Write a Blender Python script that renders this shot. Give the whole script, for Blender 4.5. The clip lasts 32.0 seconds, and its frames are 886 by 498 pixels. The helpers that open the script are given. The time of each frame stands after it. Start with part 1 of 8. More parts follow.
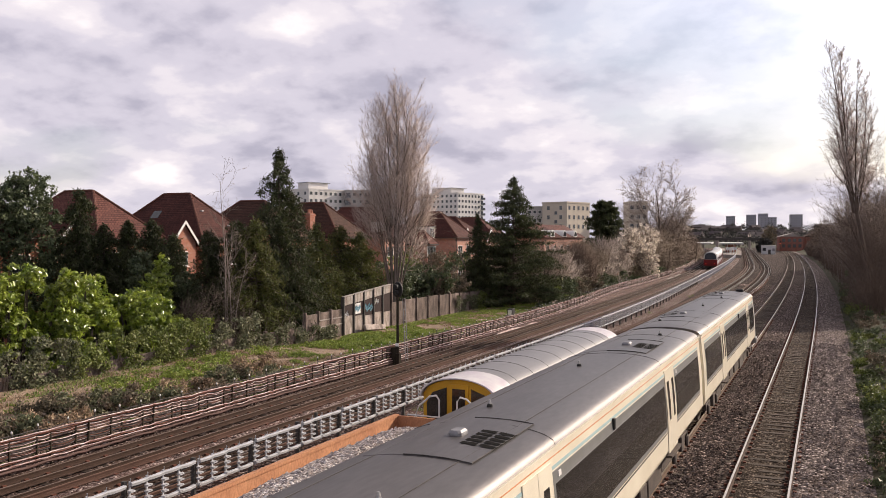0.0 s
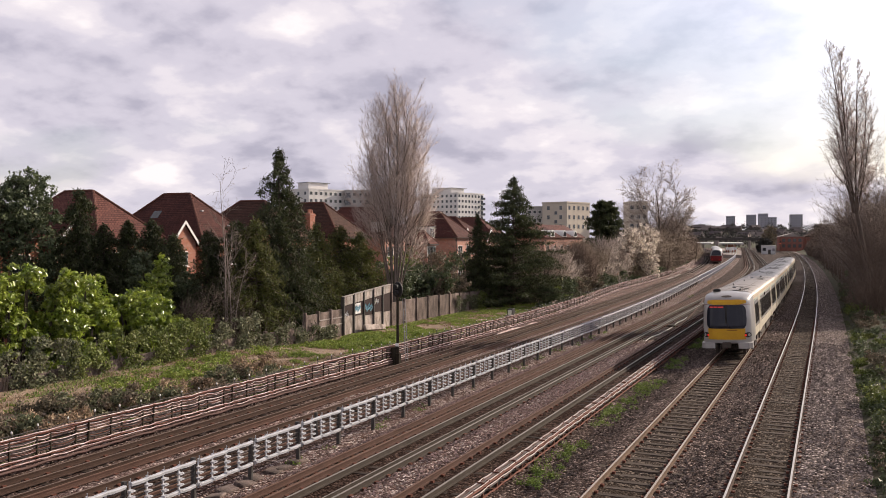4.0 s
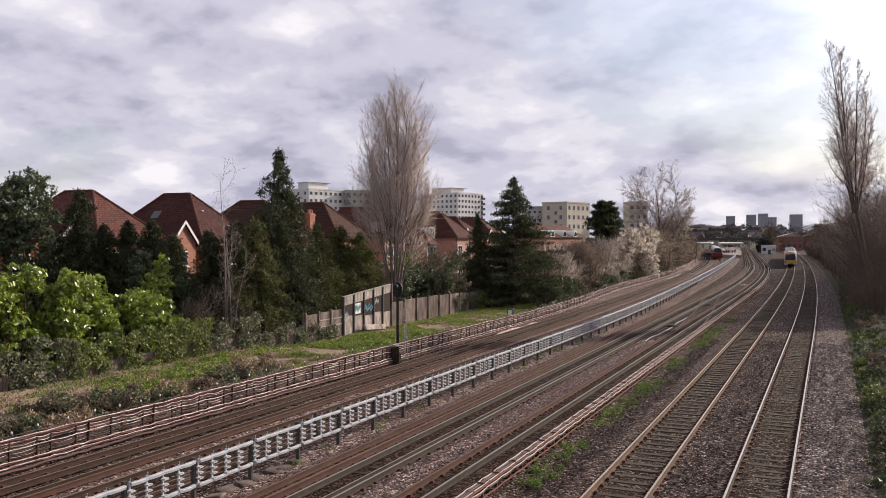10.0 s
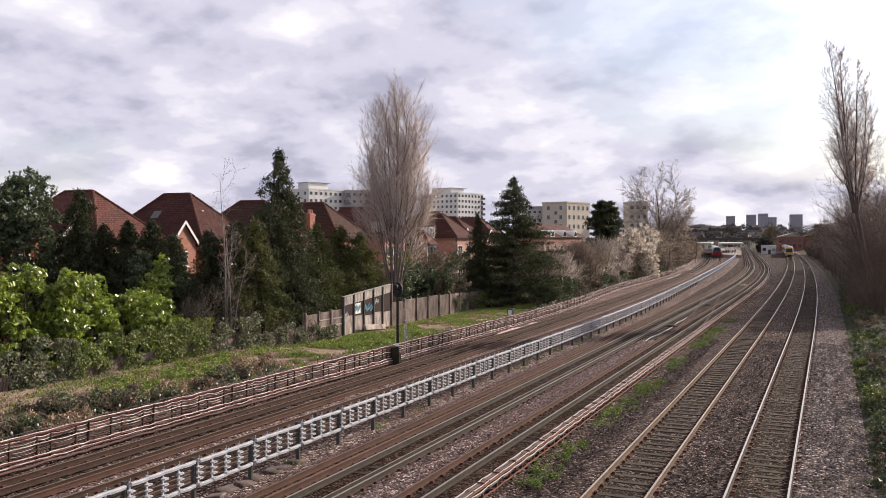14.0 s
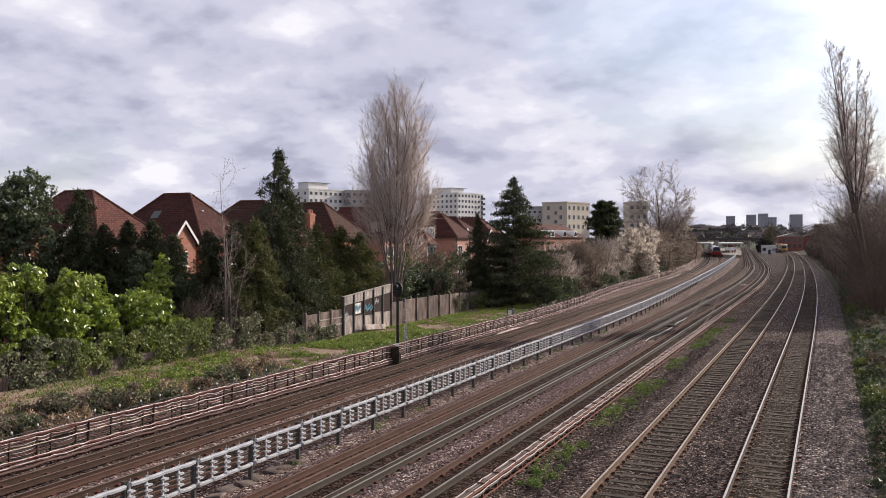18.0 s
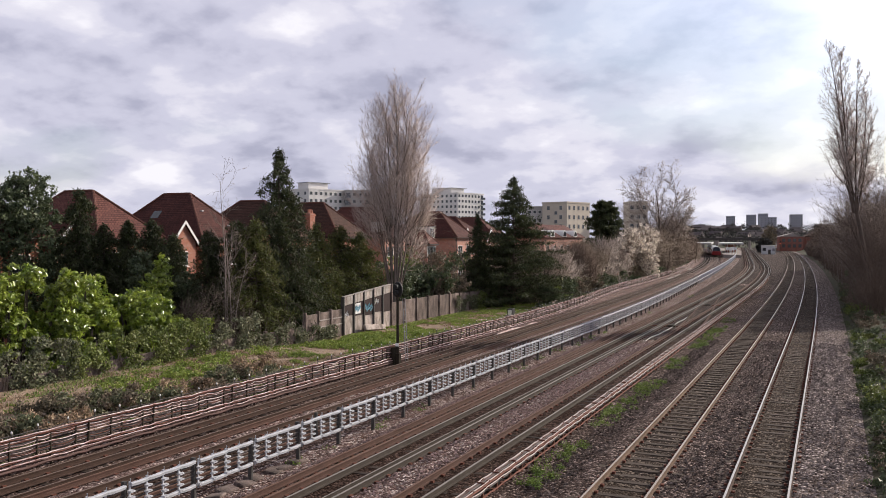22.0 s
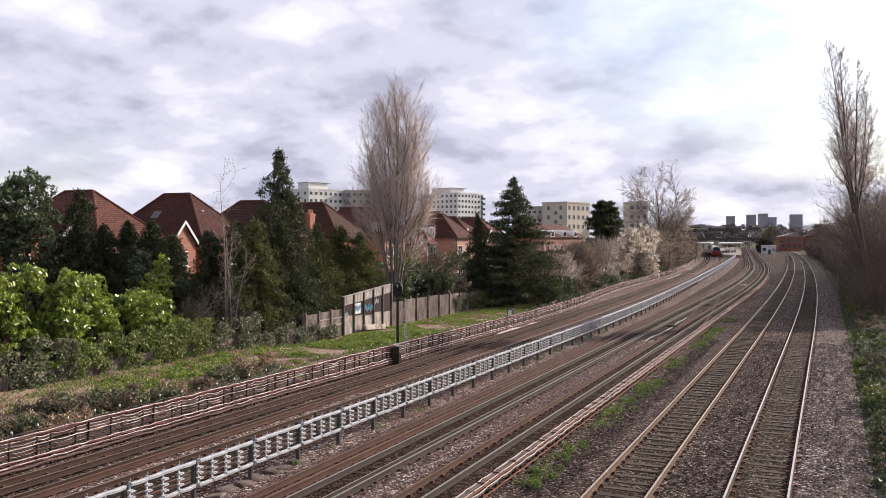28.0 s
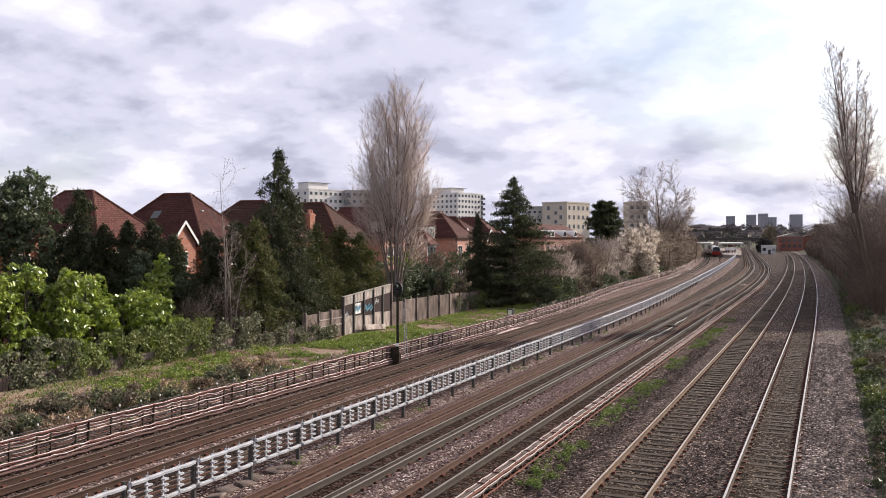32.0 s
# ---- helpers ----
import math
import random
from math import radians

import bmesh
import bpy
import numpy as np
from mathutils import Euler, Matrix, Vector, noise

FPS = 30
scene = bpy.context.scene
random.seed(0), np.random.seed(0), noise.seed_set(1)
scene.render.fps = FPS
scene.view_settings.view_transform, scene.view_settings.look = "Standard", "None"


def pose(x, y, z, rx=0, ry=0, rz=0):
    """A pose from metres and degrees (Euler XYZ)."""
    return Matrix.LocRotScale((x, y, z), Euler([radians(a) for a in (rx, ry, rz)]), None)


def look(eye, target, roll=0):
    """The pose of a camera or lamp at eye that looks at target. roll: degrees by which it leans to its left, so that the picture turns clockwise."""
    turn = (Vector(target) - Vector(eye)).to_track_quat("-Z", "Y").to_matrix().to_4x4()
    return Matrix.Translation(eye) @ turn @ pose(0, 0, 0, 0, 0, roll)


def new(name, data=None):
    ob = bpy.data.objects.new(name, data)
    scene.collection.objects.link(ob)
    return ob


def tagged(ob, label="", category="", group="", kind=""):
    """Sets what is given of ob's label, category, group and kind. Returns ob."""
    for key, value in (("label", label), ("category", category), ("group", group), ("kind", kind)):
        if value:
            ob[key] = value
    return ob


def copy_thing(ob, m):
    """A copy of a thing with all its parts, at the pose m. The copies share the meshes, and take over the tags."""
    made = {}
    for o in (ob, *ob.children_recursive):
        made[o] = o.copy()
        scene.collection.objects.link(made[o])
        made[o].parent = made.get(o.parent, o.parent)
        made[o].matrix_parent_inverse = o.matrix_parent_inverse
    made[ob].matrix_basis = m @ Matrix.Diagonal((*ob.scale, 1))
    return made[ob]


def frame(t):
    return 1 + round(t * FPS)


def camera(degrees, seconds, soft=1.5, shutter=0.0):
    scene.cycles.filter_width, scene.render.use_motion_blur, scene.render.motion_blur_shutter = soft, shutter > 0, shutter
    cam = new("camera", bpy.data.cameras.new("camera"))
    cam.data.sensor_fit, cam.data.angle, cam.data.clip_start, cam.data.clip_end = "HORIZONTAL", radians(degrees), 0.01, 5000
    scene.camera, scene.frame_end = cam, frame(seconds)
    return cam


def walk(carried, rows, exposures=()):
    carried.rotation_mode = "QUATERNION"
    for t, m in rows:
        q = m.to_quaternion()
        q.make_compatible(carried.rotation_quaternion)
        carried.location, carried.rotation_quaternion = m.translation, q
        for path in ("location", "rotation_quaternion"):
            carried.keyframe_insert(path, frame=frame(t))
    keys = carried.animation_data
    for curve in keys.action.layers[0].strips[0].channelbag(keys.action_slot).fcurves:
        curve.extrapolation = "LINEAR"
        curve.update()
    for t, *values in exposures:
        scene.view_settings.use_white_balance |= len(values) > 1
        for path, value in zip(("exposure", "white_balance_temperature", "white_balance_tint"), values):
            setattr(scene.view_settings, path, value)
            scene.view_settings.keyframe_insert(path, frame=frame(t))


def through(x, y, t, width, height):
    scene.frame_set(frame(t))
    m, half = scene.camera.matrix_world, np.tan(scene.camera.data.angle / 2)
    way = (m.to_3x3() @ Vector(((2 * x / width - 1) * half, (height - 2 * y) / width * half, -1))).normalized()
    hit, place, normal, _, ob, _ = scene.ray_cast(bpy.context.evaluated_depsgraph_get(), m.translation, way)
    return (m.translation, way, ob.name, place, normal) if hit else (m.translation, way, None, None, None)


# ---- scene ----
# ---- camera: on a footbridge parapet, standing still ----
cam = camera(55.2, 32.0, soft=0.8, shutter=0.0)
EYE = pose(0, 0, 6.7, 89.22, 0, 24.5)
walk(cam, [(0.0, EYE), (32.0, EYE)],
     exposures=[(0.0, 0.22, 7100, 14), (3.5, 0.20, 7100, 14), (6.5, 0.12, 6950, 13), (10.0, 0.10, 6750, 12), (12.8, 0.12, 6700, 12), (14.0, 0.28, 6750, 12), (17.0, 0.20, 6600, 11), (18.5, 0.12, 6550, 11), (24.0, 0.14, 6550, 11), (25.0, 0.32, 6600, 11), (32.0, 0.38, 6600, 11)])

# ---- sun and cloudy sky ----
SUN_AZ = radians(32)          # clockwise from +y
SUN_EL = radians(24.5)
SUN_DIR = Vector((math.sin(SUN_AZ) * math.cos(SUN_EL), math.cos(SUN_AZ) * math.cos(SUN_EL), math.sin(SUN_EL)))
sun = new("sun", bpy.data.lights.new("sun", "SUN"))
sun.data.energy, sun.data.angle, sun.data.color = 4.6, radians(0.7), (1.0, 0.90, 0.77)
sun.matrix_world = look((0, 0, 60), Vector((0, 0, 60)) - SUN_DIR)


def make_world():
    w = bpy.data.worlds.new("sky")
    scene.world = w
    w.use_nodes = True
    nt = w.node_tree
    nt.nodes.clear()
    N, L = nt.nodes.new, nt.links.new
    out, bg = N("ShaderNodeOutputWorld"), N("ShaderNodeBackground")
    sky = N("ShaderNodeTexSky")
    sky.sky_type, sky.sun_disc, sky.sun_elevation, sky.sun_rotation = "NISHITA", False, SUN_EL, SUN_AZ
    skyb = N("ShaderNodeVectorMath")
    skyb.operation = "SCALE"
    skyb.inputs["Scale"].default_value = 0.13
    L(sky.outputs[0], skyb.inputs[0])
    geo = N("ShaderNodeTexCoord")
    sep = N("ShaderNodeSeparateXYZ")
    L(geo.outputs["Generated"], sep.inputs[0])

    def math_node(op, a, b=None, c=None):
        n = N("ShaderNodeMath")
        n.operation = op
        for i, v in enumerate((a, b, c)):
            if v is None:
                continue
            if isinstance(v, (int, float)):
                n.inputs[i].default_value = v
            else:
                L(v, n.inputs[i])
        return n.outputs[0]

    # cloud layer seen in perspective: direction divided by height
    h = math_node("ADD", math_node("MAXIMUM", sep.outputs[2], 0.0), 0.34)
    u, v = math_node("DIVIDE", sep.outputs[0], h), math_node("DIVIDE", sep.outputs[1], h)
    comb = N("ShaderNodeCombineXYZ")
    L(u, comb.inputs[0]), L(v, comb.inputs[1])

    def cloud(scale, detail, rough, off, dist=0.0):
        m = N("ShaderNodeMapping")
        m.inputs["Location"].default_value = off
        L(comb.outputs[0], m.inputs[0])
        n = N("ShaderNodeTexNoise")
        n.inputs["Scale"].default_value, n.inputs["Detail"].default_value = scale, detail
        n.inputs["Roughness"].default_value, n.inputs["Distortion"].default_value = rough, dist
        L(m.outputs[0], n.inputs["Vector"])
        return n.outputs["Fac"]

    def ramp(fac, stops):
        r = N("ShaderNodeValToRGB")
        els = r.color_ramp.elements
        while len(els) < len(stops):
            els.new(0.5)
        for e, (p, c) in zip(els, stops):
            e.position, e.color = p, (*c, 1)
        r.color_ramp.interpolation = "EASE"
        L(fac, r.inputs[0])
        return r.outputs[0]

    base = cloud(2.9, 7, 0.47, (8.1, 3.6, 1.7), 0.1)
    fine = cloud(8.2, 7, 0.52, (7.3, 2.2, 4.0), 0.1)
    mixn = math_node("ADD", math_node("MULTIPLY", base, 0.68), math_node("MULTIPLY", fine, 0.32))
    grey = ramp(mixn, [(0.34, (1.02, 1.01, 1.08)), (0.43, (0.82, 0.815, 0.93)), (0.50, (0.67, 0.675, 0.82)), (0.62, (0.46, 0.47, 0.61))])
    cover = ramp(cloud(0.8, 5, 0.5, (11.0, 5.0, 2.0)), [(0.36, (0.55, 0.55, 0.55)), (0.47, (1, 1, 1))])
    mix = N("ShaderNodeMix")
    mix.data_type = "RGBA"
    L(cover, mix.inputs["Factor"]), L(skyb.outputs[0], mix.inputs["A"]), L(grey, mix.inputs["B"])
    # thin cloud round the sun glows
    dot = N("ShaderNodeVectorMath")
    dot.operation = "DOT_PRODUCT"
    L(geo.outputs["Generated"], dot.inputs[0])
    dot.inputs[1].default_value = SUN_DIR
    near = math_node("POWER", math_node("MAXIMUM", dot.outputs["Value"], 0.0), 9.0)
    band = N("ShaderNodeMapRange")
    band.interpolation_type = "SMOOTHSTEP"
    band.inputs["From Min"].default_value, band.inputs["From Max"].default_value = 0.03, 0.26
    L(sep.outputs[2], band.inputs["Value"])
    near = math_node("MULTIPLY", near, band.outputs[0])
    gain = math_node("ADD", math_node("MULTIPLY", near, 2.4), 0.97)
    # unseen upper sky, dimmed to deepen shadows: darker than the clouds near the horizon
    thin = N("ShaderNodeMapRange")
    thin.inputs["From Min"].default_value, thin.inputs["From Max"].default_value = 0.30, 0.85
    thin.inputs["To Min"].default_value, thin.inputs["To Max"].default_value = 1.0, 0.45
    L(sep.outputs[2], thin.inputs["Value"])
    gain = math_node("MULTIPLY", gain, thin.outputs[0])
    # the far cloud banks are seen from their shaded side
    far = N("ShaderNodeMapRange")
    far.inputs["From Min"].default_value, far.inputs["From Max"].default_value = 0.0, 0.24
    far.inputs["To Min"].default_value, far.inputs["To Max"].default_value = 0.98, 1.0
    L(sep.outputs[2], far.inputs["Value"])
    gain = math_node("MULTIPLY", gain, far.outputs[0])
    lit = N("ShaderNodeVectorMath")
    lit.operation = "SCALE"
    L(mix.outputs["Result"], lit.inputs[0]), L(gain, lit.inputs["Scale"])
    L(lit.outputs[0], bg.inputs[0])
    bg.inputs[1].default_value = 0.90
    L(bg.outputs[0], out.inputs[0])


make_world()

# ---- materials ----
def material(name, col, col2=None, rough=0.8, metal=0.0, scale=3.0, spread=0.5, fine=None, bump=0.0, bump_scale=40.0,
             random_tint=0.0, spec=0.2, stretch=(1, 1, 1), coat=0.0, island=0.0):
    """Two-scale noise colour, fine grain and bump on a principled shader; metres throughout."""
    m = bpy.data.materials.new(name)
    m.use_nodes = True
    nt = m.node_tree
    N, L = nt.nodes.new, nt.links.new
    b = nt.nodes["Principled BSDF"]
    b.inputs["Roughness"].default_value, b.inputs["Metallic"].default_value = rough, metal
    b.inputs["Specular IOR Level"].default_value = spec
    b.inputs["Coat Weight"].default_value = coat
    col2 = col2 or tuple(c * 0.7 for c in col)
    tc = N("ShaderNodeTexCoord")
    mp = N("ShaderNodeMapping")
    mp.inputs["Scale"].default_value = stretch
    L(tc.outputs["Object"], mp.inputs[0])
    n1 = N("ShaderNodeTexNoise")
    n1.inputs["Scale"].default_value, n1.inputs["Detail"].default_value, n1.inputs["Roughness"].default_value = scale, 6, 0.62
    L(mp.outputs[0], n1.inputs["Vector"])
    r = N("ShaderNodeMapRange")
    r.inputs["From Min"].default_value, r.inputs["From Max"].default_value = 0.5 - spread * 0.4, 0.5 + spread * 0.4
    L(n1.outputs["Fac"], r.inputs["Value"])
    mix = N("ShaderNodeMix")
    mix.data_type = "RGBA"
    mix.inputs["A"].default_value, mix.inputs["B"].default_value = (*col, 1), (*col2, 1)
    L(r.outputs[0], mix.inputs["Factor"])
    last = mix.outputs["Result"]
    if random_tint or island:
        info = N("ShaderNodeObjectInfo") if random_tint else N("ShaderNodeNewGeometry")
        src = info.outputs["Random"] if random_tint else info.outputs["Random Per Island"]
        amt = random_tint or island
        rr = N("ShaderNodeMapRange")
        rr.inputs["To Min"].default_value, rr.inputs["To Max"].default_value = 1 - amt, 1 + amt
        L(src, rr.inputs["Value"])
        sc = N("ShaderNodeVectorMath")
        sc.operation = "SCALE"
        L(last, sc.inputs[0]), L(rr.outputs[0], sc.inputs["Scale"])
        last = sc.outputs[0]
    n2 = N("ShaderNodeTexNoise")
    n2.inputs["Scale"].default_value, n2.inputs["Detail"].default_value = bump_scale, 4
    L(mp.outputs[0], n2.inputs["Vector"])
    if fine:
        r2 = N("ShaderNodeMapRange")
        r2.inputs["From Min"].default_value, r2.inputs["From Max"].default_value = 0.3, 0.7
        r2.inputs["To Min"].default_value, r2.inputs["To Max"].default_value = 1 - fine, 1 + fine
        L(n2.outputs["Fac"], r2.inputs["Value"])
        s2 = N("ShaderNodeVectorMath")
        s2.operation = "SCALE"
        L(last, s2.inputs[0]), L(r2.outputs[0], s2.inputs["Scale"])
        last = s2.outputs[0]
    L(last, b.inputs["Base Color"])
    if bump:
        bm = N("ShaderNodeBump")
        bm.inputs["Strength"].default_value, bm.inputs["Distance"].default_value = 1.0, bump
        L(n2.outputs["Fac"], bm.inputs["Height"])
        L(bm.outputs[0], b.inputs["Normal"])
    return m


def stones(name, cols, size, dirt, bump=0.03, dirt_scale=0.35, dirt_amount=0.5):
    """Broken stone: every cell has its own grey, joints are dark, with larger stains of dirt."""
    m = bpy.data.materials.new(name)
    m.use_nodes = True
    nt = m.node_tree
    N, L = nt.nodes.new, nt.links.new
    b = nt.nodes["Principled BSDF"]
    b.inputs["Roughness"].default_value, b.inputs["Specular IOR Level"].default_value = 0.95, 0.04
    tc = N("ShaderNodeTexCoord")
    vo = N("ShaderNodeTexVoronoi")
    vo.inputs["Scale"].default_value = 1.0 / size
    L(tc.outputs["Object"], vo.inputs["Vector"])
    sep = N("ShaderNodeSeparateColor")
    L(vo.outputs["Color"], sep.inputs[0])
    rp = N("ShaderNodeValToRGB")
    els = rp.color_ramp.elements
    while len(els) < len(cols):
        els.new(0.5)
    for i, (e, c) in enumerate(zip(els, cols)):
        e.position, e.color = i / (len(cols) - 1), (*c, 1)
    L(sep.outputs[0], rp.inputs[0])
    gap = N("ShaderNodeMapRange")
    gap.inputs["From Min"].default_value, gap.inputs["From Max"].default_value = 0.35, 0.75
    gap.inputs["To Min"].default_value, gap.inputs["To Max"].default_value = 1.0, 0.35
    L(vo.outputs["Distance"], gap.inputs["Value"])
    sc = N("ShaderNodeVectorMath")
    sc.operation = "SCALE"
    L(rp.outputs[0], sc.inputs[0]), L(gap.outputs[0], sc.inputs["Scale"])
    n = N("ShaderNodeTexNoise")
    n.inputs["Scale"].default_value, n.inputs["Detail"].default_value, n.inputs["Roughness"].default_value = dirt_scale, 7, 0.65
    L(tc.outputs["Object"], n.inputs["Vector"])
    dr = N("ShaderNodeMapRange")
    dr.inputs["From Min"].default_value, dr.inputs["From Max"].default_value = 0.42, 0.68
    dr.inputs["To Max"].default_value = dirt_amount
    L(n.outputs["Fac"], dr.inputs["Value"])
    mix = N("ShaderNodeMix")
    mix.data_type = "RGBA"
    mix.inputs["B"].default_value = (*dirt, 1)
    L(dr.outputs[0], mix.inputs["Factor"]), L(sc.outputs[0], mix.inputs["A"])
    L(mix.outputs["Result"], b.inputs["Base Color"])
    bp = N("ShaderNodeBump")
    bp.inputs["Strength"].default_value, bp.inputs["Distance"].default_value = 1.0, bump
    bp.invert = True
    L(vo.outputs["Distance"], bp.inputs["Height"])
    L(bp.outputs[0], b.inputs["Normal"])
    return m


def rail_steel(name, side, top, top_rough=0.35, top_metal=0.8):
    """Rusty flanks; the running surface, which faces up, is bright."""
    m = material(name, side, tuple(c * 0.6 for c in side), 0.85, 0, 1.5, 0.6, 0.25, 0.004, 60)
    nt = m.node_tree
    N, L = nt.nodes.new, nt.links.new
    b = nt.nodes["Principled BSDF"]
    geo, sep = N("ShaderNodeNewGeometry"), N("ShaderNodeSeparateXYZ")
    L(geo.outputs["True Normal"], sep.inputs[0])
    r = N("ShaderNodeMapRange")
    r.inputs["From Min"].default_value, r.inputs["From Max"].default_value = 0.9, 0.97
    L(sep.outputs[2], r.inputs["Value"])
    pos = N("ShaderNodeSeparateXYZ")
    tc = N("ShaderNodeTexCoord")
    L(tc.outputs["Object"], pos.inputs[0])
    high = N("ShaderNodeMath")
    high.operation = "GREATER_THAN"
    high.inputs[1].default_value = -0.03
    L(pos.outputs[2], high.inputs[0])
    both = N("ShaderNodeMath")
    both.operation = "MULTIPLY"
    L(r.outputs[0], both.inputs[0]), L(high.outputs[0], both.inputs[1])
    old = b.inputs["Base Color"].links[0].from_socket
    mix = N("ShaderNodeMix")
    mix.data_type = "RGBA"
    mix.inputs["B"].default_value = (*top, 1)
    L(both.outputs[0], mix.inputs["Factor"]), L(old, mix.inputs["A"]), L(mix.outputs["Result"], b.inputs["Base Color"])
    for sock, lo, hi in (("Metallic", 0.0, top_metal), ("Roughness", 0.85, top_rough)):
        q = N("ShaderNodeMapRange")
        q.inputs["To Min"].default_value, q.inputs["To Max"].default_value = lo, hi
        L(both.outputs[0], q.inputs["Value"]), L(q.outputs[0], b.inputs[sock])
    return m


def foliage(name, col, col2, rough=0.55, through=0.25, spec=0.4):
    m = material(name, col, col2, rough, 0, 1.3, 0.5, island=0.5, spec=spec)
    nt = m.node_tree
    b, out = nt.nodes["Principled BSDF"], nt.nodes["Material Output"]
    tr, mx = nt.nodes.new("ShaderNodeBsdfTranslucent"), nt.nodes.new("ShaderNodeMixShader")
    nt.links.new(b.inputs["Base Color"].links[0].from_socket, tr.inputs["Color"])
    mx.inputs[0].default_value = through
    nt.links.new(b.outputs[0], mx.inputs[1]), nt.links.new(tr.outputs[0], mx.inputs[2])
    nt.links.new(mx.outputs[0], out.inputs[0])
    return m


def glow(name, col, strength):
    m = bpy.data.materials.new(name)
    m.use_nodes = True
    b = m.node_tree.nodes["Principled BSDF"]
    b.inputs["Base Color"].default_value = (*col, 1)
    b.inputs["Emission Color"].default_value, b.inputs["Emission Strength"].default_value = (*col, 1), strength
    return m


def glass(name, tint, rough=0.06):
    m = material(name, tint, tuple(c * 0.6 for c in tint), rough, 0, 0.7, 0.5, spec=0.6, coat=0.3)
    return m


BALLAST = stones("grey_ballast", [(0.030, 0.022, 0.019), (0.082, 0.057, 0.050), (0.150, 0.110, 0.097), (0.50, 0.40, 0.36)], 0.075, (0.055, 0.037, 0.030), 0.06, 0.3, 0.55)
BALLAST_PINK = stones("pinkish_ballast", [(0.037, 0.024, 0.020), (0.164, 0.109, 0.096), (0.294, 0.202, 0.180), (0.850, 0.755, 0.695)], 0.07, (0.113, 0.064, 0.047), 0.06, 0.35, 0.55)
BALLAST_DARK = stones("oily_brown_ballast", [(0.022, 0.013, 0.010), (0.052, 0.031, 0.024), (0.088, 0.055, 0.044), (0.19, 0.13, 0.108)], 0.075, (0.030, 0.017, 0.012), 0.05, 0.4, 0.6)
BALLAST_EDGE = stones("pale_edge_ballast", [(0.029, 0.022, 0.020), (0.145, 0.112, 0.102), (0.26, 0.21, 0.19), (0.75, 0.64, 0.60)], 0.085, (0.088, 0.063, 0.052), 0.06, 0.3, 0.6)
BALLAST_BED = stones("brown_bed_ballast", [(0.014, 0.010, 0.008), (0.056, 0.041, 0.033), (0.100, 0.076, 0.062), (0.32, 0.26, 0.21)], 0.075, (0.045, 0.032, 0.022), 0.05, 0.5, 0.6)
BALLAST_RUST = stones("rusty_brown_ballast", [(0.061, 0.041, 0.037), (0.159, 0.110, 0.098), (0.268, 0.201, 0.183), (0.708, 0.573, 0.525)], 0.08, (0.159, 0.085, 0.068), 0.05, 0.4, 0.6)
BALLAST_WORN = stones("brown_trackbed_ballast", [(0.034, 0.022, 0.018), (0.102, 0.066, 0.054), (0.180, 0.126, 0.108), (0.552, 0.432, 0.384)], 0.08, (0.090, 0.050, 0.038), 0.05, 0.4, 0.55)
# darker brown mix for the ballast further from the bridge
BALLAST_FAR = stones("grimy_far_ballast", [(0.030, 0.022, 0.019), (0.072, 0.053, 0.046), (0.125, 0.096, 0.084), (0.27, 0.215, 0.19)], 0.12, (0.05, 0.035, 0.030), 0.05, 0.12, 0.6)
EARTH = material("earth_and_litter", (0.20, 0.145, 0.105), (0.36, 0.275, 0.205), 0.95, 0, 0.8, 0.6, 0.35, 0.04, 14)
GROUND = material("rough_grass_ground", (0.05, 0.06, 0.03), (0.08, 0.07, 0.045), 0.95, 0, 0.15, 0.6, 0.3, 0.05, 6)
# the bank's tree shade is put into this darkened ground colour
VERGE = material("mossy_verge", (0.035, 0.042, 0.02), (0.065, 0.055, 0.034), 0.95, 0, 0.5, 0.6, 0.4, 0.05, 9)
RAIL_R = rail_steel("worn_rail", (0.17, 0.11, 0.075), (0.45, 0.385, 0.32), 0.42, 0.4)
# flank colour darkened to hold the shadow side of these rails
RAIL_BRIGHT = rail_steel("polished_running_rail", (0.085, 0.052, 0.038), (0.56, 0.52, 0.47), 0.38, 0.6)
RAIL_U = rail_steel("dark_rusty_rail", (0.075, 0.045, 0.034), (0.17, 0.125, 0.10), 0.55, 0.2)
RAIL_BROWN = rail_steel("rust_brown_rail", (0.112, 0.062, 0.048), (0.145, 0.085, 0.062), 0.8, 0.05)
RAIL_COND = rail_steel("conductor_rail_steel", (0.075, 0.06, 0.05), (0.25, 0.225, 0.20), 0.55, 0.3)
SLEEPER_C = material("weathered_concrete_sleeper", (0.095, 0.073, 0.058), (0.05, 0.037, 0.029), 0.9, 0, 3, 0.6, 0.2, 0.006, 50, random_tint=0.25)
SLEEPER_W = material("oil_stained_timber_sleeper", (0.05, 0.034, 0.027), (0.028, 0.02, 0.016), 0.9, 0, 4, 0.6, 0.25, 0.008, 45, random_tint=0.3)
CHAIR = material("rusty_rail_chair", (0.17, 0.066, 0.045), (0.09, 0.038, 0.026), 0.85, 0.1, 8)
STEEL_W = material("pale_galvanised_trough", (0.60, 0.61, 0.64), (0.40, 0.41, 0.44), 0.55, 0.1, 3, 0.6, 0.1)
STEEL_D = material("dark_weathered_post", (0.10, 0.095, 0.09), (0.05, 0.045, 0.04), 0.85, 0, 5, 0.6, 0.2)
STEEL_G = material("grey_galvanised_steel", (0.30, 0.30, 0.31), (0.20, 0.20, 0.21), 0.6, 0.4, 5)
CONCRETE = material("stained_concrete", (0.40, 0.36, 0.33), (0.22, 0.19, 0.17), 0.9, 0, 1.2, 0.7, 0.15, 0.006, 30, random_tint=0.12)
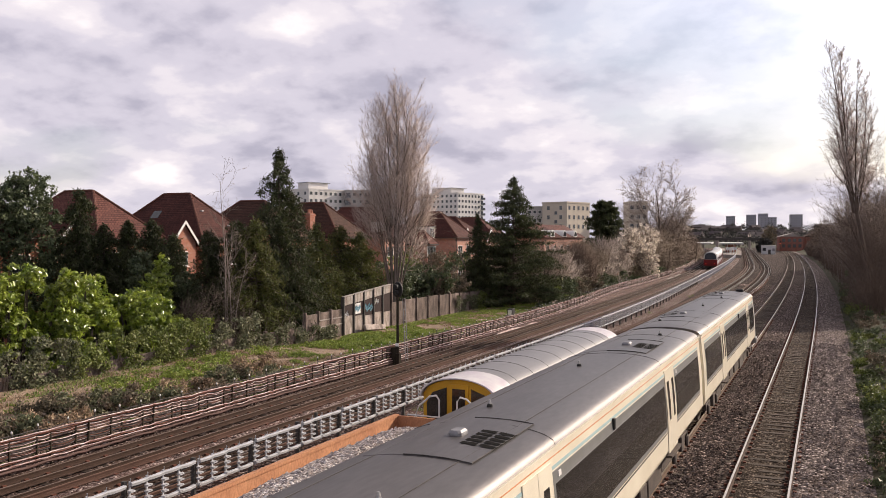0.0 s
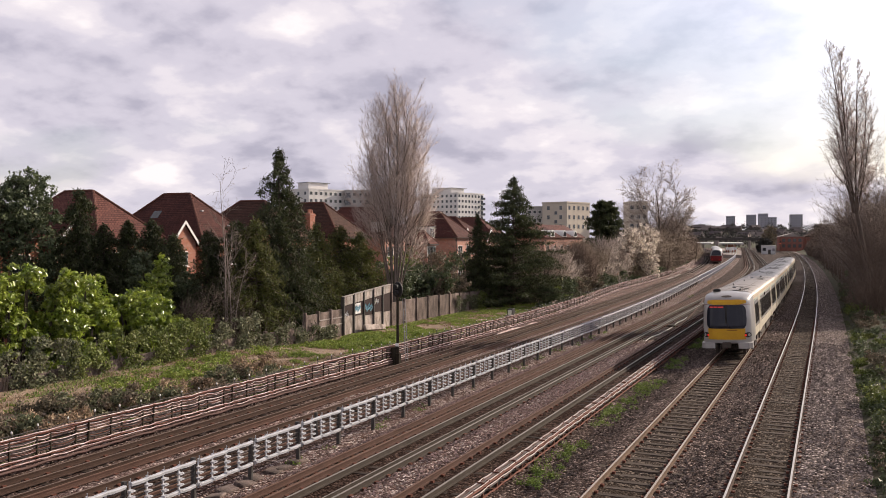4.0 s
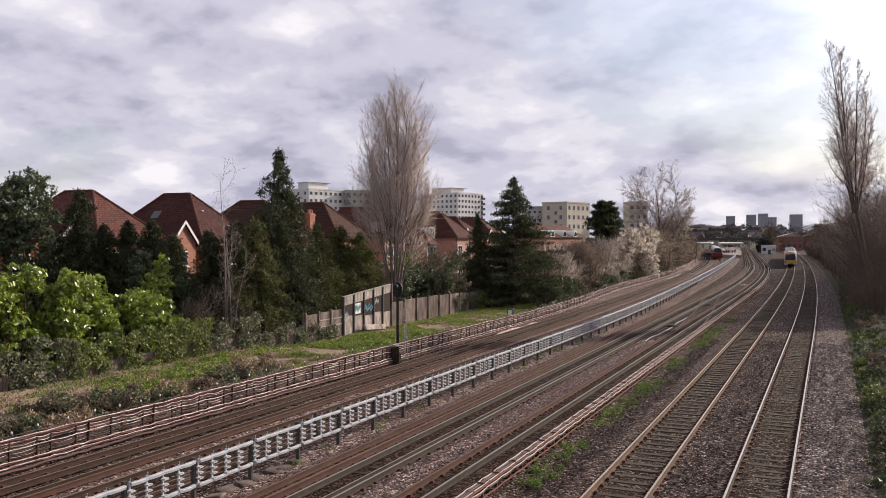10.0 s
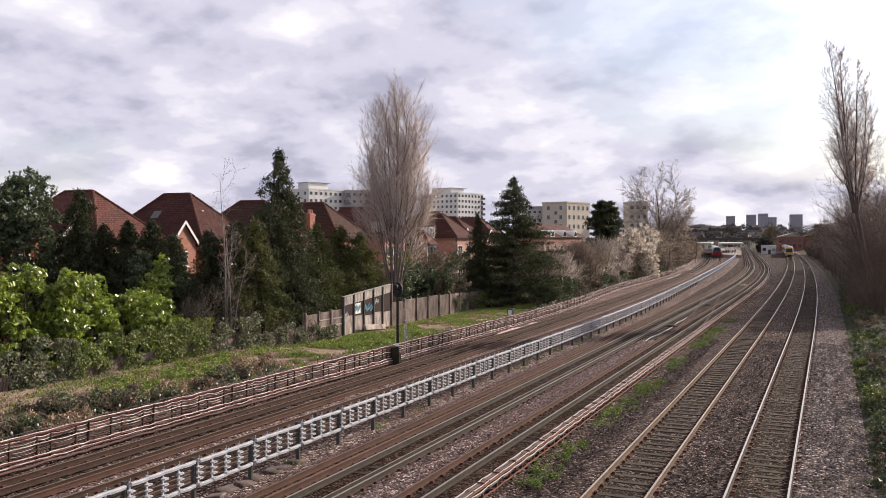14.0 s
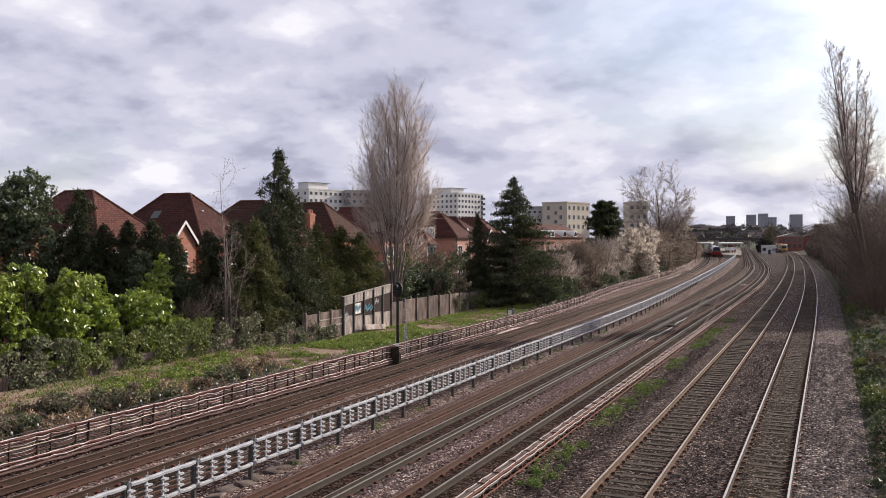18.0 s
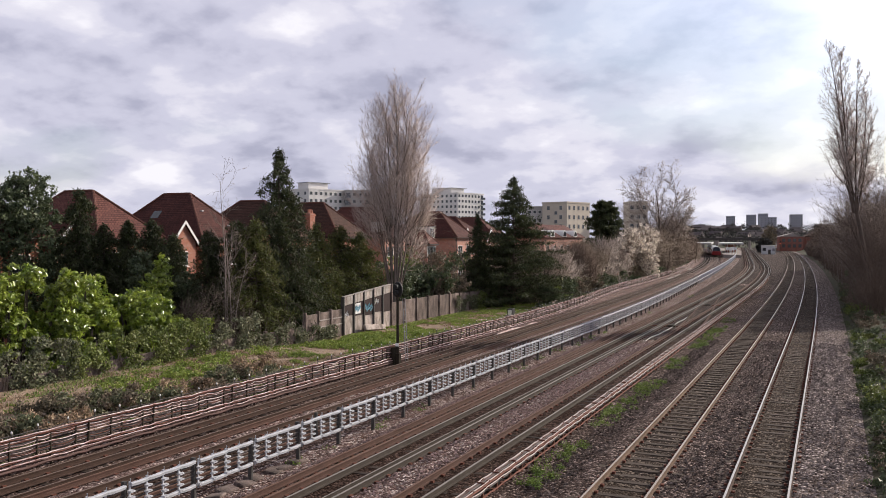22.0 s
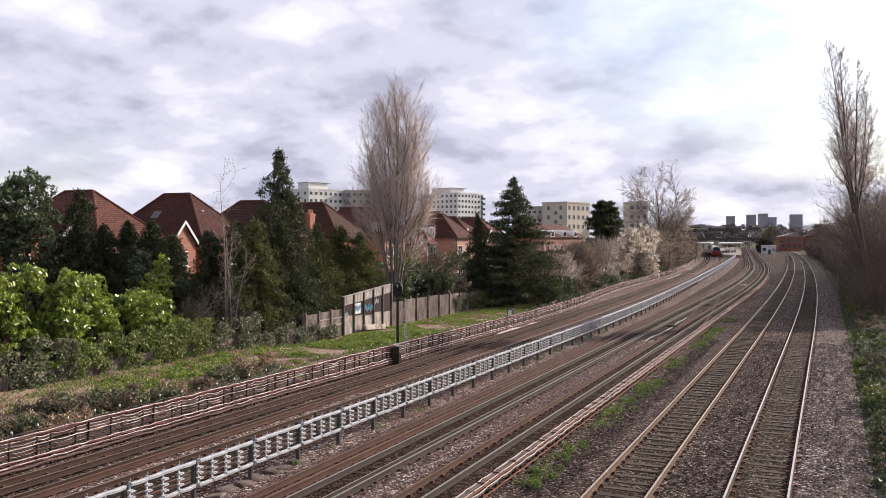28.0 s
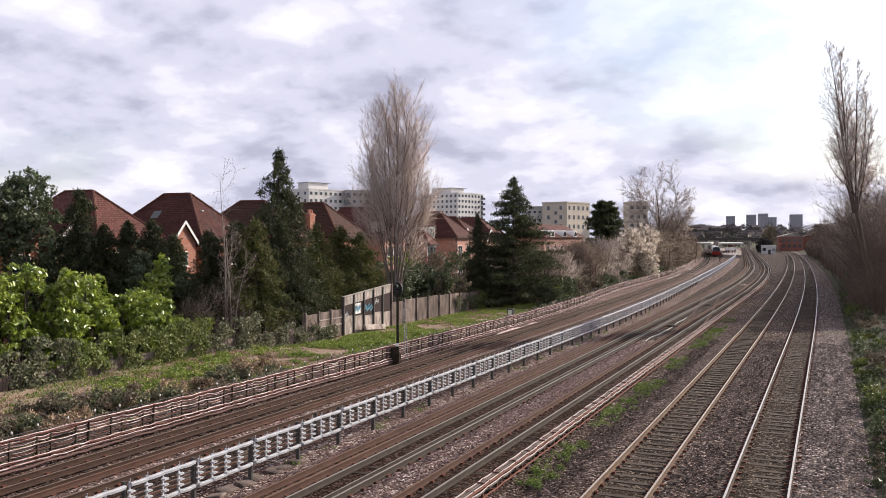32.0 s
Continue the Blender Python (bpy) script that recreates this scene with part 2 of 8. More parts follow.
CABLE_K = material("black_cable", (0.05, 0.045, 0.045), (0.10, 0.085, 0.08), 0.7, 0, 3)
CABLE_P = material("dusty_pinkish_cable", (0.82, 0.71, 0.70), (0.34, 0.19, 0.175), 0.8, 0, 2.2, 0.35)
CABLE_W = material("dusty_white_cable", (0.52, 0.45, 0.43), (0.40, 0.33, 0.31), 0.8, 0, 0.6, 0.5)
CABLE_B = material("brown_dusty_cable", (0.15, 0.09, 0.08), (0.07, 0.045, 0.04), 0.85, 0, 1.3, 0.5)
RUST = material("rusted_iron", (0.19, 0.075, 0.05), (0.10, 0.045, 0.035), 0.85, 0.1, 6, 0.6, 0.25)
WHITE = material("white_paint", (0.80, 0.79, 0.77), (0.68, 0.66, 0.64), 0.55, 0, 4)
BLACK = material("black_paint", (0.02, 0.02, 0.022), (0.035, 0.033, 0.03), 0.6, 0, 5)

# ---- mesh helpers ----
class Shape:
    """Collects vertices and faces of one mesh."""

    def __init__(self):
        self.v, self.f = [], []

    def add(self, verts, faces):
        n = len(self.v)
        self.v.extend(tuple(map(float, p)) for p in verts)
        self.f.extend(tuple(i + n for i in q) for q in faces)
        return self

    def box(self, x0, x1, y0, y1, z0, z1, bev=0.0):
        if bev <= 0:
            return self.add([(x0, y0, z0), (x1, y0, z0), (x1, y1, z0), (x0, y1, z0), (x0, y0, z1), (x1, y0, z1), (x1, y1, z1), (x0, y1, z1)],
                            [(0, 3, 2, 1), (4, 5, 6, 7), (0, 1, 5, 4), (1, 2, 6, 5), (2, 3, 7, 6), (3, 0, 4, 7)])
        b = bev
        ring = lambda z, i: [(x0 + i, y0 + b + i, z), (x0 + b + i, y0 + i, z), (x1 - b - i, y0 + i, z), (x1 - i, y0 + b + i, z),
                             (x1 - i, y1 - b - i, z), (x1 - b - i, y1 - i, z), (x0 + b + i, y1 - i, z), (x0 + i, y1 - b - i, z)]
        return self.loft([ring(z0, 0), ring(z1 - b, 0), ring(z1, b * 0.7)], True, True)

    def loft(self, rings, closed=True, caps=True):
        n = len(rings[0])
        verts = [p for r in rings for p in r]
        faces = []
        for i in range(len(rings) - 1):
            for j in range(n if closed else n - 1):
                k = (j + 1) % n
                faces.append((i * n + j, i * n + k, (i + 1) * n + k, (i + 1) * n + j))
        if caps and closed:
            faces.append(tuple(range(n - 1, -1, -1)))
            faces.append(tuple((len(rings) - 1) * n + j for j in range(n)))
        return self.add(verts, faces)

    def tube(self, pts, radii, sides=6, caps=True):
        pts = [Vector(p) for p in pts]
        if isinstance(radii, (int, float)):
            radii = [radii] * len(pts)
        rings = []
        for i, p in enumerate(pts):
            d = (pts[min(i + 1, len(pts) - 1)] - pts[max(i - 1, 0)]).normalized()
            a = d.cross(Vector((0, 0, 1)) if abs(d.z) < 0.9 else Vector((1, 0, 0))).normalized()
            b = d.cross(a)
            rings.append([p + (a * math.cos(2 * math.pi * k / sides) + b * math.sin(2 * math.pi * k / sides)) * radii[i] for k in range(sides)])
        return self.loft(rings, True, caps)

    def grid(self, rows):
        return self.loft(rows, False, False)

    def mesh(self, name, mat, smooth=False):
        me = bpy.data.meshes.new(name)
        me.from_pydata(self.v, [], self.f)
        me.materials.append(mat)
        if smooth:
            me.polygons.foreach_set("use_smooth", [True] * len(me.polygons))
            me.set_sharp_from_angle(angle=radians(38))
        me.update()
        return me


def box(*a):
    return Shape().box(*a)


def tube(*a):
    return Shape().tube(*a)


def part(name, shape, mat, parent, label="", smooth=False, at=None):
    """One mesh object under a thing or a part."""
    me = shape if isinstance(shape, bpy.types.Mesh) else shape.mesh(name, mat, smooth)
    ob = new(name, me)
    ob.parent = parent
    if at is not None:
        ob.matrix_basis = at
    if label:
        ob["label"] = label
    return ob


def thing(name, label, category, m=None, group="", kind=""):
    ob = new(name)
    ob.empty_display_size = 0.3
    if m is not None:
        ob.matrix_basis = m
    return tagged(ob, label, category, group, kind)


def solid(name, shape, mat, label, category, m=None, group="", kind="", smooth=False):
    ob = new(name, shape.mesh(name, mat, smooth))
    if m is not None:
        ob.matrix_basis = m
    return tagged(ob, label, category, group, kind)


class Line:
    """A way across the plan: x as a function of y, from a table of slopes to the left."""

    def __init__(self, base, table):
        self.y = np.arange(-400.0, 1301.0, 2.0)
        s = np.interp(self.y, [p[0] for p in table], [p[1] for p in table])
        self.s = s
        off = np.concatenate([[0], np.cumsum((s[1:] + s[:-1]) * 0.5 * 2.0)])
        self.x = base - off + np.interp(table[0][0], self.y, off)

    def at(self, y, side=0.0):
        s = float(np.interp(y, self.y, self.s))
        k = 1.0 / math.hypot(1, s)
        return float(np.interp(y, self.y, self.x)) + side * k, y + side * s * k

    def turn(self, y):
        return math.degrees(math.atan(float(np.interp(y, self.y, self.s))))

    def stand(self, y, z=0.0):
        return pose(self.at(y)[0], y, z, 0, 0, self.turn(y))


R_SLOPE = [(60, 0), (140, 0.022), (190, 0.032), (280, 0.045), (420, 0.07), (560, 0.14), (700, 0.26), (1300, 0.3)]
M_SLOPE = [(100, 0), (230, 0.09), (420, 0.09), (700, 0.10), (1300, 0.1)]
A_SLOPE = [(35, 0), (295, 0.13), (500, 0.17), (1300, 0.2)]
F_SLOPE = [(50, 0), (90, 0.045), (150, 0.055), (240, 0.068), (316, 0.085), (1300, 0.1)]
C_SLOPE = [(60, 0), (90, 0.09), (108, 0.06), (115, 0.01), (140, 0.03), (180, 0.085), (227, 0.10), (441, 0.15), (1300, 0.2)]
LINE_R2, LINE_R1 = Line(-1.68, R_SLOPE), Line(-5.03, R_SLOPE)
LINE_M1, LINE_M2 = Line(-12.38, M_SLOPE), Line(-9.45, M_SLOPE)
LINE_A1, LINE_A2 = Line(-19.95, A_SLOPE), Line(-17.2, A_SLOPE)
LINE_F, LINE_C = Line(-14.8, F_SLOPE), Line(-21.9, C_SLOPE)
LINE_S = Line(-8.25, M_SLOPE)
STATIONS = [*np.arange(-40.0, 60.0, 10.0), *np.arange(60.0, 300.0, 6.0), *np.arange(300.0, 641.0, 12.0)]


def ribbon(line_l, side_l, line_r, side_r, z_l, z_r, stations=STATIONS, crown=0.0, rough=0.0, cols=6, seed=0):
    """A strip of ground between two lines, with a slight crown and unevenness."""
    rnd = random.Random(seed)
    rows = []
    for y in stations:
        a, b = line_l.at(y, side_l), line_r.at(y, side_r)
        row = []
        for k in range(cols + 1):
            t = k / cols
            row.append((a[0] + (b[0] - a[0]) * t, a[1] + (b[1] - a[1]) * t,
                        z_l + (z_r - z_l) * t + crown * math.sin(math.pi * t) + (rough * (rnd.random() - 0.5) if 0 < k < cols else 0)))
        rows.append(row)
    return Shape().grid([list(r) for r in rows])

# ---- ground and ballast beds ----
def lay_ground():
    s = Shape().grid([[(x, y, -0.55) for x in (-2500, -400, -60, -32, 6, 40, 400, 2500)] for y in (-400, -50, 0, 60, 150, 400, 900, 4200)])
    solid("ground", s, GROUND, "rough grassy ground running to the horizon", "ground", kind="structure")
    st = [*np.arange(-40.0, 90.0, 1.5), *np.arange(90.0, 300.0, 6.0), *np.arange(300.0, 641.0, 12.0)]
    # from 128 m on, these strips change to the darker mix
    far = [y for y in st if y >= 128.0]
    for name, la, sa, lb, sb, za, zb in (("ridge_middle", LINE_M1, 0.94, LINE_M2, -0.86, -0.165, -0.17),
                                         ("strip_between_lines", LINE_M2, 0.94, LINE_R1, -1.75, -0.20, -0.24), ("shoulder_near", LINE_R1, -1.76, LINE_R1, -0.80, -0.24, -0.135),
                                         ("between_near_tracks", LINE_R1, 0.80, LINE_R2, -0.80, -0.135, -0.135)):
        solid("far_ballast_%s" % name, ribbon(la, sa, lb, sb, za, zb, far, 0, 0.03, 5, 21), BALLAST_FAR, "darker brown ballast along the curve", "ballast", kind="structure")
    b = ribbon(LINE_A1, -1.75, LINE_F, -0.75, -0.25, -0.20, st, 0.065, 0.03, 12, 1)
    solid("ballast_bed_far_pair", b, BALLAST_WORN, "dark oily brown ballast under the far pair of tracks", "ballast", kind="structure")
    b = ribbon(LINE_A1, 1.30, LINE_A2, -0.98, -0.13, -0.13, [y for y in st if y < 250], 0.03, 0.04, 4, 31)
    solid("ballast_strip_far_pair", b, BALLAST_RUST, "pale rusty ballast between the far tracks", "ballast", kind="structure")
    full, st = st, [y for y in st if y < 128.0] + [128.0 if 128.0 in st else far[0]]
    # the pale shoulder narrows to a trodden path along the troughs
    rb = random.Random(24)
    pale, grimy = [], []
    for y in full:
        t = min(1.0, max(0.0, (y - 56.0) / 60.0))
        t = 0.72 * t * t * (3 - 2 * t)
        x0, x2 = LINE_F.at(y, -0.76)[0], LINE_M1.at(y, -1.70)[0]
        x1 = x2 * (1 - t) + (LINE_F.at(y, 1.1)[0]) * t
        row = [(x0 + (x1 - x0) * k / 5, y, -0.22 + 0.05 * k / 5 + 0.03 * math.sin(math.pi * k / 5) + (rb.uniform(-0.025, 0.025) if 0 < k < 5 else 0)) for k in range(6)]
        pale.append(row)
        # the rest of the strip is laid in the darker far mix
        if y > 56.0:
            grimy.append([(x1 + (x2 - x1) * k / 3, y, -0.17) for k in range(4)])
    solid("ballast_shoulder_middle", Shape().grid(pale), BALLAST_PINK, "pale pinkish ballast beside the white cable troughs", "ballast", kind="structure")
    solid("ballast_shoulder_grimy", Shape().grid(grimy), BALLAST_FAR, "darker brown ballast along the curve", "ballast", kind="structure")
    b = ribbon(LINE_C, -0.30, LINE_A1, -1.73, -0.12, -0.33, [y for y in full if y < 330], 0.04, 0.06, 5, 26)
    solid("ballast_shoulder_far", b, BALLAST_RUST, "rusty brown ballast below the cable fence", "ballast", kind="structure")
    b = ribbon(LINE_M1, -1.72, LINE_M1, 0.95, -0.160, -0.160, full, 0.0, 0.035, 10, 3)
    solid("ballast_bed_fourth_track", b, BALLAST_DARK, "oily brown ballast between the rails", "ballast", kind="structure")
    b = ribbon(LINE_M1, 0.94, LINE_M2, -0.86, -0.165, -0.17, st, 0.05, 0.04, 6, 13)
    solid("ballast_ridge_middle", b, BALLAST_PINK, "pale pinkish ballast ridge between the middle tracks", "ballast", kind="structure")
    b = ribbon(LINE_M2, -0.87, LINE_M2, 0.95, -0.160, -0.170, full, 0.0, 0.035, 10, 14)
    solid("ballast_bed_third_track", b, BALLAST_DARK, "oily brown ballast between the rails", "ballast", kind="structure")
    b = ribbon(LINE_M2, 0.94, LINE_R1, -1.75, -0.20, -0.24, st, -0.05, 0.08, 6, 4)
    solid("ballast_strip_between_lines", b, BALLAST, "dirty ballast strip between the tracks", "ballast", kind="structure")
    b = ribbon(LINE_R1, -1.76, LINE_R1, -0.80, -0.24, -0.135, st, 0.02, 0.04, 5, 5)
    solid("ballast_shoulder_near", b, BALLAST, "grey broken-stone ballast shoulder", "ballast", kind="structure")
    b = ribbon(LINE_R1, 0.80, LINE_R2, -0.80, -0.135, -0.135, st, -0.03, 0.05, 8, 6)
    solid("ballast_between_near_tracks", b, BALLAST, "grey broken-stone ballast between the near tracks", "ballast", kind="structure")
    b = ribbon(LINE_R2, 0.80, LINE_R2, 2.9, -0.135, -0.30, full, 0.07, 0.06, 10, 7)
    solid("ballast_edge_near", b, BALLAST_EDGE, "pale broken-stone ballast beside the bank", "ballast", kind="structure")
    for line, word in ((LINE_R1, "second"), (LINE_R2, "first")):
        zb = -0.138 if word == "first" else -0.158
        b = ribbon(line, -0.81, line, 0.81, zb, zb, full, -0.02, 0.045 if word == "first" else 0.03, 8, 8)
        solid("ballast_bed_%s_track" % word, b, BALLAST_BED, "dark brown ballast between the sleepers", "ballast", kind="structure")


lay_ground()


# ---- the six tracks ----
RAIL_PROFILE = [(-0.07, -0.16), (-0.07, -0.145), (-0.012, -0.125), (-0.012, -0.045), (-0.036, -0.03), (-0.036, -0.004), (-0.028, 0.0),
                (0.028, 0.0), (0.036, -0.004), (0.036, -0.03), (0.012, -0.045), (0.012, -0.125), (0.07, -0.145), (0.07, -0.16)]


def rail_shape(line, side, lift=0.0, wide=1.0):
    rings = []
    for y in STATIONS:
        rings.append([(*line.at(y, side + px * wide), pz + lift) for px, pz in RAIL_PROFILE])
    return Shape().loft([[(p[0], p[1], p[2]) for p in r] for r in rings])


def lay_track(name, label, line, rails, sleeper_mat, spacing, width, last_single, seed, depth=0.11, high=-0.15):
    tr = thing(name, label, "railway track", kind="structure")
    for side, mat, lift, wide, lab in rails:
        part("rail", rail_shape(line, side, lift, wide), mat, tr, lab)
    rnd = random.Random(seed)
    kinds = [Shape().box(-width / 2, width / 2, -0.125, 0.125, -depth, 0.0, 0.02 + 0.01 * k).mesh("sleeper", sleeper_mat) for k in range(2)]
    y, far = 6.0, Shape()
    while y < 330:
        dx, dz, da = rnd.uniform(-0.03, 0.03), rnd.uniform(-0.015, 0.01), rnd.uniform(-0.8, 0.8)
        if y < last_single:
            part("sleeper", rnd.choice(kinds), None, tr, at=line.stand(y, high + dz) @ pose(dx, 0, 0, 0, 0, da))
        else:
            m = line.stand(y, high + dz)
            c = [m @ Vector(p) for p in ((-width / 2, -0.12, 0), (width / 2, -0.12, 0), (width / 2, 0.12, 0), (-width / 2, 0.12, 0))]
            e = [p - Vector((0, 0, 0.08)) for p in c]
            far.add(c + e, [(0, 1, 2, 3), (0, 4, 5, 1), (1, 5, 6, 2), (2, 6, 7, 3), (3, 7, 4, 0)])
        y += spacing
    fs = part("far_sleepers", far, sleeper_mat, tr)
    fs["kind"] = "stuff"
    chairs = Shape()
    y = 6.0
    while y < 75:
        for side, mat, lift, wide, lab in rails:
            if abs(side) > 0.3:
                for s in (-0.13, 0.13):
                    x, yy = line.at(y, side + s)
                    chairs.box(x - 0.045, x + 0.045, yy - 0.06, yy + 0.06, high - 0.02, high + 0.055)
        y += spacing
    ch = part("rail_chairs", chairs, CHAIR, tr)
    ch["kind"] = "stuff"
    return tr


def scatter_stones():
    """Loose stones proud of the ballast nearest the bridge."""
    rnd = random.Random(17)
    for name, label, mat, n, a, b, ymax, z in (("loose_ballast_edge", "loose pale stones on the ballast edge", STONE_PALE, 7000, LINE_R2.at(0, 0.85)[0], LINE_R2.at(0, 2.8)[0], 60, -0.16),
                                               ("loose_ballast_middle", "loose stones between the near tracks", STONE_GREY, 5000, LINE_R1.at(0, 0.85)[0], LINE_R2.at(0, -0.85)[0], 60, -0.16),
                                               ("loose_ballast_strip", "loose stones beside the low cables", STONE_GREY, 4500, -7.6, LINE_R1.at(0, -0.85)[0], 60, -0.22),
                                               ("loose_ballast_shoulder", "loose pinkish stones below the cable rack", STONE_PINK, 6000, -14.3, LINE_M1.at(0, -1.15)[0], 55, -0.17),
                                               ("loose_ballast_ridge", "loose pinkish stones between the middle tracks", STONE_PINK, 4500, LINE_M1.at(0, 0.97)[0], LINE_M2.at(0, -0.90)[0], 55, -0.13)):
        st = Shape()
        for _ in range(n):
            x = rnd.uniform(a, b)
            t = (x - a) / (b - a)
            zz = -0.135 - 0.165 * t + 0.07 * math.sin(math.pi * t) if mat is STONE_PALE else z
            pebble(st, x, rnd.uniform(12, ymax) ** 1.0, zz + rnd.uniform(-0.01, 0.025), rnd.uniform(0.025, 0.058), rnd)
        tagged(new(name, st.mesh(name, mat)), label, "stones", kind="stuff")


STONE_PALE = material("pale_loose_stone_chips", (0.30, 0.255, 0.235), (0.14, 0.114, 0.102), 0.95, 0, 5, island=0.55, spec=0.05)
STONE_GREY = material("grey_loose_stone_chips", (0.19, 0.155, 0.137), (0.08, 0.064, 0.056), 0.95, 0, 5, island=0.6, spec=0.05)
STONE_PINK = material("pinkish_loose_stone_chips", (0.42, 0.31, 0.28), (0.21, 0.145, 0.128), 0.95, 0, 5, island=0.5, spec=0.05)


def lay_crossover():
    """Rails that cross from one middle track to the other, and the point machines beside them."""
    co = thing("crossover", "rusty crossover rails joining the two middle tracks", "railway track", kind="structure")
    for side in (-0.7525, 0.7525):
        rings = []
        for y in np.arange(60.0, 112.1, 2.0):
            t = (y - 60.0) / 52.0
            t = t * t * (3 - 2 * t)
            x = LINE_M2.at(y)[0] * (1 - t) + LINE_M1.at(y)[0] * t + side
            rings.append([(x + px * 0.9, y, pz - 0.006) for px, pz in RAIL_PROFILE])
        part("rail", Shape().loft(rings), RAIL_BROWN, co)
    for y in np.arange(62, 110, 1.4):
        t = (y - 60.0) / 52.0
        t = t * t * (3 - 2 * t)
        x = LINE_M2.at(y)[0] * (1 - t) + LINE_M1.at(y)[0] * t
        part("timber", SLEEPER_LONG, None, co, at=pose(x, y, -0.145))
    b = ribbon(LINE_M1, 0.96, LINE_M2, -0.90, -0.135, -0.14, list(np.arange(57.0, 128.0, 3.0)), 0.06, 0.03, 6, 23)
    solid("ballast_ridge_oily", b, BALLAST_FAR, "darker brown ballast under the crossover", "ballast", kind="structure")
    for x, y in ((-10.9, 66.0), (-11.0, 88.0)):
        pm = thing("point_machine", "low dark point machine between the rails", "point machine", pose(x, y, -0.12, 0, 0, 3), group="point machines")
        part("case", Shape().box(-0.28, 0.28, -0.4, 0.4, 0, 0.16, 0.03), POST_BROWN, pm)
        part("rod", tube([(-1.5, 0.1, 0.03), (1.5, 0.1, 0.03)], 0.03, 5), CHAIR, pm)


SLEEPER_LONG = Shape().box(-1.5, 1.5, -0.13, 0.13, -0.1, 0.0, 0.02).mesh("timber", SLEEPER_W)


def lay_tracks():
    lay_crossover()
    two = lambda m: [(-0.7525, m, 0, 1, ""), (0.7525, m, 0, 1, "")]
    lay_track("track_1", "near main line track on concrete sleepers", LINE_R2, two(RAIL_BRIGHT), SLEEPER_C, 0.66, 2.5, 190, 11, high=-0.148)
    lay_track("track_2", "near main line track with worn bright rails", LINE_R1, two(RAIL_R), SLEEPER_C, 0.68, 2.5, 190, 12, high=-0.148)
    lay_track("track_3", "electrified track with a middle conductor rail", LINE_M2,
              [(-0.75, RAIL_BROWN, 0, 1, "rust-brown rail"), (0.75, RAIL_COND, 0, 1.15, ""), (0, RAIL_COND, 0.04, 1.2, "grey middle conductor rail"), (1.06, RAIL_COND, 0.07, 1.0, "grey outer conductor rail")],
              SLEEPER_W, 0.70, 2.5, 150, 13, high=-0.165)
    lay_track("track_4", "electrified track beside the pale ballast shoulder", LINE_M1,
              [(-1.22, RAIL_BROWN, 0.05, 1.1, "rust-brown conductor rail"), (-0.76, RAIL_BROWN, 0.02, 1.5, "rust-brown rail"), (0.78, RAIL_COND, 0, 1.2, ""), (-0.24, RAIL_COND, 0.04, 1.2, "grey conductor rail"), (0.55, RAIL_COND, 0.0, 0.8, "")],
              SLEEPER_W, 0.70, 2.2, 150, 14, high=-0.165)
    lay_track("track_5", "dark rusty electrified track", LINE_A2,
              [(-0.75, RAIL_U, 0, 1.2, ""), (0.75, RAIL_U, 0, 1, ""), (0, RAIL_U, 0.04, 1.2, "dark conductor rail"), (1.14, RAIL_BROWN, 0.03, 1, "rust-brown conductor rail")],
              SLEEPER_W, 0.72, 2.4, 120, 15, high=-0.165)
    lay_track("track_6", "dark rusty electrified track beside the cable fence", LINE_A1,
              [(-0.75, RAIL_U, 0, 1.2, ""), (0.75, RAIL_U, 0, 1, ""), (0, RAIL_U, 0.04, 1.2, "dark conductor rail"), (1.16, RAIL_BROWN, 0.03, 1, "rust-brown conductor rail")],
              SLEEPER_W, 0.72, 2.4, 120, 16, high=-0.165)

# ---- the trains ----
CREAM = material("cream_white_coach_paint", (0.80, 0.74, 0.60), (0.66, 0.59, 0.46), 0.38, 0, 0.7, 0.6, 0.05, coat=0.2)
# the sun's glint on the rear roof is put into this paler base
ROOF_PALE = material("dusty_pale_coach_roof", (0.33, 0.285, 0.24), (0.20, 0.175, 0.16), 0.46, 0.35, 0.22, 0.7, 0.12, 0.003, 8, stretch=(1.5, 0.35, 1))
ROOF_GREY = material("sooty_grey_coach_roof", (0.085, 0.078, 0.078), (0.16, 0.147, 0.140), 0.42, 0.45, 0.35, 0.7, 0.12, 0.003, 8, stretch=(1.5, 0.35, 1))
BAND_GREY = material("slate_grey_window_band", (0.22, 0.22, 0.21), (0.16, 0.16, 0.155), 0.4, 0, 1.2, coat=0.2)
SILVER = material("silver_grey_cab_shell", (0.44, 0.425, 0.41), (0.34, 0.325, 0.31), 0.35, 0.25, 1.4, 0.5, coat=0.2)
DARK_GLASS = glass("dark_tinted_glass", (0.022, 0.020, 0.018), 0.16)
SCREEN_GLASS = material("cab_windscreen_glass", (0.010, 0.012, 0.020), (0.018, 0.02, 0.03), 0.12, 0, 0.8, spec=0.3)
YELLOW = material("warning_yellow_paint", (0.66, 0.37, 0.03), (0.55, 0.29, 0.03), 0.45, 0, 1.5, 0.5, 0.05, coat=0.15)
ORANGE_LINE = material("orange_line_paint", (0.62, 0.27, 0.12), (0.52, 0.22, 0.10), 0.5)
TEAL_LINE = material("pale_teal_line_paint", (0.38, 0.50, 0.50), (0.30, 0.43, 0.44), 0.5)
# flat roof patches, coloured near-black to read as open slots
SLOT = material("soot_black_opening", (0.008, 0.008, 0.008), (0.012, 0.011, 0.010), 0.95, 0, 5, spec=0.05)
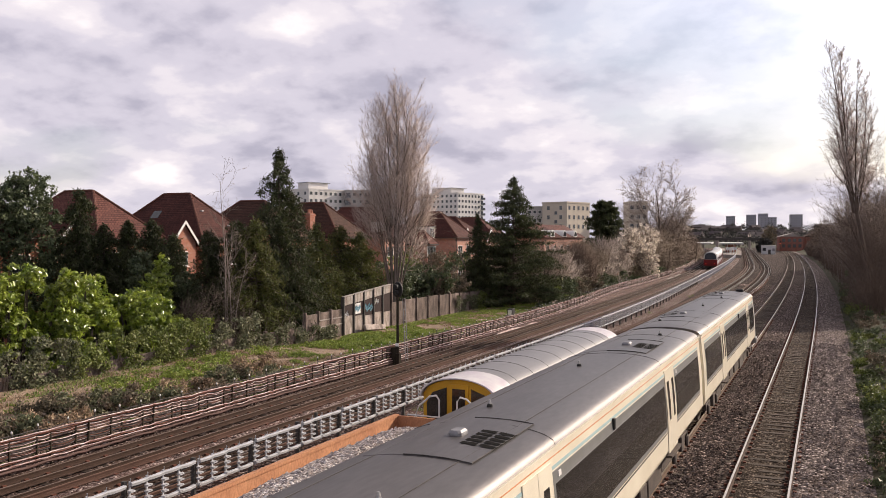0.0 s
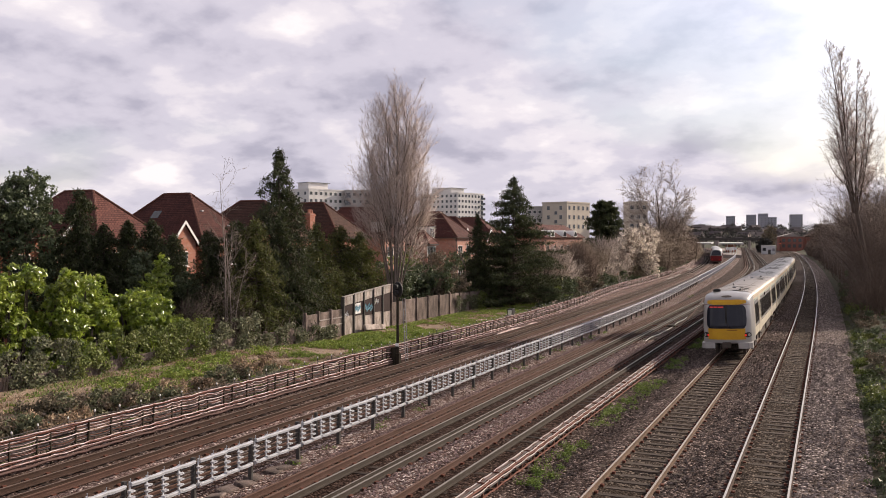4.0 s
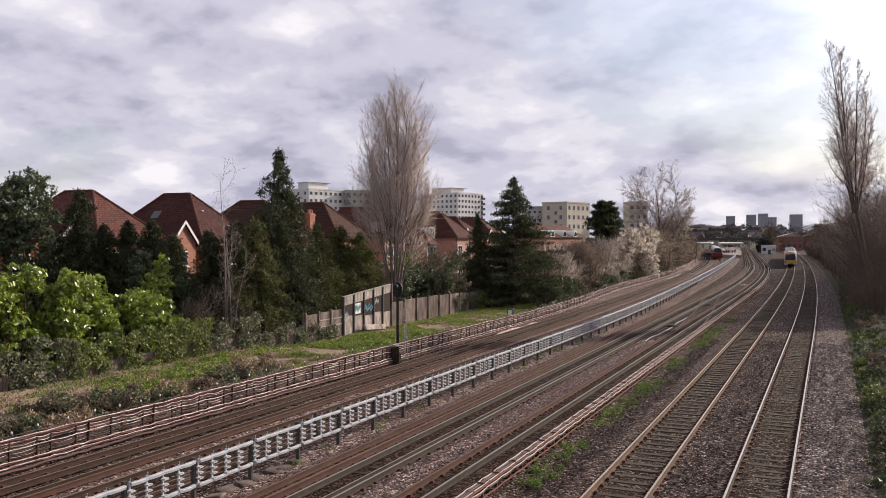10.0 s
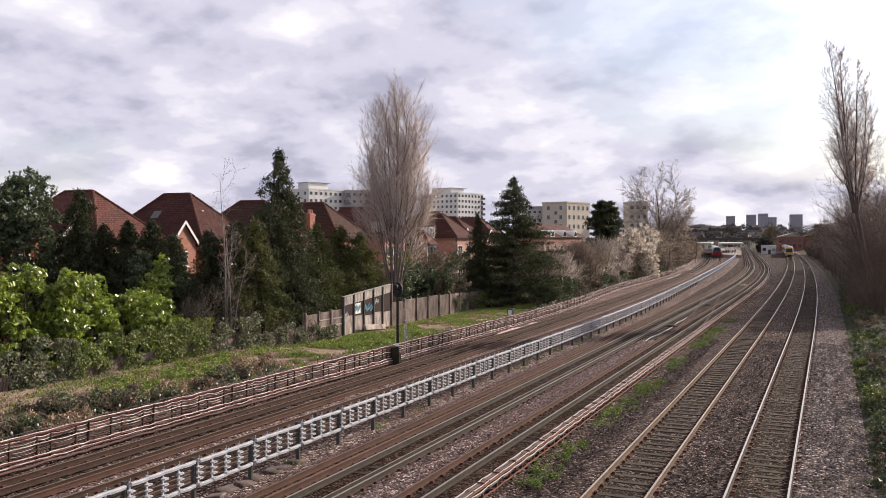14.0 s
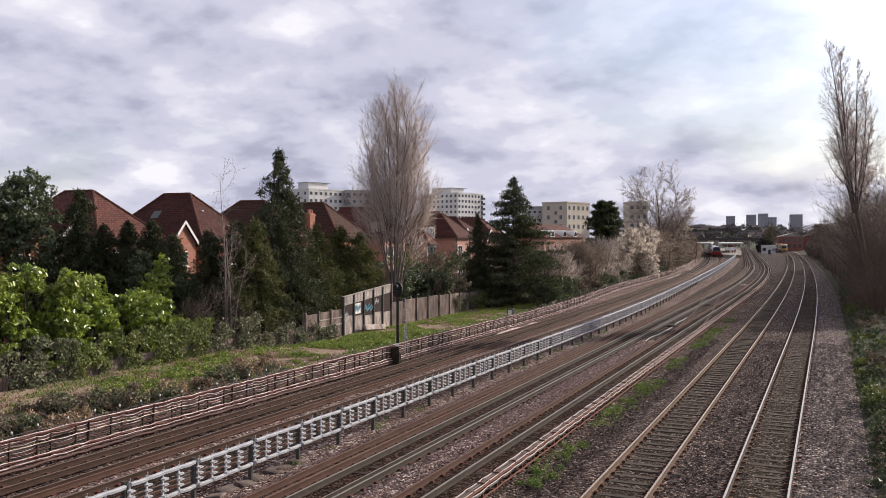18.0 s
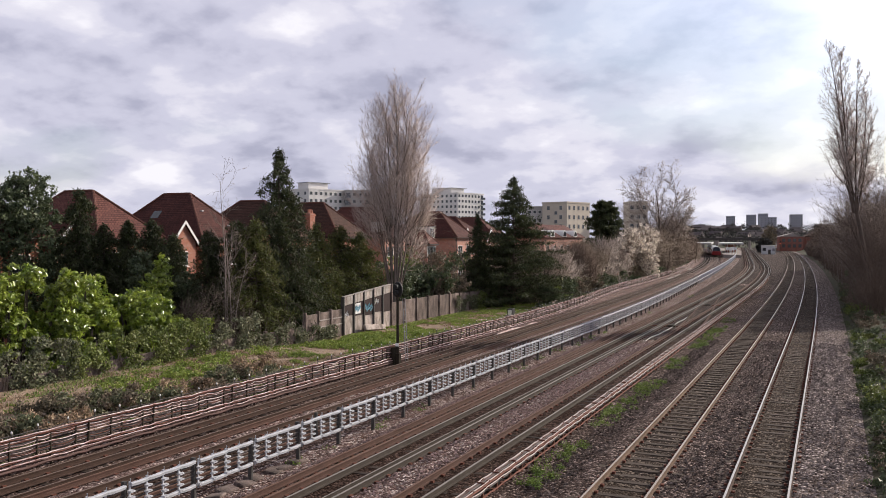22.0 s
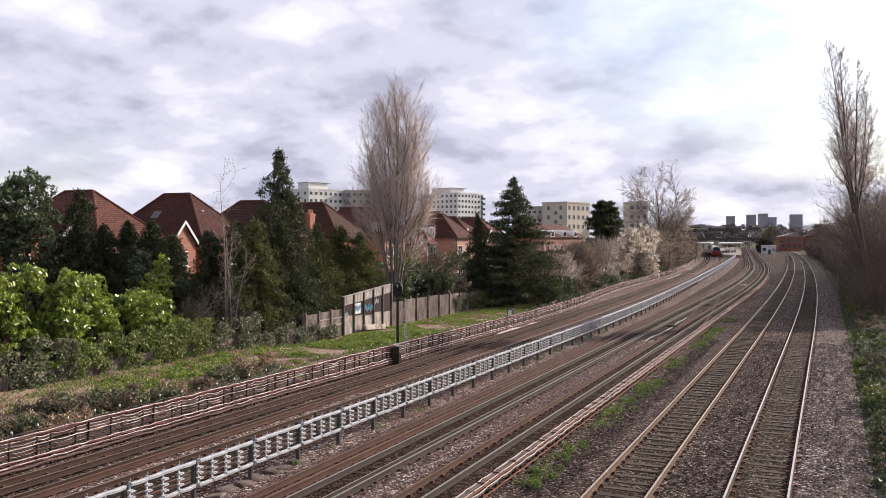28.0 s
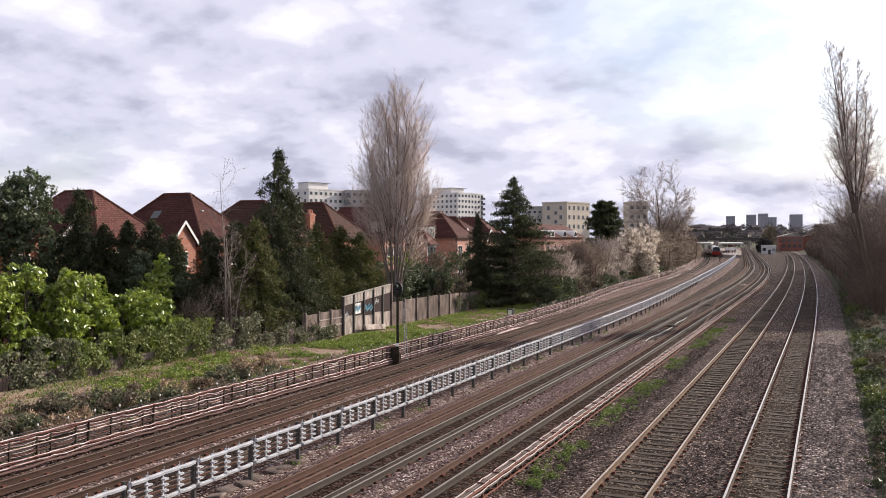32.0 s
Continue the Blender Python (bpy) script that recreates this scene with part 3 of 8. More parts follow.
UNDER = material("grimy_underframe", (0.06, 0.05, 0.045), (0.11, 0.085, 0.07), 0.85, 0, 3, 0.6, 0.2)
TAIL = glow("red_tail_lamp", (0.7, 0.03, 0.015), 0.55)
DISPLAY = glow("red_destination_display", (0.55, 0.03, 0.03), 0.28)
LOCO_ROOF = material("dull_grey_steel_roof", (0.19, 0.185, 0.188), (0.25, 0.243, 0.245), 0.42, 0.2, 0.9, 0.6, 0.08)
ROOF_WHITE = material("white_roof_end", (0.62, 0.61, 0.60), (0.48, 0.42, 0.48), 0.4, 0, 2, 0.5)
WAGON_RUST = material("rusty_orange_wagon_side", (0.55, 0.28, 0.15), (0.36, 0.16, 0.09), 0.8, 0, 1.2, 0.7, 0.2, 0.004, 25, stretch=(1, 1, 0.5))
TUBE_SILVER = material("white_and_silver_train_body", (0.62, 0.62, 0.64), (0.50, 0.50, 0.53), 0.35, 0.3, 1.0)
TUBE_RED = material("red_train_end_paint", (0.20, 0.016, 0.018), (0.15, 0.014, 0.016), 0.4, coat=0.2)
TUBE_ROOF = material("grey_train_roof", (0.45, 0.45, 0.42), (0.34, 0.34, 0.36), 0.4, 0.2, 0.8)

CAR = 23.0
PITCH = 23.6
CANT = 3.35
RISE = 0.31
LEAN = -2.4      # the curve is superelevated


def hw(z):
    """Half the body's width at a height."""
    if z <= 2.2:
        return 1.36
    if z <= CANT:
        return 1.36 - 0.07 * (z - 2.2) / (CANT - 2.2)
    return 1.29 * math.sqrt(max(0.0, 1 - ((z - CANT) / RISE) ** 2))


def side_patch(s, y0, y1, z0, z1, off, deep=0.03):
    """A panel on the coach's side, proud of it by off, with edges."""
    zs = [z0, (z0 + z1) / 2, z1]
    outer = [[(s * (hw(z) + off), y, z) for z in zs] for y in (y0, y1)]
    sh = Shape().grid(outer if s < 0 else outer[::-1])
    o = [(s * (hw(z) + off), y, z) for y, z in ((y0, z0), (y1, z0), (y1, z1), (y0, z1))]
    i = [(s * (hw(z) + off - deep), y, z) for y, z in ((y0, z0), (y1, z0), (y1, z1), (y0, z1))]
    return sh.add(o + i, [(0, 1, 5, 4), (1, 2, 6, 5), (2, 3, 7, 6), (3, 0, 4, 7)])


def roof_ring(y, drop=0.0, n=14):
    pts = []
    for k in range(n + 1):
        a = math.pi * k / n
        pts.append((1.30 * math.cos(a) * (1 - drop * 0.25), y, CANT + RISE * math.sin(a) ** 0.9 * (1 - drop)))
    return pts


def body_ring(y):
    zs = [0.95, 1.1, 2.2, 2.8, CANT]
    right = [(hw(z) - (0.08 if z < 1 else 0), y, z) for z in zs]
    return right + [(-x, y, z) for x, y, z in right[::-1]]


def face_y(z):
    return float(np.interp(z, [0.7, 1.0, 1.85, 2.95, 3.15, 3.26, 3.36, 3.44, 3.52, 3.58, 3.62, 3.65], [0.10, 0.0, 0.03, 0.27, 0.36, 0.46, 0.64, 0.86, 1.15, 1.5, 1.85, 2.1]))


def face_pt(u, z, off=0.0):
    w = hw(z) if z < CANT else max(0.02, hw(z))
    c = abs(u)
    return (u * w * (1 - 0.06 * c ** 3), -CAR / 2 + face_y(z) + 0.62 * c ** 3.4 - off, z)


def face_patch(u0, u1, z0, z1, off, nu=8, nz=5, lens=0.0):
    """A panel on the curved cab end; lens rounds its corners."""
    rows = []
    for j in range(nz + 1):
        z = z0 + (z1 - z0) * j / nz
        e = abs(2 * j / nz - 1)
        k = 1 - lens * (1 - math.sqrt(max(0, 1 - e ** 4)))
        um, ur = (u0 + u1) / 2, (u1 - u0) / 2 * k
        rows.append([face_pt(um + ur * (2 * i / nu - 1), z, off) for i in range(nu + 1)])
    return Shape().grid(rows)


def wheelset(bogie, y):
    for s in (-1, 1):
        w = Shape()
        prof = [(0.02, 0.0), (0.42, 0.0), (0.45, 0.03), (0.42, 0.05), (0.41, 0.13), (0.3, 0.13), (0.1, 0.16)]
        ring = lambda r, x: [(s * (0.68 + x), y + r * math.cos(2 * math.pi * k / 18), 0.42 + r * math.sin(2 * math.pi * k / 18)) for k in range(18)]
        w.loft([ring(r, x) for r, x in (prof if s > 0 else prof)])
        part("wheel", w, UNDER, bogie)


def bogie_at(car, y, half=1.15):
    b = part("bogie", Shape().box(-1.12, -0.98, y - half - 0.35, y + half + 0.35, 0.42, 0.66, 0.02).box(0.98, 1.12, y - half - 0.35, y + half + 0.35, 0.42, 0.66, 0.02)
             .box(-1.0, 1.0, y - 0.3, y + 0.3, 0.4, 0.75).box(1.1, 1.22, y - 0.25, y + 0.25, 0.38, 0.82, 0.03).box(-1.22, -1.1, y - 0.25, y + 0.25, 0.38, 0.82, 0.03)
             .box(1.1, 1.2, y - half - 0.16, y - half + 0.16, 0.28, 0.6, 0.04).box(1.1, 1.2, y + half - 0.16, y + half + 0.16, 0.28, 0.6, 0.04)
             .box(-1.2, -1.1, y - half - 0.16, y - half + 0.16, 0.28, 0.6, 0.04).box(-1.2, -1.1, y + half - 0.16, y + half + 0.16, 0.28, 0.6, 0.04), UNDER, car, "grimy wheel bogie")
    for d in (-half, half):
        wheelset(b, y + d)
    return b


def dmu_car(cab, label, roof_mat):
    car = thing("train_carriage", label, "train carriage", group="carriages of the cream and grey train")
    y0 = -CAR / 2 + (2.1 if cab else 0.0)
    y1 = CAR / 2
    part("body", Shape().loft([body_ring(y0), body_ring(y1)]), CREAM, car)
    ys = [y0, *([] if cab else [y0 + 0.25]), *np.arange(y0 + 1.5, y1 - 1, 2.6), y1 - 0.25, y1]
    rings = [roof_ring(y, 0.10 if (y == y1 or (y == y0 and not cab)) else 0.0) for y in ys]
    rs = Shape().loft(rings, False, False)
    rs.add(rings[-1], [tuple(range(len(rings[-1])))])
    part("roof", rs, roof_mat, car, "sooty arched roof", smooth=True)
    for k in (1, 3, 7, 9):
        y = y0 + (y1 - y0) * k / 10
        part("roof_seam", Shape().tube([(p[0] * 1.002, p[1], p[2] + 0.004) for p in roof_ring(y, 0, 12)], 0.005, 4), STEEL_D, car)
    for x in (-0.66, 0.66):
        part("roof_seam", tube([(x, y0 + 0.3, CANT + RISE * math.sqrt(1 - (x / 1.30) ** 2) ** 0.9 + 0.003), (x, y1 - 0.3, CANT + RISE * math.sqrt(1 - (x / 1.30) ** 2) ** 0.9 + 0.003)], 0.005, 4), STEEL_D, car)
    doors = (-5.6, 5.6)
    for s in (-1, 1):
        a, b = y0 + (0.15 if cab else 0.55), y1 - 0.55
        part("gutter", Shape().box(min(s * 1.29, s * 1.33), max(s * 1.29, s * 1.33), y0, y1, CANT - 0.02, CANT + 0.02), CREAM, car)
        part("orange_line", side_patch(s, y0, y1, 3.215, 3.232, 0.006, 0.01), ORANGE_LINE, car, "thin orange line under the roof")
        part("teal_line", side_patch(s, a, b, 3.03, 3.085, 0.006, 0.01), TEAL_LINE, car, "pale teal line")
        edges = [a, doors[0] - 0.72, doors[0] + 0.72, doors[1] - 0.72, doors[1] + 0.72, b]
        for k in range(0, 6, 2):
            e0, e1 = edges[k], edges[k + 1]
            if cab and k == 0:
                e0 += 0.1
            part("window_band", side_patch(s, e0, e1, 1.62, 3.0, 0.008, 0.012), BAND_GREY, car, "slate grey band round the windows")
            m = 0.12 if (e1 - e0) > 6 else 0.10
            part("window", side_patch(s, e0 + m, e1 - m, 1.74, 2.80, 0.016, 0.012), DARK_GLASS, car, "long dark tinted window")
            part("waist_line", side_patch(s, e0, e1, 1.555, 1.585, 0.006, 0.01), BLACK, car)
        for d in doors:
            for h in (-1, 1):
                leaf = part("door_leaf", side_patch(s, d + (h - 1) * 0.34 - 0.0 + (0.01 if h > 0 else 0), d + (h + 1) * 0.34 - (0.01 if h < 0 else 0), 1.02, 3.16, 0.02, 0.025), CREAM, car, "cream sliding door")
                part("pane", side_patch(s, d + h * 0.34 - 0.13, d + h * 0.34 + 0.13, 1.85, 2.85, 0.026, 0.012), DARK_GLASS, leaf)
            part("door_step", box(min(s * 1.30, s * 1.46), max(s * 1.30, s * 1.46), d - 0.75, d + 0.75, 0.92, 0.98), UNDER, car)
            part("notice", side_patch(s, d + 1.0, d + 1.14, 2.87, 2.96, 0.02, 0.01), WHITE, car)
        part("vent_lamp", Shape().box(min(s * 1.30, s * 1.37), max(s * 1.30, s * 1.37), -0.9, -0.78, 2.84, 3.06, 0.01), BLACK, car)
    # roof pods with slatted grilles
    zr = lambda x: CANT + RISE * math.sqrt(max(0, 1 - (x / 1.30) ** 2)) ** 0.9
    for yv in (-5.6, 6.4):
        if cab and yv < 0:
            yv = -6.7
        pod = part("roof_unit", Shape().grid([[(x, yv + d, zr(x) + (0.012 if 0 < i < 5 else 0.002)) for i, d in enumerate((-1.35, -1.32, -0.5, 0.5, 1.32, 1.35))] for x in (-0.85, -0.83, -0.4, 0, 0.4, 0.83, 0.85)][::-1]), roof_mat, car, "flush roof cooling unit")
        for row in (0, 1):
            for k in range(5):
                xs = 0.30 + row * 0.30
                yy = yv - 0.50 + k * 0.205
                part("slot", Shape().grid([[(xs, yy, zr(xs) + 0.020), (xs, yy + 0.135, zr(xs) + 0.020)], [(xs + 0.26, yy, zr(xs + 0.26) + 0.020), (xs + 0.26, yy + 0.135, zr(xs + 0.26) + 0.020)]]), SLOT, pod)
        part("exhaust_hood", Shape().box(-0.07, 0.15, yv - 0.10, yv + 0.22, zr(0.1) - 0.03, zr(0.1) + 0.09, 0.04), STEEL_G, car)
        rim = [(x, yv + d, zr(x) + 0.014) for x, d in ((-0.2, -1.33), (0.1, -1.33), (0.4, -1.33), (0.62, -1.33), (0.84, -1.33), (0.84, 0.0), (0.84, 1.33), (0.62, 1.33), (0.4, 1.33), (0.1, 1.33), (-0.2, 1.33))]
        part("unit_edge", tube(rim, 0.008, 4), STEEL_D, pod, "dark joint round the cooling unit")
    for x, y in ((0.55, -9.0 if not cab else -8.6), (-0.35, -3.2), (-0.15, 2.1), (0.45, 9.3)):
        a = part("aerial", Shape().tube([(x, y, zr(x) - 0.01), (x, y, zr(x) + 0.04), (x, y, zr(x) + 0.07)], [0.06, 0.05, 0.02], 10), BLACK, car)
        part("aerial_cap", tube([(x, y, zr(x) + 0.05), (x, y, zr(x) + 0.13)], [0.035, 0.02], 8), SILVER, a, "pale aerial cap")
    # underframe
    part("underframe", box(-1.15, 1.15, y0, y1, 0.80, 0.96), UNDER, car)
    rnd = random.Random(5)
    for s in (-1, 1):
        y = -5.6
        while y < 5.4:
            ln = rnd.uniform(0.8, 2.0)
            x1 = rnd.uniform(1.12, 1.22)
            part("equipment_box", Shape().box(min(s * 0.5, s * x1), max(s * 0.5, s * x1), y, y + ln, rnd.uniform(0.32, 0.45), 0.82, 0.03), UNDER, car)
            y += ln + rnd.uniform(0.15, 0.4)
    for y in (-8.1, 8.1):
        bogie_at(car, y)
    if cab:
        make_cab(car)
    part("gangway", Shape().loft([[(x * k, y, 2.25 + (z - 2.25) * k) for x, z in ((-0.75, 1.0), (0.75, 1.0), (0.75, 3.2), (0.4, 3.4), (-0.4, 3.4), (-0.75, 3.2))]
                                  for y, k in ((y1 - 0.02, 1.0), (y1 + 0.08, 1.05), (y1 + 0.16, 0.98), (y1 + 0.24, 1.05), (y1 + 0.30, 1.0))]), BLACK, car, "black rubber gangway")
    if not cab:
        part("gangway", Shape().loft([[(x, y, z) for x, z in ((-0.75, 1.0), (0.75, 1.0), (0.75, 3.2), (0.4, 3.4), (-0.4, 3.4), (-0.75, 3.2))] for y in (y0 - 0.29, y0 + 0.02)]), BLACK, car, "black rubber gangway")
    return car


def make_cab(car):
    ymax = -CAR / 2 + 2.12
    us = [-1, -0.97, -0.9, -0.8, -0.6, -0.3, 0, 0.3, 0.6, 0.8, 0.9, 0.97, 1]
    rows = []
    for z in (0.85, 1.0, 1.4, 1.85, 2.3, 2.7, 3.05, 3.18, 3.28, 3.35, 3.42, 3.48, 3.53, 3.57, 3.60, 3.63, 3.655):
        w = max(hw(z), 0.02)
        row = [(-w, ymax, z)] + [face_pt(u, z) for u in us] + [(w, ymax, z)]
        rows.append([(x, min(y, ymax), z) for x, y, z in row])
    part("cab_shell", Shape().grid(rows), SILVER, car, "silver grey rounded cab shell", smooth=True)
    part("lower_panel", face_patch(-0.74, 0.74, 1.06, 1.66, 0.012), YELLOW, car, "yellow warning panel")
    part("upper_panel", face_patch(-0.82, 0.82, 2.97, 3.24, 0.012, lens=0.35), YELLOW, car, "yellow band over the windscreen")
    part("windscreen", face_patch(-0.80, 0.80, 1.66, 2.94, 0.02, 12, 8, 0.14), SCREEN_GLASS, car, "wide dark windscreen")
    part("red_line", face_patch(-0.98, 0.98, 2.945, 2.968, 0.018), TUBE_RED, car)
    for u0, u1 in ((-0.68, -0.52), (-0.50, -0.36), (-0.33, -0.10)):
        part("display_bar", face_patch(u0, u1, 2.80, 2.87, 0.028, 3, 2), DISPLAY, car, "lit red display behind the windscreen")
    part("wiper", tube([face_pt(0.12, 1.7, 0.04), face_pt(0.02, 2.1, 0.04), face_pt(-0.02, 2.4, 0.045)], 0.012, 5), BLACK, car)
    part("pillar", face_patch(-0.035, 0.035, 1.66, 2.95, 0.024, 2, 4), BLACK, car)
    part("horn_grille", Shape().add([face_pt(0.22 * math.cos(a), 3.40 + 0.05 * math.sin(a), 0.012) for a in np.linspace(0, 2 * math.pi, 18)[:-1]], [tuple(range(17))]), UNDER, car)
    for s in (-1, 1):
        cl = part("lamp_cluster", face_patch(*sorted((s * 0.70, s * 0.985)), 1.16, 1.44, 0.018, 5, 5, 0.7), BLACK, car, "dark oval lamp cluster")
        part("tail_lamp", face_patch(*sorted((s * 0.70, s * 0.79)), 1.22, 1.36, 0.026, 3, 3, 0.7), TAIL, cl, "lit red tail lamp")
        part("head_lamp", face_patch(*sorted((s * 0.84, s * 0.95)), 1.22, 1.38, 0.026, 3, 3, 0.7), SILVER, cl)
        part("end_fairing", Shape().loft([[(s * x, -CAR / 2 + y, z) for x, y in ((0.62, -0.10), (1.18, -0.05), (1.34, 0.22), (1.34, 0.9), (0.62, 0.9))] for z in (0.58, 0.64, 0.88)]), SILVER, car, "pale bumper fairing")
        for k in range(3):
            part("side_mark", side_patch(s, -CAR / 2 + 2.15 + k * 0.25, -CAR / 2 + 2.3 + k * 0.25, 3.05, 3.12, 0.02, 0.01), TEAL_LINE, car)
    part("coupler", Shape().box(-0.22, 0.22, -CAR / 2 - 0.22, -CAR / 2 + 0.5, 0.62, 0.92, 0.04).tube([(0, -CAR / 2 + 0.3, 0.75), (0, -CAR / 2 - 0.3, 0.75)], 0.13, 10), UNDER, car)
    part("number_bar", face_patch(0.02, 0.42, 1.56, 1.60, 0.018, 4, 1), CHAIR, car)
    sl = part("roof_grille", Shape().grid([[(x, -CAR / 2 + y, hwz(x) + 0.02) for y in (2.15, 2.65)] for x in (1.0, 0.75, 0.5, 0.2)]), UNDER, car)
    for k in range(7):
        x = 0.26 + 0.11 * k
        part("slat", Shape().grid([[(x, -CAR / 2 + y, hwz(x) + 0.028) for y in (2.18, 2.62)], [(x - 0.05, -CAR / 2 + y, hwz(x - 0.05) + 0.028) for y in (2.18, 2.62)]]), SILVER, sl)
    part("roof_lamp", Shape().box(-0.85, -0.45, -CAR / 2 + 1.95, -CAR / 2 + 2.35, hwz(0.6) - 0.02, hwz(0.6) + 0.13, 0.04), BLACK, car)


def hwz(x):
    return CANT + RISE * math.sqrt(max(0, 1 - (x / 1.30) ** 2)) ** 0.9


# engineers' train: battery locomotive and an open stone wagon
LOCO = 14.5


def lz(x, eave=2.24, crest=2.80, half=1.30):
    return eave + (crest - eave) * math.sqrt(max(0, 1 - (x / half) ** 2)) ** 0.95


def loco_roof(y0, y1, lift=0.0, n=16):
    outer = [(1.30 * math.cos(math.pi * k / n) * (1 + lift), lz(1.30 * math.cos(math.pi * k / n)) + lift) for k in range(n + 1)]
    ring = outer + [(x * 0.97, z - 0.03) for x, z in outer[::-1]]
    s = Shape().loft([[(x, y, z) for x, z in ring] for y in (y0, y1)], True, False)
    m = len(ring)
    for base in (0, m):
        s.f.extend((base + k, base + k + 1, base + m - 2 - k, base + m - 1 - k) for k in range(n))
    return s


def make_loco():
    lo = thing("battery_locomotive", "yellow works locomotive with a grey arched roof", "locomotive")
    h = LOCO / 2
    part("underframe", box(-1.15, 1.15, -h, h, 0.62, 0.95), UNDER, lo)
    part("body", box(-1.24, 1.24, -h + 1.2, h - 1.2, 0.95, 2.30), YELLOW, lo, "yellow steel body")
    part("roof", loco_roof(-h + 1.25, h - 1.25), LOCO_ROOF, lo, "dull grey arched steel roof", smooth=True)
    for e in (-1, 1):
        a, b = sorted((e * (h - 1.26), e * (h + 0.12)))
        part("roof_end", loco_roof(a, b, 0.012), ROOF_WHITE, lo, "white painted roof end", smooth=True)
    n = 8
    for k in range(n):
        y = -h + 1.9 + k * (LOCO - 3.8) / (n - 1)
        part("roof_seam", tube([(1.302 * math.cos(math.pi * j / 14), y, lz(1.30 * math.cos(math.pi * j / 14)) + 0.006) for j in range(15)], 0.0045, 4), STEEL_D, lo)
    for s in (-1, 1):
        part("gutter", Shape().box(*sorted((s * 1.28, s * 1.34)), -h + 0.1, h - 0.1, 2.20, 2.29), STEEL_D, lo)
        for k in range(7):
            y = -h + 2.0 + k * 1.5
            pn = part("louvre_panel", Shape().box(*sorted((s * 1.24, s * 1.262)), y, y + 1.25, 1.05, 2.12), YELLOW, lo, "yellow louvred side panel")
            for j in range(12):
                z = 1.12 + j * 0.08
                part("slat", Shape().add([(s * 1.262, y + 0.08, z), (s * 1.262, y + 1.17, z), (s * 1.292, y + 1.17, z - 0.03), (s * 1.292, y + 0.08, z - 0.03), (s * 1.262, y + 0.08, z - 0.035), (s * 1.262, y + 1.17, z - 0.035)],
                                         [(0, 1, 2, 3), (3, 2, 5, 4)]), YELLOW, pn)
        for e in (-1, 1):
            y0, y1 = sorted((e * (h - 0.02), e * (h - 1.2)))
            cabs = part("cab_side", Shape().box(*sorted((s * 1.20, s * 1.25)), y0, y1, 0.95, 2.30), YELLOW, lo)
            part("window", Shape().box(*sorted((s * 1.24, s * 1.262)), y0 + 0.28, y1 - 0.28, 1.45, 2.15), DARK_GLASS, cabs)
            for g in (0.14, -0.14):
                yy = (y0 + g) if g > 0 else (y1 + g)
                part("grab_rail", tube([(s * 1.30, yy, 1.0), (s * 1.31, yy, 1.5), (s * 1.30, yy, 2.1)], 0.016, 6), YELLOW, cabs)
    for e in (-1, 1):
        f = e * h
        pts = [(x, lz(x, 2.22, 2.75, 1.26)) for x in np.linspace(-1.24, 1.24, 17)]
        prof = [(-1.24, 0.95)] + pts + [(1.24, 0.95)]
        end = part("cab_end", Shape().loft([[(x, f, z) for x, z in prof], [(x, f - e * 0.06, z) for x, z in prof]]), YELLOW, lo, "yellow arched cab end")
        dr = part("end_door", Shape().box(-0.33, 0.33, *sorted((f, f + e * 0.03)), 1.0, 2.62), YELLOW, end)
        part("door_window", Shape().box(-0.22, 0.22, *sorted((f + e * 0.03, f + e * 0.04)), 1.72, 2.5), DARK_GLASS, dr)
        for s in (-1, 1):
            part("end_window", Shape().loft([[(s * x, y, z) for x, z in ((0.42, 1.55), (1.10, 1.55), (1.12, 2.06), (0.92, 2.36), (0.42, 2.52))] for y in sorted((f, f + e * 0.02))]), DARK_GLASS, end, "dark cab end window")
            part("head_lamp", tube([(s * 0.75, f, 1.25), (s * 0.75, f + e * 0.09, 1.25)], 0.10, 12), WHITE, end)
            # white end platform rails
            part("handrail", tube([(s * 1.16, f + e * 0.75, 0.75), (s * 1.16, f + e * 0.75, 1.75), (s * 0.98, f + e * 0.75, 2.10), (s * 0.62, f + e * 0.74, 2.38), (s * 0.40, f + e * 0.74, 2.42), (s * 0.30, f + e * 0.74, 2.30), (s * 0.30, f + e * 0.74, 0.75)], 0.028, 8), WHITE, lo, "white tubular handrail")
        part("cross_rail", tube([(-0.30, f + e * 0.70, 1.45), (0.30, f + e * 0.70, 1.45)], 0.026, 6), WHITE, lo, "white tubular handrail")
        part("number_bar", Shape().box(0.48, 0.80, *sorted((f, f + e * 0.012)), 1.02, 1.16), BLACK, end)
        part("end_platform", box(-1.15, 1.15, *sorted((f - e * 0.02, f + e * 0.8)), 0.62, 0.74), UNDER, lo)
        part("coupler", Shape().tube([(0, f + e * 0.6, 0.62), (0, f + e * 1.1, 0.62)], 0.12, 10).box(-0.25, 0.25, *sorted((f + e * 0.75, f + e * 0.9)), 0.45, 0.8), UNDER, lo)
    for y in (-5.0, 5.0):
        bogie_at(lo, y, 0.95)
    return lo


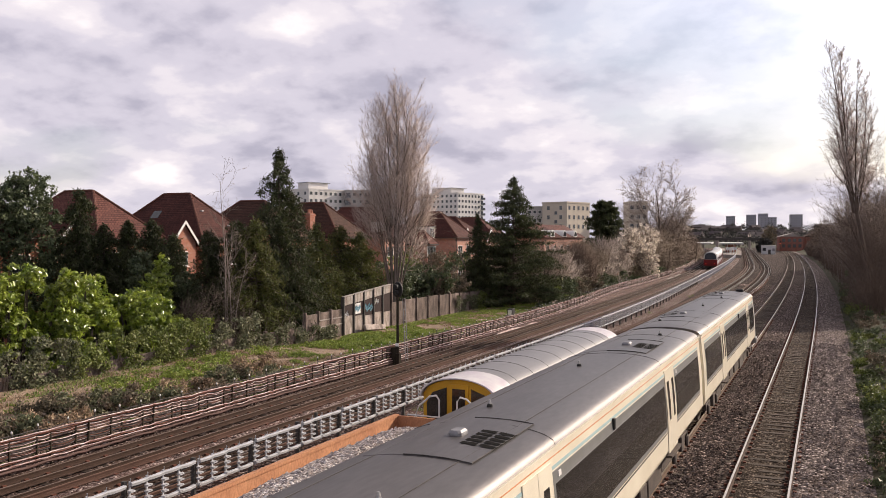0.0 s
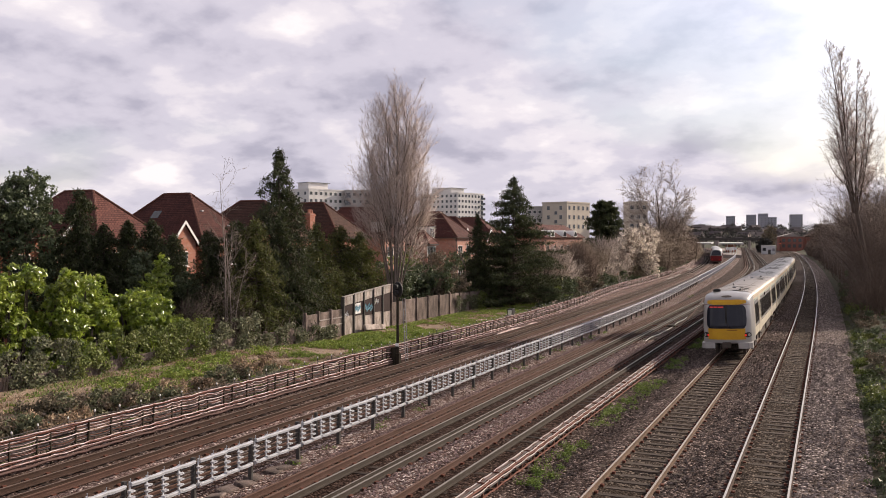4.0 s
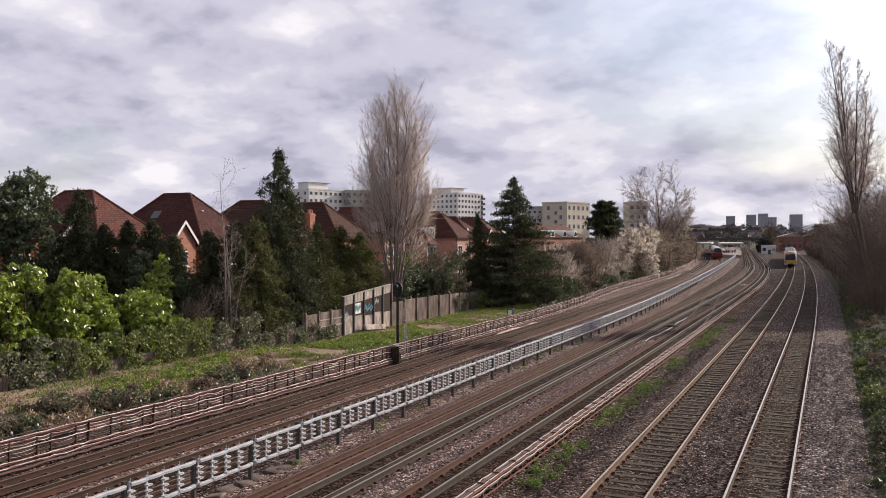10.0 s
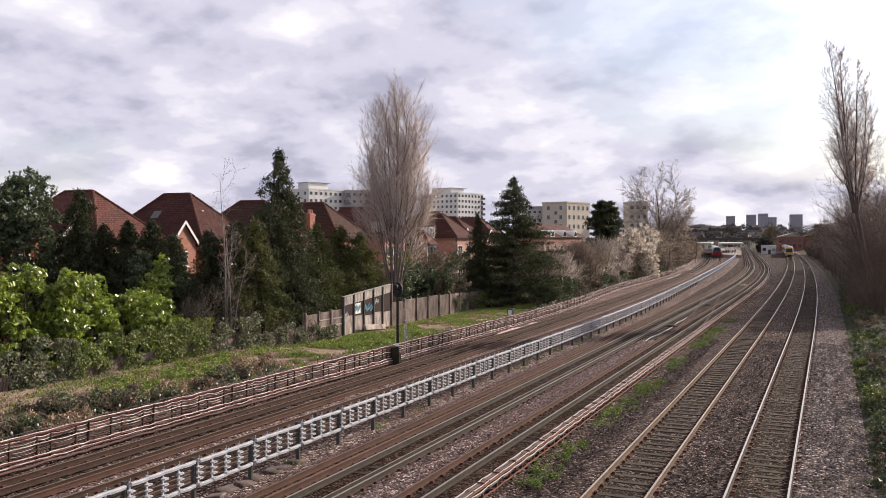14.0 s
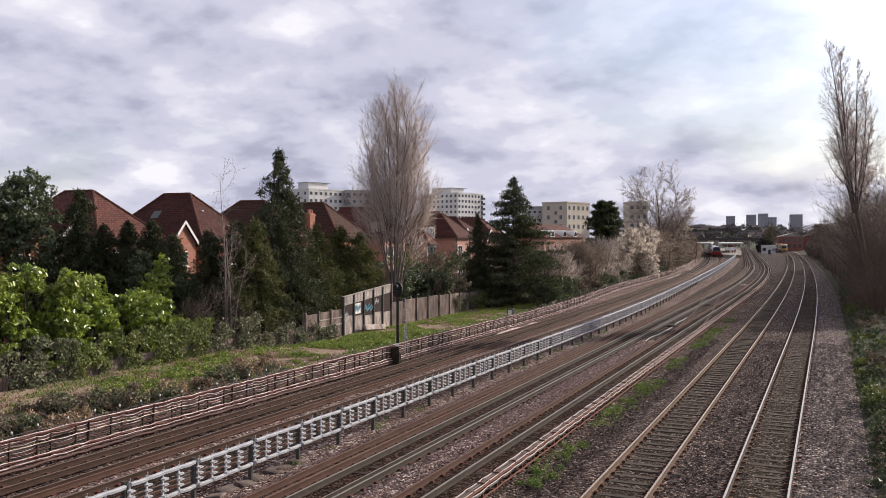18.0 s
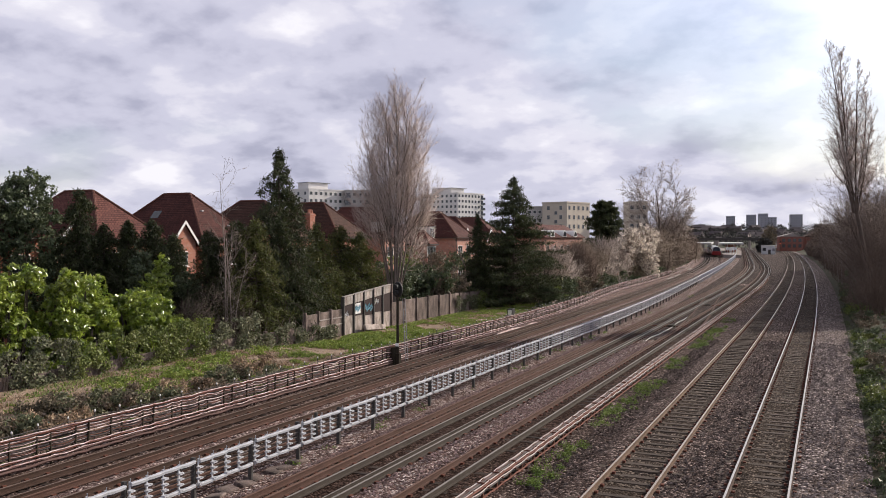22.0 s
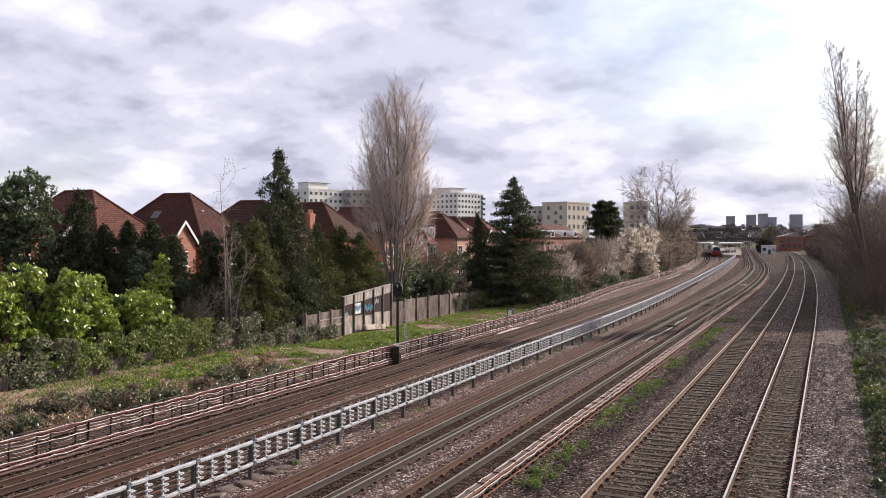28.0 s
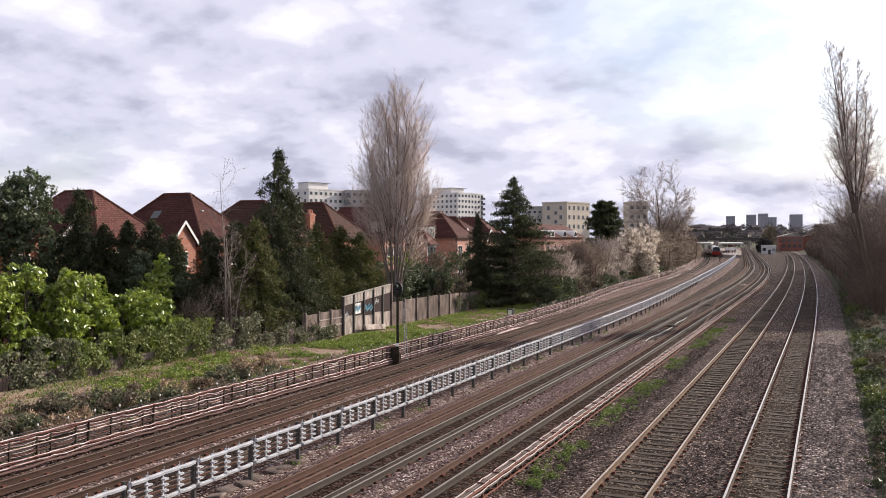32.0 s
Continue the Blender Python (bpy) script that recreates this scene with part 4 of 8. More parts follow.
def make_wagon():
    wa = thing("stone_wagon", "rusty orange open wagon heaped with pale broken stone", "wagon")
    h, w, z0, z1 = 6.9, 1.27, 0.85, 1.95
    part("floor", box(-w, w, -h, h, z0 - 0.12, z0), UNDER, wa)
    for s in (-1, 1):
        side = part("side", Shape().box(*sorted((s * (w - 0.06), s * w)), -h, h, z0, z1), WAGON_RUST, wa, "rusty orange steel side")
        part("top_rim", Shape().box(*sorted((s * (w - 0.09), s * (w + 0.05))), -h, h, z1, z1 + 0.07), WAGON_RUST, wa)
        for k in range(9):
            y = -h + 0.3 + k * (2 * h - 0.6) / 8
            part("rib", Shape().box(*sorted((s * w, s * (w + 0.06))), y - 0.06, y + 0.06, z0, z1), WAGON_RUST, wa)
    for e in (-1, 1):
        part("end_board", Shape().box(-w + 0.06, w - 0.06, *sorted((e * (h - 0.06), e * h)), z0, z1 + 0.04), WAGON_RUST, wa, "rusty orange end board")
        part("end_rail", Shape().tube([(-1.1, e * (h + 0.35), 0.9), (-1.1, e * (h + 0.35), 1.95), (1.1, e * (h + 0.35), 1.95), (1.1, e * (h + 0.35), 0.9)], 0.022, 6)
             .tube([(-1.1, e * (h + 0.35), 1.4), (1.1, e * (h + 0.35), 1.4)], 0.02, 6), WHITE, wa, "white tubular end rail")
        part("end_sill", box(-1.15, 1.15, *sorted((e * h, e * (h + 0.4))), z0 - 0.2, z0 - 0.05), UNDER, wa)
        part("coupler", tube([(0, e * h, 0.62), (0, e * (h + 0.8), 0.62)], 0.11, 8), UNDER, wa)
    rnd = random.Random(3)
    rows = []
    for i in range(70):
        y = -h + 0.06 + (2 * h - 0.12) * i / 69
        row = []
        for j in range(17):
            x = -w + 0.06 + (2 * w - 0.12) * j / 16
            edge = min(1.0, (h - abs(y)) / 1.6)
            z = z1 - 0.32 + 0.42 * (1 - (x / w) ** 2) * edge + 0.09 * noise.noise(Vector((x * 0.8, y * 0.5, 0))) + rnd.uniform(-0.03, 0.03)
            row.append((x, y, z))
        rows.append(row)
    part("stone_load", Shape().grid([list(r)[::-1] for r in rows]), BALLAST_LOAD, wa, "heaped pale broken stone")
    st = Shape()
    for _ in range(2600):
        x, y = rnd.uniform(-w + 0.1, w - 0.1), rnd.uniform(-h + 0.1, h - 0.1)
        i, j = int((y + h - 0.06) / (2 * h - 0.12) * 69), int((x + w - 0.06) / (2 * w - 0.12) * 16)
        pebble(st, x, y, rows[min(i, 69)][min(j, 16)][2] + 0.01, rnd.uniform(0.025, 0.055), rnd)
    ob = part("loose_stones", st, BALLAST_LOAD_PIECE, wa)
    ob["kind"] = "stuff"
    for y in (-4.6, 4.6):
        bogie_at(wa, y, 0.85)
    return wa


def pebble(st, x, y, z, r, rnd):
    """A small broken stone with six corners."""
    v = [(x + rnd.uniform(0.6, 1.3) * r * a, y + rnd.uniform(0.6, 1.3) * r * b, z + rnd.uniform(0.5, 1.0) * r * c)
         for a, b, c in ((1, 0.2, 0), (-1, -0.1, 0), (0.1, 1, 0), (-0.2, -1, 0), (0.1, 0, 1), (0, 0.1, -1))]
    st.add(v, [(0, 2, 4), (2, 1, 4), (1, 3, 4), (3, 0, 4), (2, 0, 5), (1, 2, 5), (3, 1, 5), (0, 3, 5)])


BALLAST_LOAD = stones("pale_stone_load", [(0.30, 0.25, 0.23), (0.46, 0.41, 0.39), (0.62, 0.57, 0.55), (0.78, 0.74, 0.72)], 0.07, (0.35, 0.27, 0.23), 0.04, 0.6, 0.3)
BALLAST_LOAD_PIECE = material("pale_loose_stone", (0.55, 0.50, 0.48), (0.38, 0.33, 0.31), 0.9, 0, 6, island=0.4)

TUBE = 16.6


def make_tube_car(cab, label):
    car = thing("underground_carriage", label, "train carriage", group="carriages of the silver and red train")
    h = TUBE / 2
    prof = [(1.25, 0.7), (1.42, 1.2), (1.42, 2.2), (1.30, 2.95)]
    ring = lambda y: [(x, y, z) for x, z in prof] + [(-x, y, z) for x, z in prof[::-1]]
    part("body", Shape().loft([ring(-h), ring(h)]), TUBE_SILVER, car)
    rr = lambda y: [(1.30 * math.cos(math.pi * k / 12), y, 2.95 + 0.62 * math.sin(math.pi * k / 12)) for k in range(13)]
    sh = Shape().loft([rr(-h), rr(h)], False, False)
    sh.add(rr(-h), [tuple(range(13))]).add(rr(h), [tuple(range(12, -1, -1))])
    part("roof", sh, TUBE_ROOF, car, "pale grey arched roof", smooth=True)
    for s in (-1, 1):
        for k in range(6):
            y = -h + 1.0 + k * 2.6
            part("window", box(*sorted((s * 1.40, s * 1.435)), y, y + 1.5, 1.75, 2.35), DARK_GLASS, car)
        for k in range(3):
            y = -h + 2.6 + k * 5.2
            part("door", box(*sorted((s * 1.40, s * 1.44)), y, y + 1.0, 0.85, 2.6), TUBE_RED, car, "red sliding door")
        part("skirt_line", box(*sorted((s * 1.36, s * 1.43)), -h, h, 0.75, 0.98), TUBE_RED, car)
    part("underframe", box(-1.1, 1.1, -h, h, 0.4, 0.72), UNDER, car)
    if cab:
        f = -h
        lower = [(-1.38, 0.7), (1.38, 0.7), (1.40, 2.0), (-1.40, 2.0)]
        part("cab_lower", Shape().loft([[(x, f - 0.35, z) for x, z in lower], [(x, f, z) for x, z in lower]]), TUBE_RED, car, "red painted cab front")
        up = [(-1.40, 2.0), (1.40, 2.0), (1.28, 2.95), (0.85, 3.4), (0, 3.55), (-0.85, 3.4), (-1.28, 2.95)]
        part("cab_upper", Shape().loft([[(x * 0.96, f - 0.30 + (z - 2.0) * 0.12, z) for x, z in up], [(x, f, z) for x, z in up]]), TUBE_ROOF, car)
        part("windscreen", Shape().add([(x * 0.86, f - 0.315 + (z - 2.0) * 0.12, 2.05 + (z - 2.0) * 0.9) for x, z in up], [tuple(range(7))]), SCREEN_GLASS, car, "dark cab windscreen")
        for s in (-1, 1):
            part("tail_lamp", tube([(s * 0.9, f - 0.35, 1.1), (s * 0.9, f - 0.38, 1.1)], 0.10, 10), TAIL, car)
    for y in (-5.4, 5.4):
        part("bogie", Shape().box(-1.05, -0.85, y - 1.4, y + 1.4, 0.3, 0.55).box(0.85, 1.05, y - 1.4, y + 1.4, 0.3, 0.55), UNDER, car)
    return car


def slim(ob, k=0.88):
    """Narrow works vehicles: the whole width scaled in the meshes."""
    seen = set()
    for c in ob.children_recursive:
        c.location.x *= k
        if c.data.name not in seen:
            seen.add(c.data.name)
            c.data.transform(Matrix.Diagonal((k, 1, 1, 1)))
    return ob


def make_trains():
    cars = []
    rear = dmu_car(True, "cream and grey diesel carriage with a yellow cab end", ROOF_PALE)
    mid = dmu_car(False, "cream and grey diesel carriage with dark windows", ROOF_GREY)
    lead = dmu_car(True, "cream and grey diesel driving carriage with a sooty roof", ROOF_GREY)
    for k, (src, flip) in enumerate(((rear, False), (mid, False), (mid, False), (lead, True))):
        c = src if k != 2 else copy_thing(src, pose(0, 0, 0))
        cars.append((c, k, flip))
    tubes = [make_tube_car(True, "silver underground carriage with a red cab end")]
    t1 = make_tube_car(False, "silver underground carriage with red doors")
    tubes.append(t1)
    for _ in range(4):
        tubes.append(copy_thing(t1, pose(0, 0, 0)))
    return cars, slim(make_loco()), slim(make_wagon()), tubes


CARS, LOCOMOTIVE, WAGON, TUBES = make_trains()

# positions along the line of the rear ends, at times
DMU_T = [0, 1, 2, 3, 4, 5, 6, 7, 8, 9, 10, 11, 12, 13, 14, 16, 18, 20, 22, 24, 26, 28, 30, 32]
DMU_Y = [-41.2, -20.0, 1.6, 25.4, 49.0, 72.5, 96, 121.5, 149, 177, 204, 232, 258, 285, 311, 364, 417, 470, 523, 576, 629, 682, 735, 788]
TUBE_T = [0, 2, 4, 6, 9, 13, 16, 20, 32]
TUBE_Y = [188, 208, 227, 243, 264, 286, 297, 303, 304]


def motions():
    """Key every moving thing."""
    for c, k, flip in CARS:
        rows = []
        for t, y in zip(DMU_T, DMU_Y):
            m = LINE_R1.stand(y + CAR / 2 + k * PITCH) @ pose(-0.05, 0, 0, 0, LEAN, 0)
            rows.append((t, m @ pose(0, 0, 0, 0, 0, 180) if flip else m))
        walk(c, rows)
    for ob, ahead in ((LOCOMOTIVE, 0.0), (WAGON, -(LOCO / 2 + 6.9 + 1.6))):
        rows = []
        for t in (0, 1, 2, 3, 4, 8, 16, 24, 32):
            y = 36.0 - 7.45 * t - LOCO / 2 + ahead
            rows.append((t, LINE_M2.stand(y) @ pose(0.14, 0, 0)))
        walk(ob, rows)
    for k, ob in enumerate(TUBES):
        walk(ob, [(t, LINE_A2.stand(y + TUBE / 2 + 0.35 + k * (TUBE + 0.5))) for t, y in zip(TUBE_T, TUBE_Y)])

# ---- cable racks, signal, walls ----
def cable_rack():
    """Pale troughs hung from dark posts, along the middle of the line."""
    rk = thing("cable_rack", "long cable rack of pale galvanised troughs on dark posts", "cable rack")
    post = Shape().box(-0.06, 0.06, -0.05, 0.05, -0.45, 1.06, 0.012).mesh("post", STEEL_D)
    seg = Shape()
    prof = lambda y, sag: [(0.02, y, -0.035 - sag), (0.10, y, -0.035 - sag), (0.12, y, 0.03 - sag), (0.10, y, 0.045 - sag), (0.02, y, 0.045 - sag)]
    seg.loft([prof(-0.27, 0), prof(-0.1, 0.012), prof(0.1, 0.012), prof(0.27, 0)])
    top = seg.mesh("top_trough", STEEL_W)
    low = seg.mesh("bottom_trough", STEEL_W)
    hs = Shape().box(0.0, 0.03, -0.02, 0.02, -0.05, 0.72)
    for k in range(4):
        hs.tube([(0.03, 0, 0.08 + k * 0.14), (0.10, 0.0, 0.06 + k * 0.14), (0.13, 0, 0.11 + k * 0.14)], 0.018, 4)
        hs.box(0.01, 0.13, -0.07, 0.07, 0.06 + k * 0.14, 0.10 + k * 0.14)
    hs.tube([(0.05, 0, 0.7), (0.05, 0, 0.80)], 0.014, 4)
    hang = hs.mesh("hanger", STEEL_W)
    far = Shape()
    y, n = 10.0, 0
    rnd = random.Random(2)
    while y < 330:
        m = LINE_F.stand(y)
        if y < 128:
            part("post", post, None, rk, at=m @ pose(0, 0, rnd.uniform(-0.02, 0.02), 0, rnd.uniform(-1.5, 1.5), 0))
            for k in range(4):
                d = 0.36 + k * 0.545
                q = LINE_F.stand(y + d, rnd.uniform(-0.012, 0.012))
                part("top_trough", top, None, rk, at=q @ pose(0.05, 0, 0.97))
                part("bottom_trough", low, None, rk, at=q @ pose(0.05, 0, 0.36))
                part("hanger", hang, None, rk, at=q @ pose(0.06, -0.272, 0.32))
        else:
            q = LINE_F.stand(y)
            for z0, z1 in ((0.93, 1.02), (0.32, 0.40)):
                c = [q @ Vector(p) for p in ((0, 0, z0), (0.14, 0, z0), (0.14, 2.35, z0), (0, 2.35, z0), (0, 0, z1), (0.14, 0, z1), (0.14, 2.35, z1), (0, 2.35, z1))]
                far.add(c, [(0, 3, 2, 1), (4, 5, 6, 7), (0, 1, 5, 4), (1, 2, 6, 5), (2, 3, 7, 6), (3, 0, 4, 7)])
            for k in range(4):
                c = [q @ Vector(p) for p in ((0.03, k * 0.58, -0.4 if k == 0 else 0.35), (0.11, k * 0.58, -0.4 if k == 0 else 0.35), (0.11, k * 0.58 + 0.14, 1.0), (0.03, k * 0.58 + 0.14, 1.0))]
                far.add(c + [p + Vector((0.03, 0.03, 0)) for p in c], [(0, 1, 2, 3), (7, 6, 5, 4), (1, 5, 6, 2), (0, 3, 7, 4)])
        y += 2.35
    ob = part("far_trough_run", far, STEEL_W, rk)
    ob["kind"] = "stuff"
    for z in (0.46, 0.60, 0.74, 0.86):
        part("cable", tube([(*LINE_F.at(yy, 0.02), z + 0.012 * math.sin(yy * 2.6)) for yy in np.arange(10, 200, 0.9)], 0.022, 4), CABLE_K, rk, "black cable on the hangers")


def smooth_run(line, ys, side, z, sag, rnd, jit=0.01):
    """A cable's points: it hangs in a shallow curve from post to post."""
    pts = []
    for a, b in zip(ys, ys[1:]):
        g = sag * rnd.uniform(0.5, 1.4) * (b - a)
        h = rnd.uniform(-jit, jit)
        for t in (0.0, 0.25, 0.5, 0.75) if a < 80 else (0.0, 0.5):
            pts.append((*line.at(a + (b - a) * t, side), z + h * (1 - abs(2 * t - 1)) - g * 4 * t * (1 - t)))
    return pts


def cable_fence():
    """Dusty cables on close dark posts, beside the far track."""
    fe = thing("cable_fence", "rows of dusty cables on close dark iron posts", "cable rack")
    post = Shape().box(-0.03, 0.03, -0.022, 0.022, -0.5, 0.83).box(0.02, 0.17, -0.025, 0.025, 0.72, 0.77).box(0.02, 0.17, -0.025, 0.025, 0.40, 0.45).box(0.02, 0.17, -0.025, 0.025, 0.06, 0.11).mesh("post", POST_BROWN)
    stake = Shape().box(-0.011, 0.011, -0.011, 0.011, -0.4, 0.84).mesh("stake", STEEL_D)
    cap = Shape().tube([(0, 0, 0), (0, 0, 0.04), (0, 0, 0.08)], [0.024, 0.034, 0.016], 8).mesh("cap", WHITE)
    rnd = random.Random(8)
    y, ys = 8.0, []
    while y < 250:
        ys.append(y)
        if y < 165:
            part("post", post, None, fe, at=LINE_C.stand(y, rnd.uniform(-0.03, 0.03)) @ pose(0.13, 0, 0, 0, rnd.uniform(-3, 3), 180))
        y += 0.50 if len(ys) % 2 else 0.95
    for k, yy in enumerate(np.arange(8.3, 120, 1.05)):
        x, y2 = LINE_C.at(yy, -0.45 + rnd.uniform(-0.06, 0.06))
        p = part("stake", stake, None, fe, at=pose(x, y2, rnd.uniform(-0.08, 0.06), rnd.uniform(-4, 4), rnd.uniform(-4, 4), 0))
        part("cap", cap, None, p, "white insulator cap", at=pose(0, 0, 0.84))
    # three main runs, and slack thinner ones between them
    runs = [(0.81, 0.019, 0.18, CABLE_P, 0.010), (0.47, 0.017, 0.18, CABLE_P, 0.012), (0.12, 0.021, 0.18, CABLE_P, 0.010), (0.765, 0.018, 0.19, RUST, 0.01), (0.07, 0.022, 0.16, RUST, 0.01), (-0.03, 0.05, 0.22, CABLE_B, 0.008), (-0.13, 0.05, 0.24, CABLE_B, 0.008), (0.02, 0.016, 0.26, CABLE_P, 0.02),
            (0.60, 0.012, -0.44, CABLE_W, 0.03), (0.72, 0.016, -0.46, CABLE_K, 0.02), (0.42, 0.014, -0.42, CABLE_W, 0.04), (0.50, 0.03, -0.48, CABLE_K, 0.02)]
    for low, high, n in ((0.53, 0.75, 8), (0.20, 0.43, 8), (0.0, 0.09, 3)):
        for k in range(n):
            z = low + (high - low) * (k + 0.5) / n
            runs.append((z, rnd.uniform(0.010, 0.017), rnd.uniform(0.09, 0.17), (CABLE_B, CABLE_P, CABLE_K, RUST)[k % 4], rnd.uniform(0.015, 0.06)))
            runs.append((z - 0.02, rnd.uniform(0.030, 0.044), rnd.uniform(0.02, 0.08), CABLE_K, rnd.uniform(0.02, 0.05)))
    for z, r, side, mat, sag in runs:
        part("cable", tube(smooth_run(LINE_C, ys, side, z, sag, rnd, 0.03), r, 4), mat, fe)
    return fe


POST_BROWN = material("dark_brown_iron", (0.055, 0.048, 0.03), (0.03, 0.02, 0.018), 0.85, 0.05, 6, 0.6, 0.25)


def low_cables():
    """Low brackets and pale cables between the electrified and the main tracks."""
    lc = thing("low_cable_run", "low run of pale cables on short rusty brackets", "cable rack")
    br = Shape().box(-0.03, 0.03, -0.03, 0.03, -0.35, 0.36).box(-0.03, 0.2, -0.02, 0.02, 0.30, 0.34).box(-0.03, 0.2, -0.02, 0.02, 0.12, 0.16).mesh("bracket", RUST)
    rnd = random.Random(4)
    ys = list(np.arange(8, 150, 1.05))
    for y in ys:
        part("bracket", br, None, lc, at=LINE_S.stand(y, rnd.uniform(-0.03, 0.02)) @ pose(0, 0, 0, 0, rnd.uniform(-5, 5), rnd.uniform(-8, 8)))
    for z, side, r, mat in ((0.37, 0.00, 0.017, CABLE_W), (0.36, 0.06, 0.022, CABLE_B), (0.35, 0.11, 0.022, CABLE_K), (0.34, 0.18, 0.017, CABLE_W), (0.30, 0.22, 0.022, RUST), (0.19, 0.04, 0.03, RUST), (0.19, 0.16, 0.017, CABLE_W), (0.02, 0.20, 0.03, RUST), (0.10, 0.10, 0.028, CABLE_K)):
        part("cable", tube(smooth_run(LINE_S, ys, side, z, 0.02, rnd, 0.012), r, 4), mat, lc)
    cl = Shape().box(-0.01, 0.21, -0.012, 0.012, 0.345, 0.385).mesh("clamp", RUST)
    for y in np.arange(8.4, 110, 1.3):
        part("clamp", cl, None, lc, at=LINE_S.stand(y + rnd.uniform(-0.15, 0.15)))


def signal_post():
    sg = thing("signal_post", "tall rusty signal post with a black two-lamp head", "railway signal", pose(-21.45, 41.1, -0.25))
    part("mast", Shape().tube([(0, 0, 0), (0, 0, 3.4), (0, 0, 4.0)], [0.085, 0.075, 0.07], 10), POST_BROWN, sg)
    part("base_case", Shape().box(-0.42, -0.1, -0.25, 0.2, 0.0, 0.95, 0.03).box(-0.14, 0.14, -0.12, 0.12, 0, 0.6), POST_BROWN, sg, "dark rusty equipment case")
    part("plate", box(-0.09, 0.09, -0.10, -0.08, 1.0, 1.18), WHITE, sg, "small white plate")
    hd = part("signal_head", Shape().loft([[(0.30 * math.cos(a) * k, y, 4.1 + 0.42 * math.sin(a) * k) for a in np.linspace(0, 2 * math.pi, 17)[:-1]] for y, k in ((-0.06, 0.9), (-0.04, 1.0), (0.06, 1.0), (0.1, 0.8))]), BLACK, sg, "black oval signal head")
    for z in (3.93, 4.26):
        part("lens", tube([(0, -0.06, z), (0, -0.10, z)], 0.10, 12), DARK_GLASS, hd)
        part("hood", tube([(0, -0.06, z + 0.02), (0, -0.32, z + 0.0)], 0.13, 10), BLACK, hd)
    part("lamp_bracket", box(-0.05, 0.05, -0.05, 0.05, 3.5, 3.75), STEEL_G, sg)
    ld = part("ladder", Shape().tube([(0.42, 0.15, 0), (0.22, 0.15, 3.6)], 0.022, 5).tube([(0.42, 0.42, 0), (0.22, 0.42, 3.6)], 0.022, 5), STEEL_G, sg, "thin grey steel ladder")
    for k in range(11):
        z = 0.3 + k * 0.3
        part("rung", tube([(0.42 - 0.0556 * z, 0.15, z), (0.42 - 0.0556 * z, 0.42, z)], 0.014, 4), STEEL_G, ld)


PANEL = material("grimy_concrete_panel", (0.23, 0.178, 0.155), (0.065, 0.05, 0.044), 0.9, 0, 1.6, 0.4, 0.3, 0.008, 20, random_tint=0.25, stretch=(1, 1, 0.45))
PANEL_PALE = material("pale_worn_render", (0.54, 0.46, 0.41), (0.16, 0.13, 0.115), 0.9, 0, 1.9, 0.45, 0.25, 0.006, 25, random_tint=0.18, stretch=(1, 1, 0.5))
PANEL_LIGHT = material("pale_concrete_slab", (0.46, 0.42, 0.385), (0.27, 0.235, 0.21), 0.9, 0, 2, 0.6, 0.15)
PAINT_BLUE = material("pale_blue_spray_paint", (0.30, 0.52, 0.60), (0.22, 0.40, 0.50), 0.7)
PAINT_MAUVE = material("dusty_mauve_panel", (0.055, 0.036, 0.034), (0.032, 0.022, 0.021), 0.85, 0, 1.5, 0.7, 0.15)


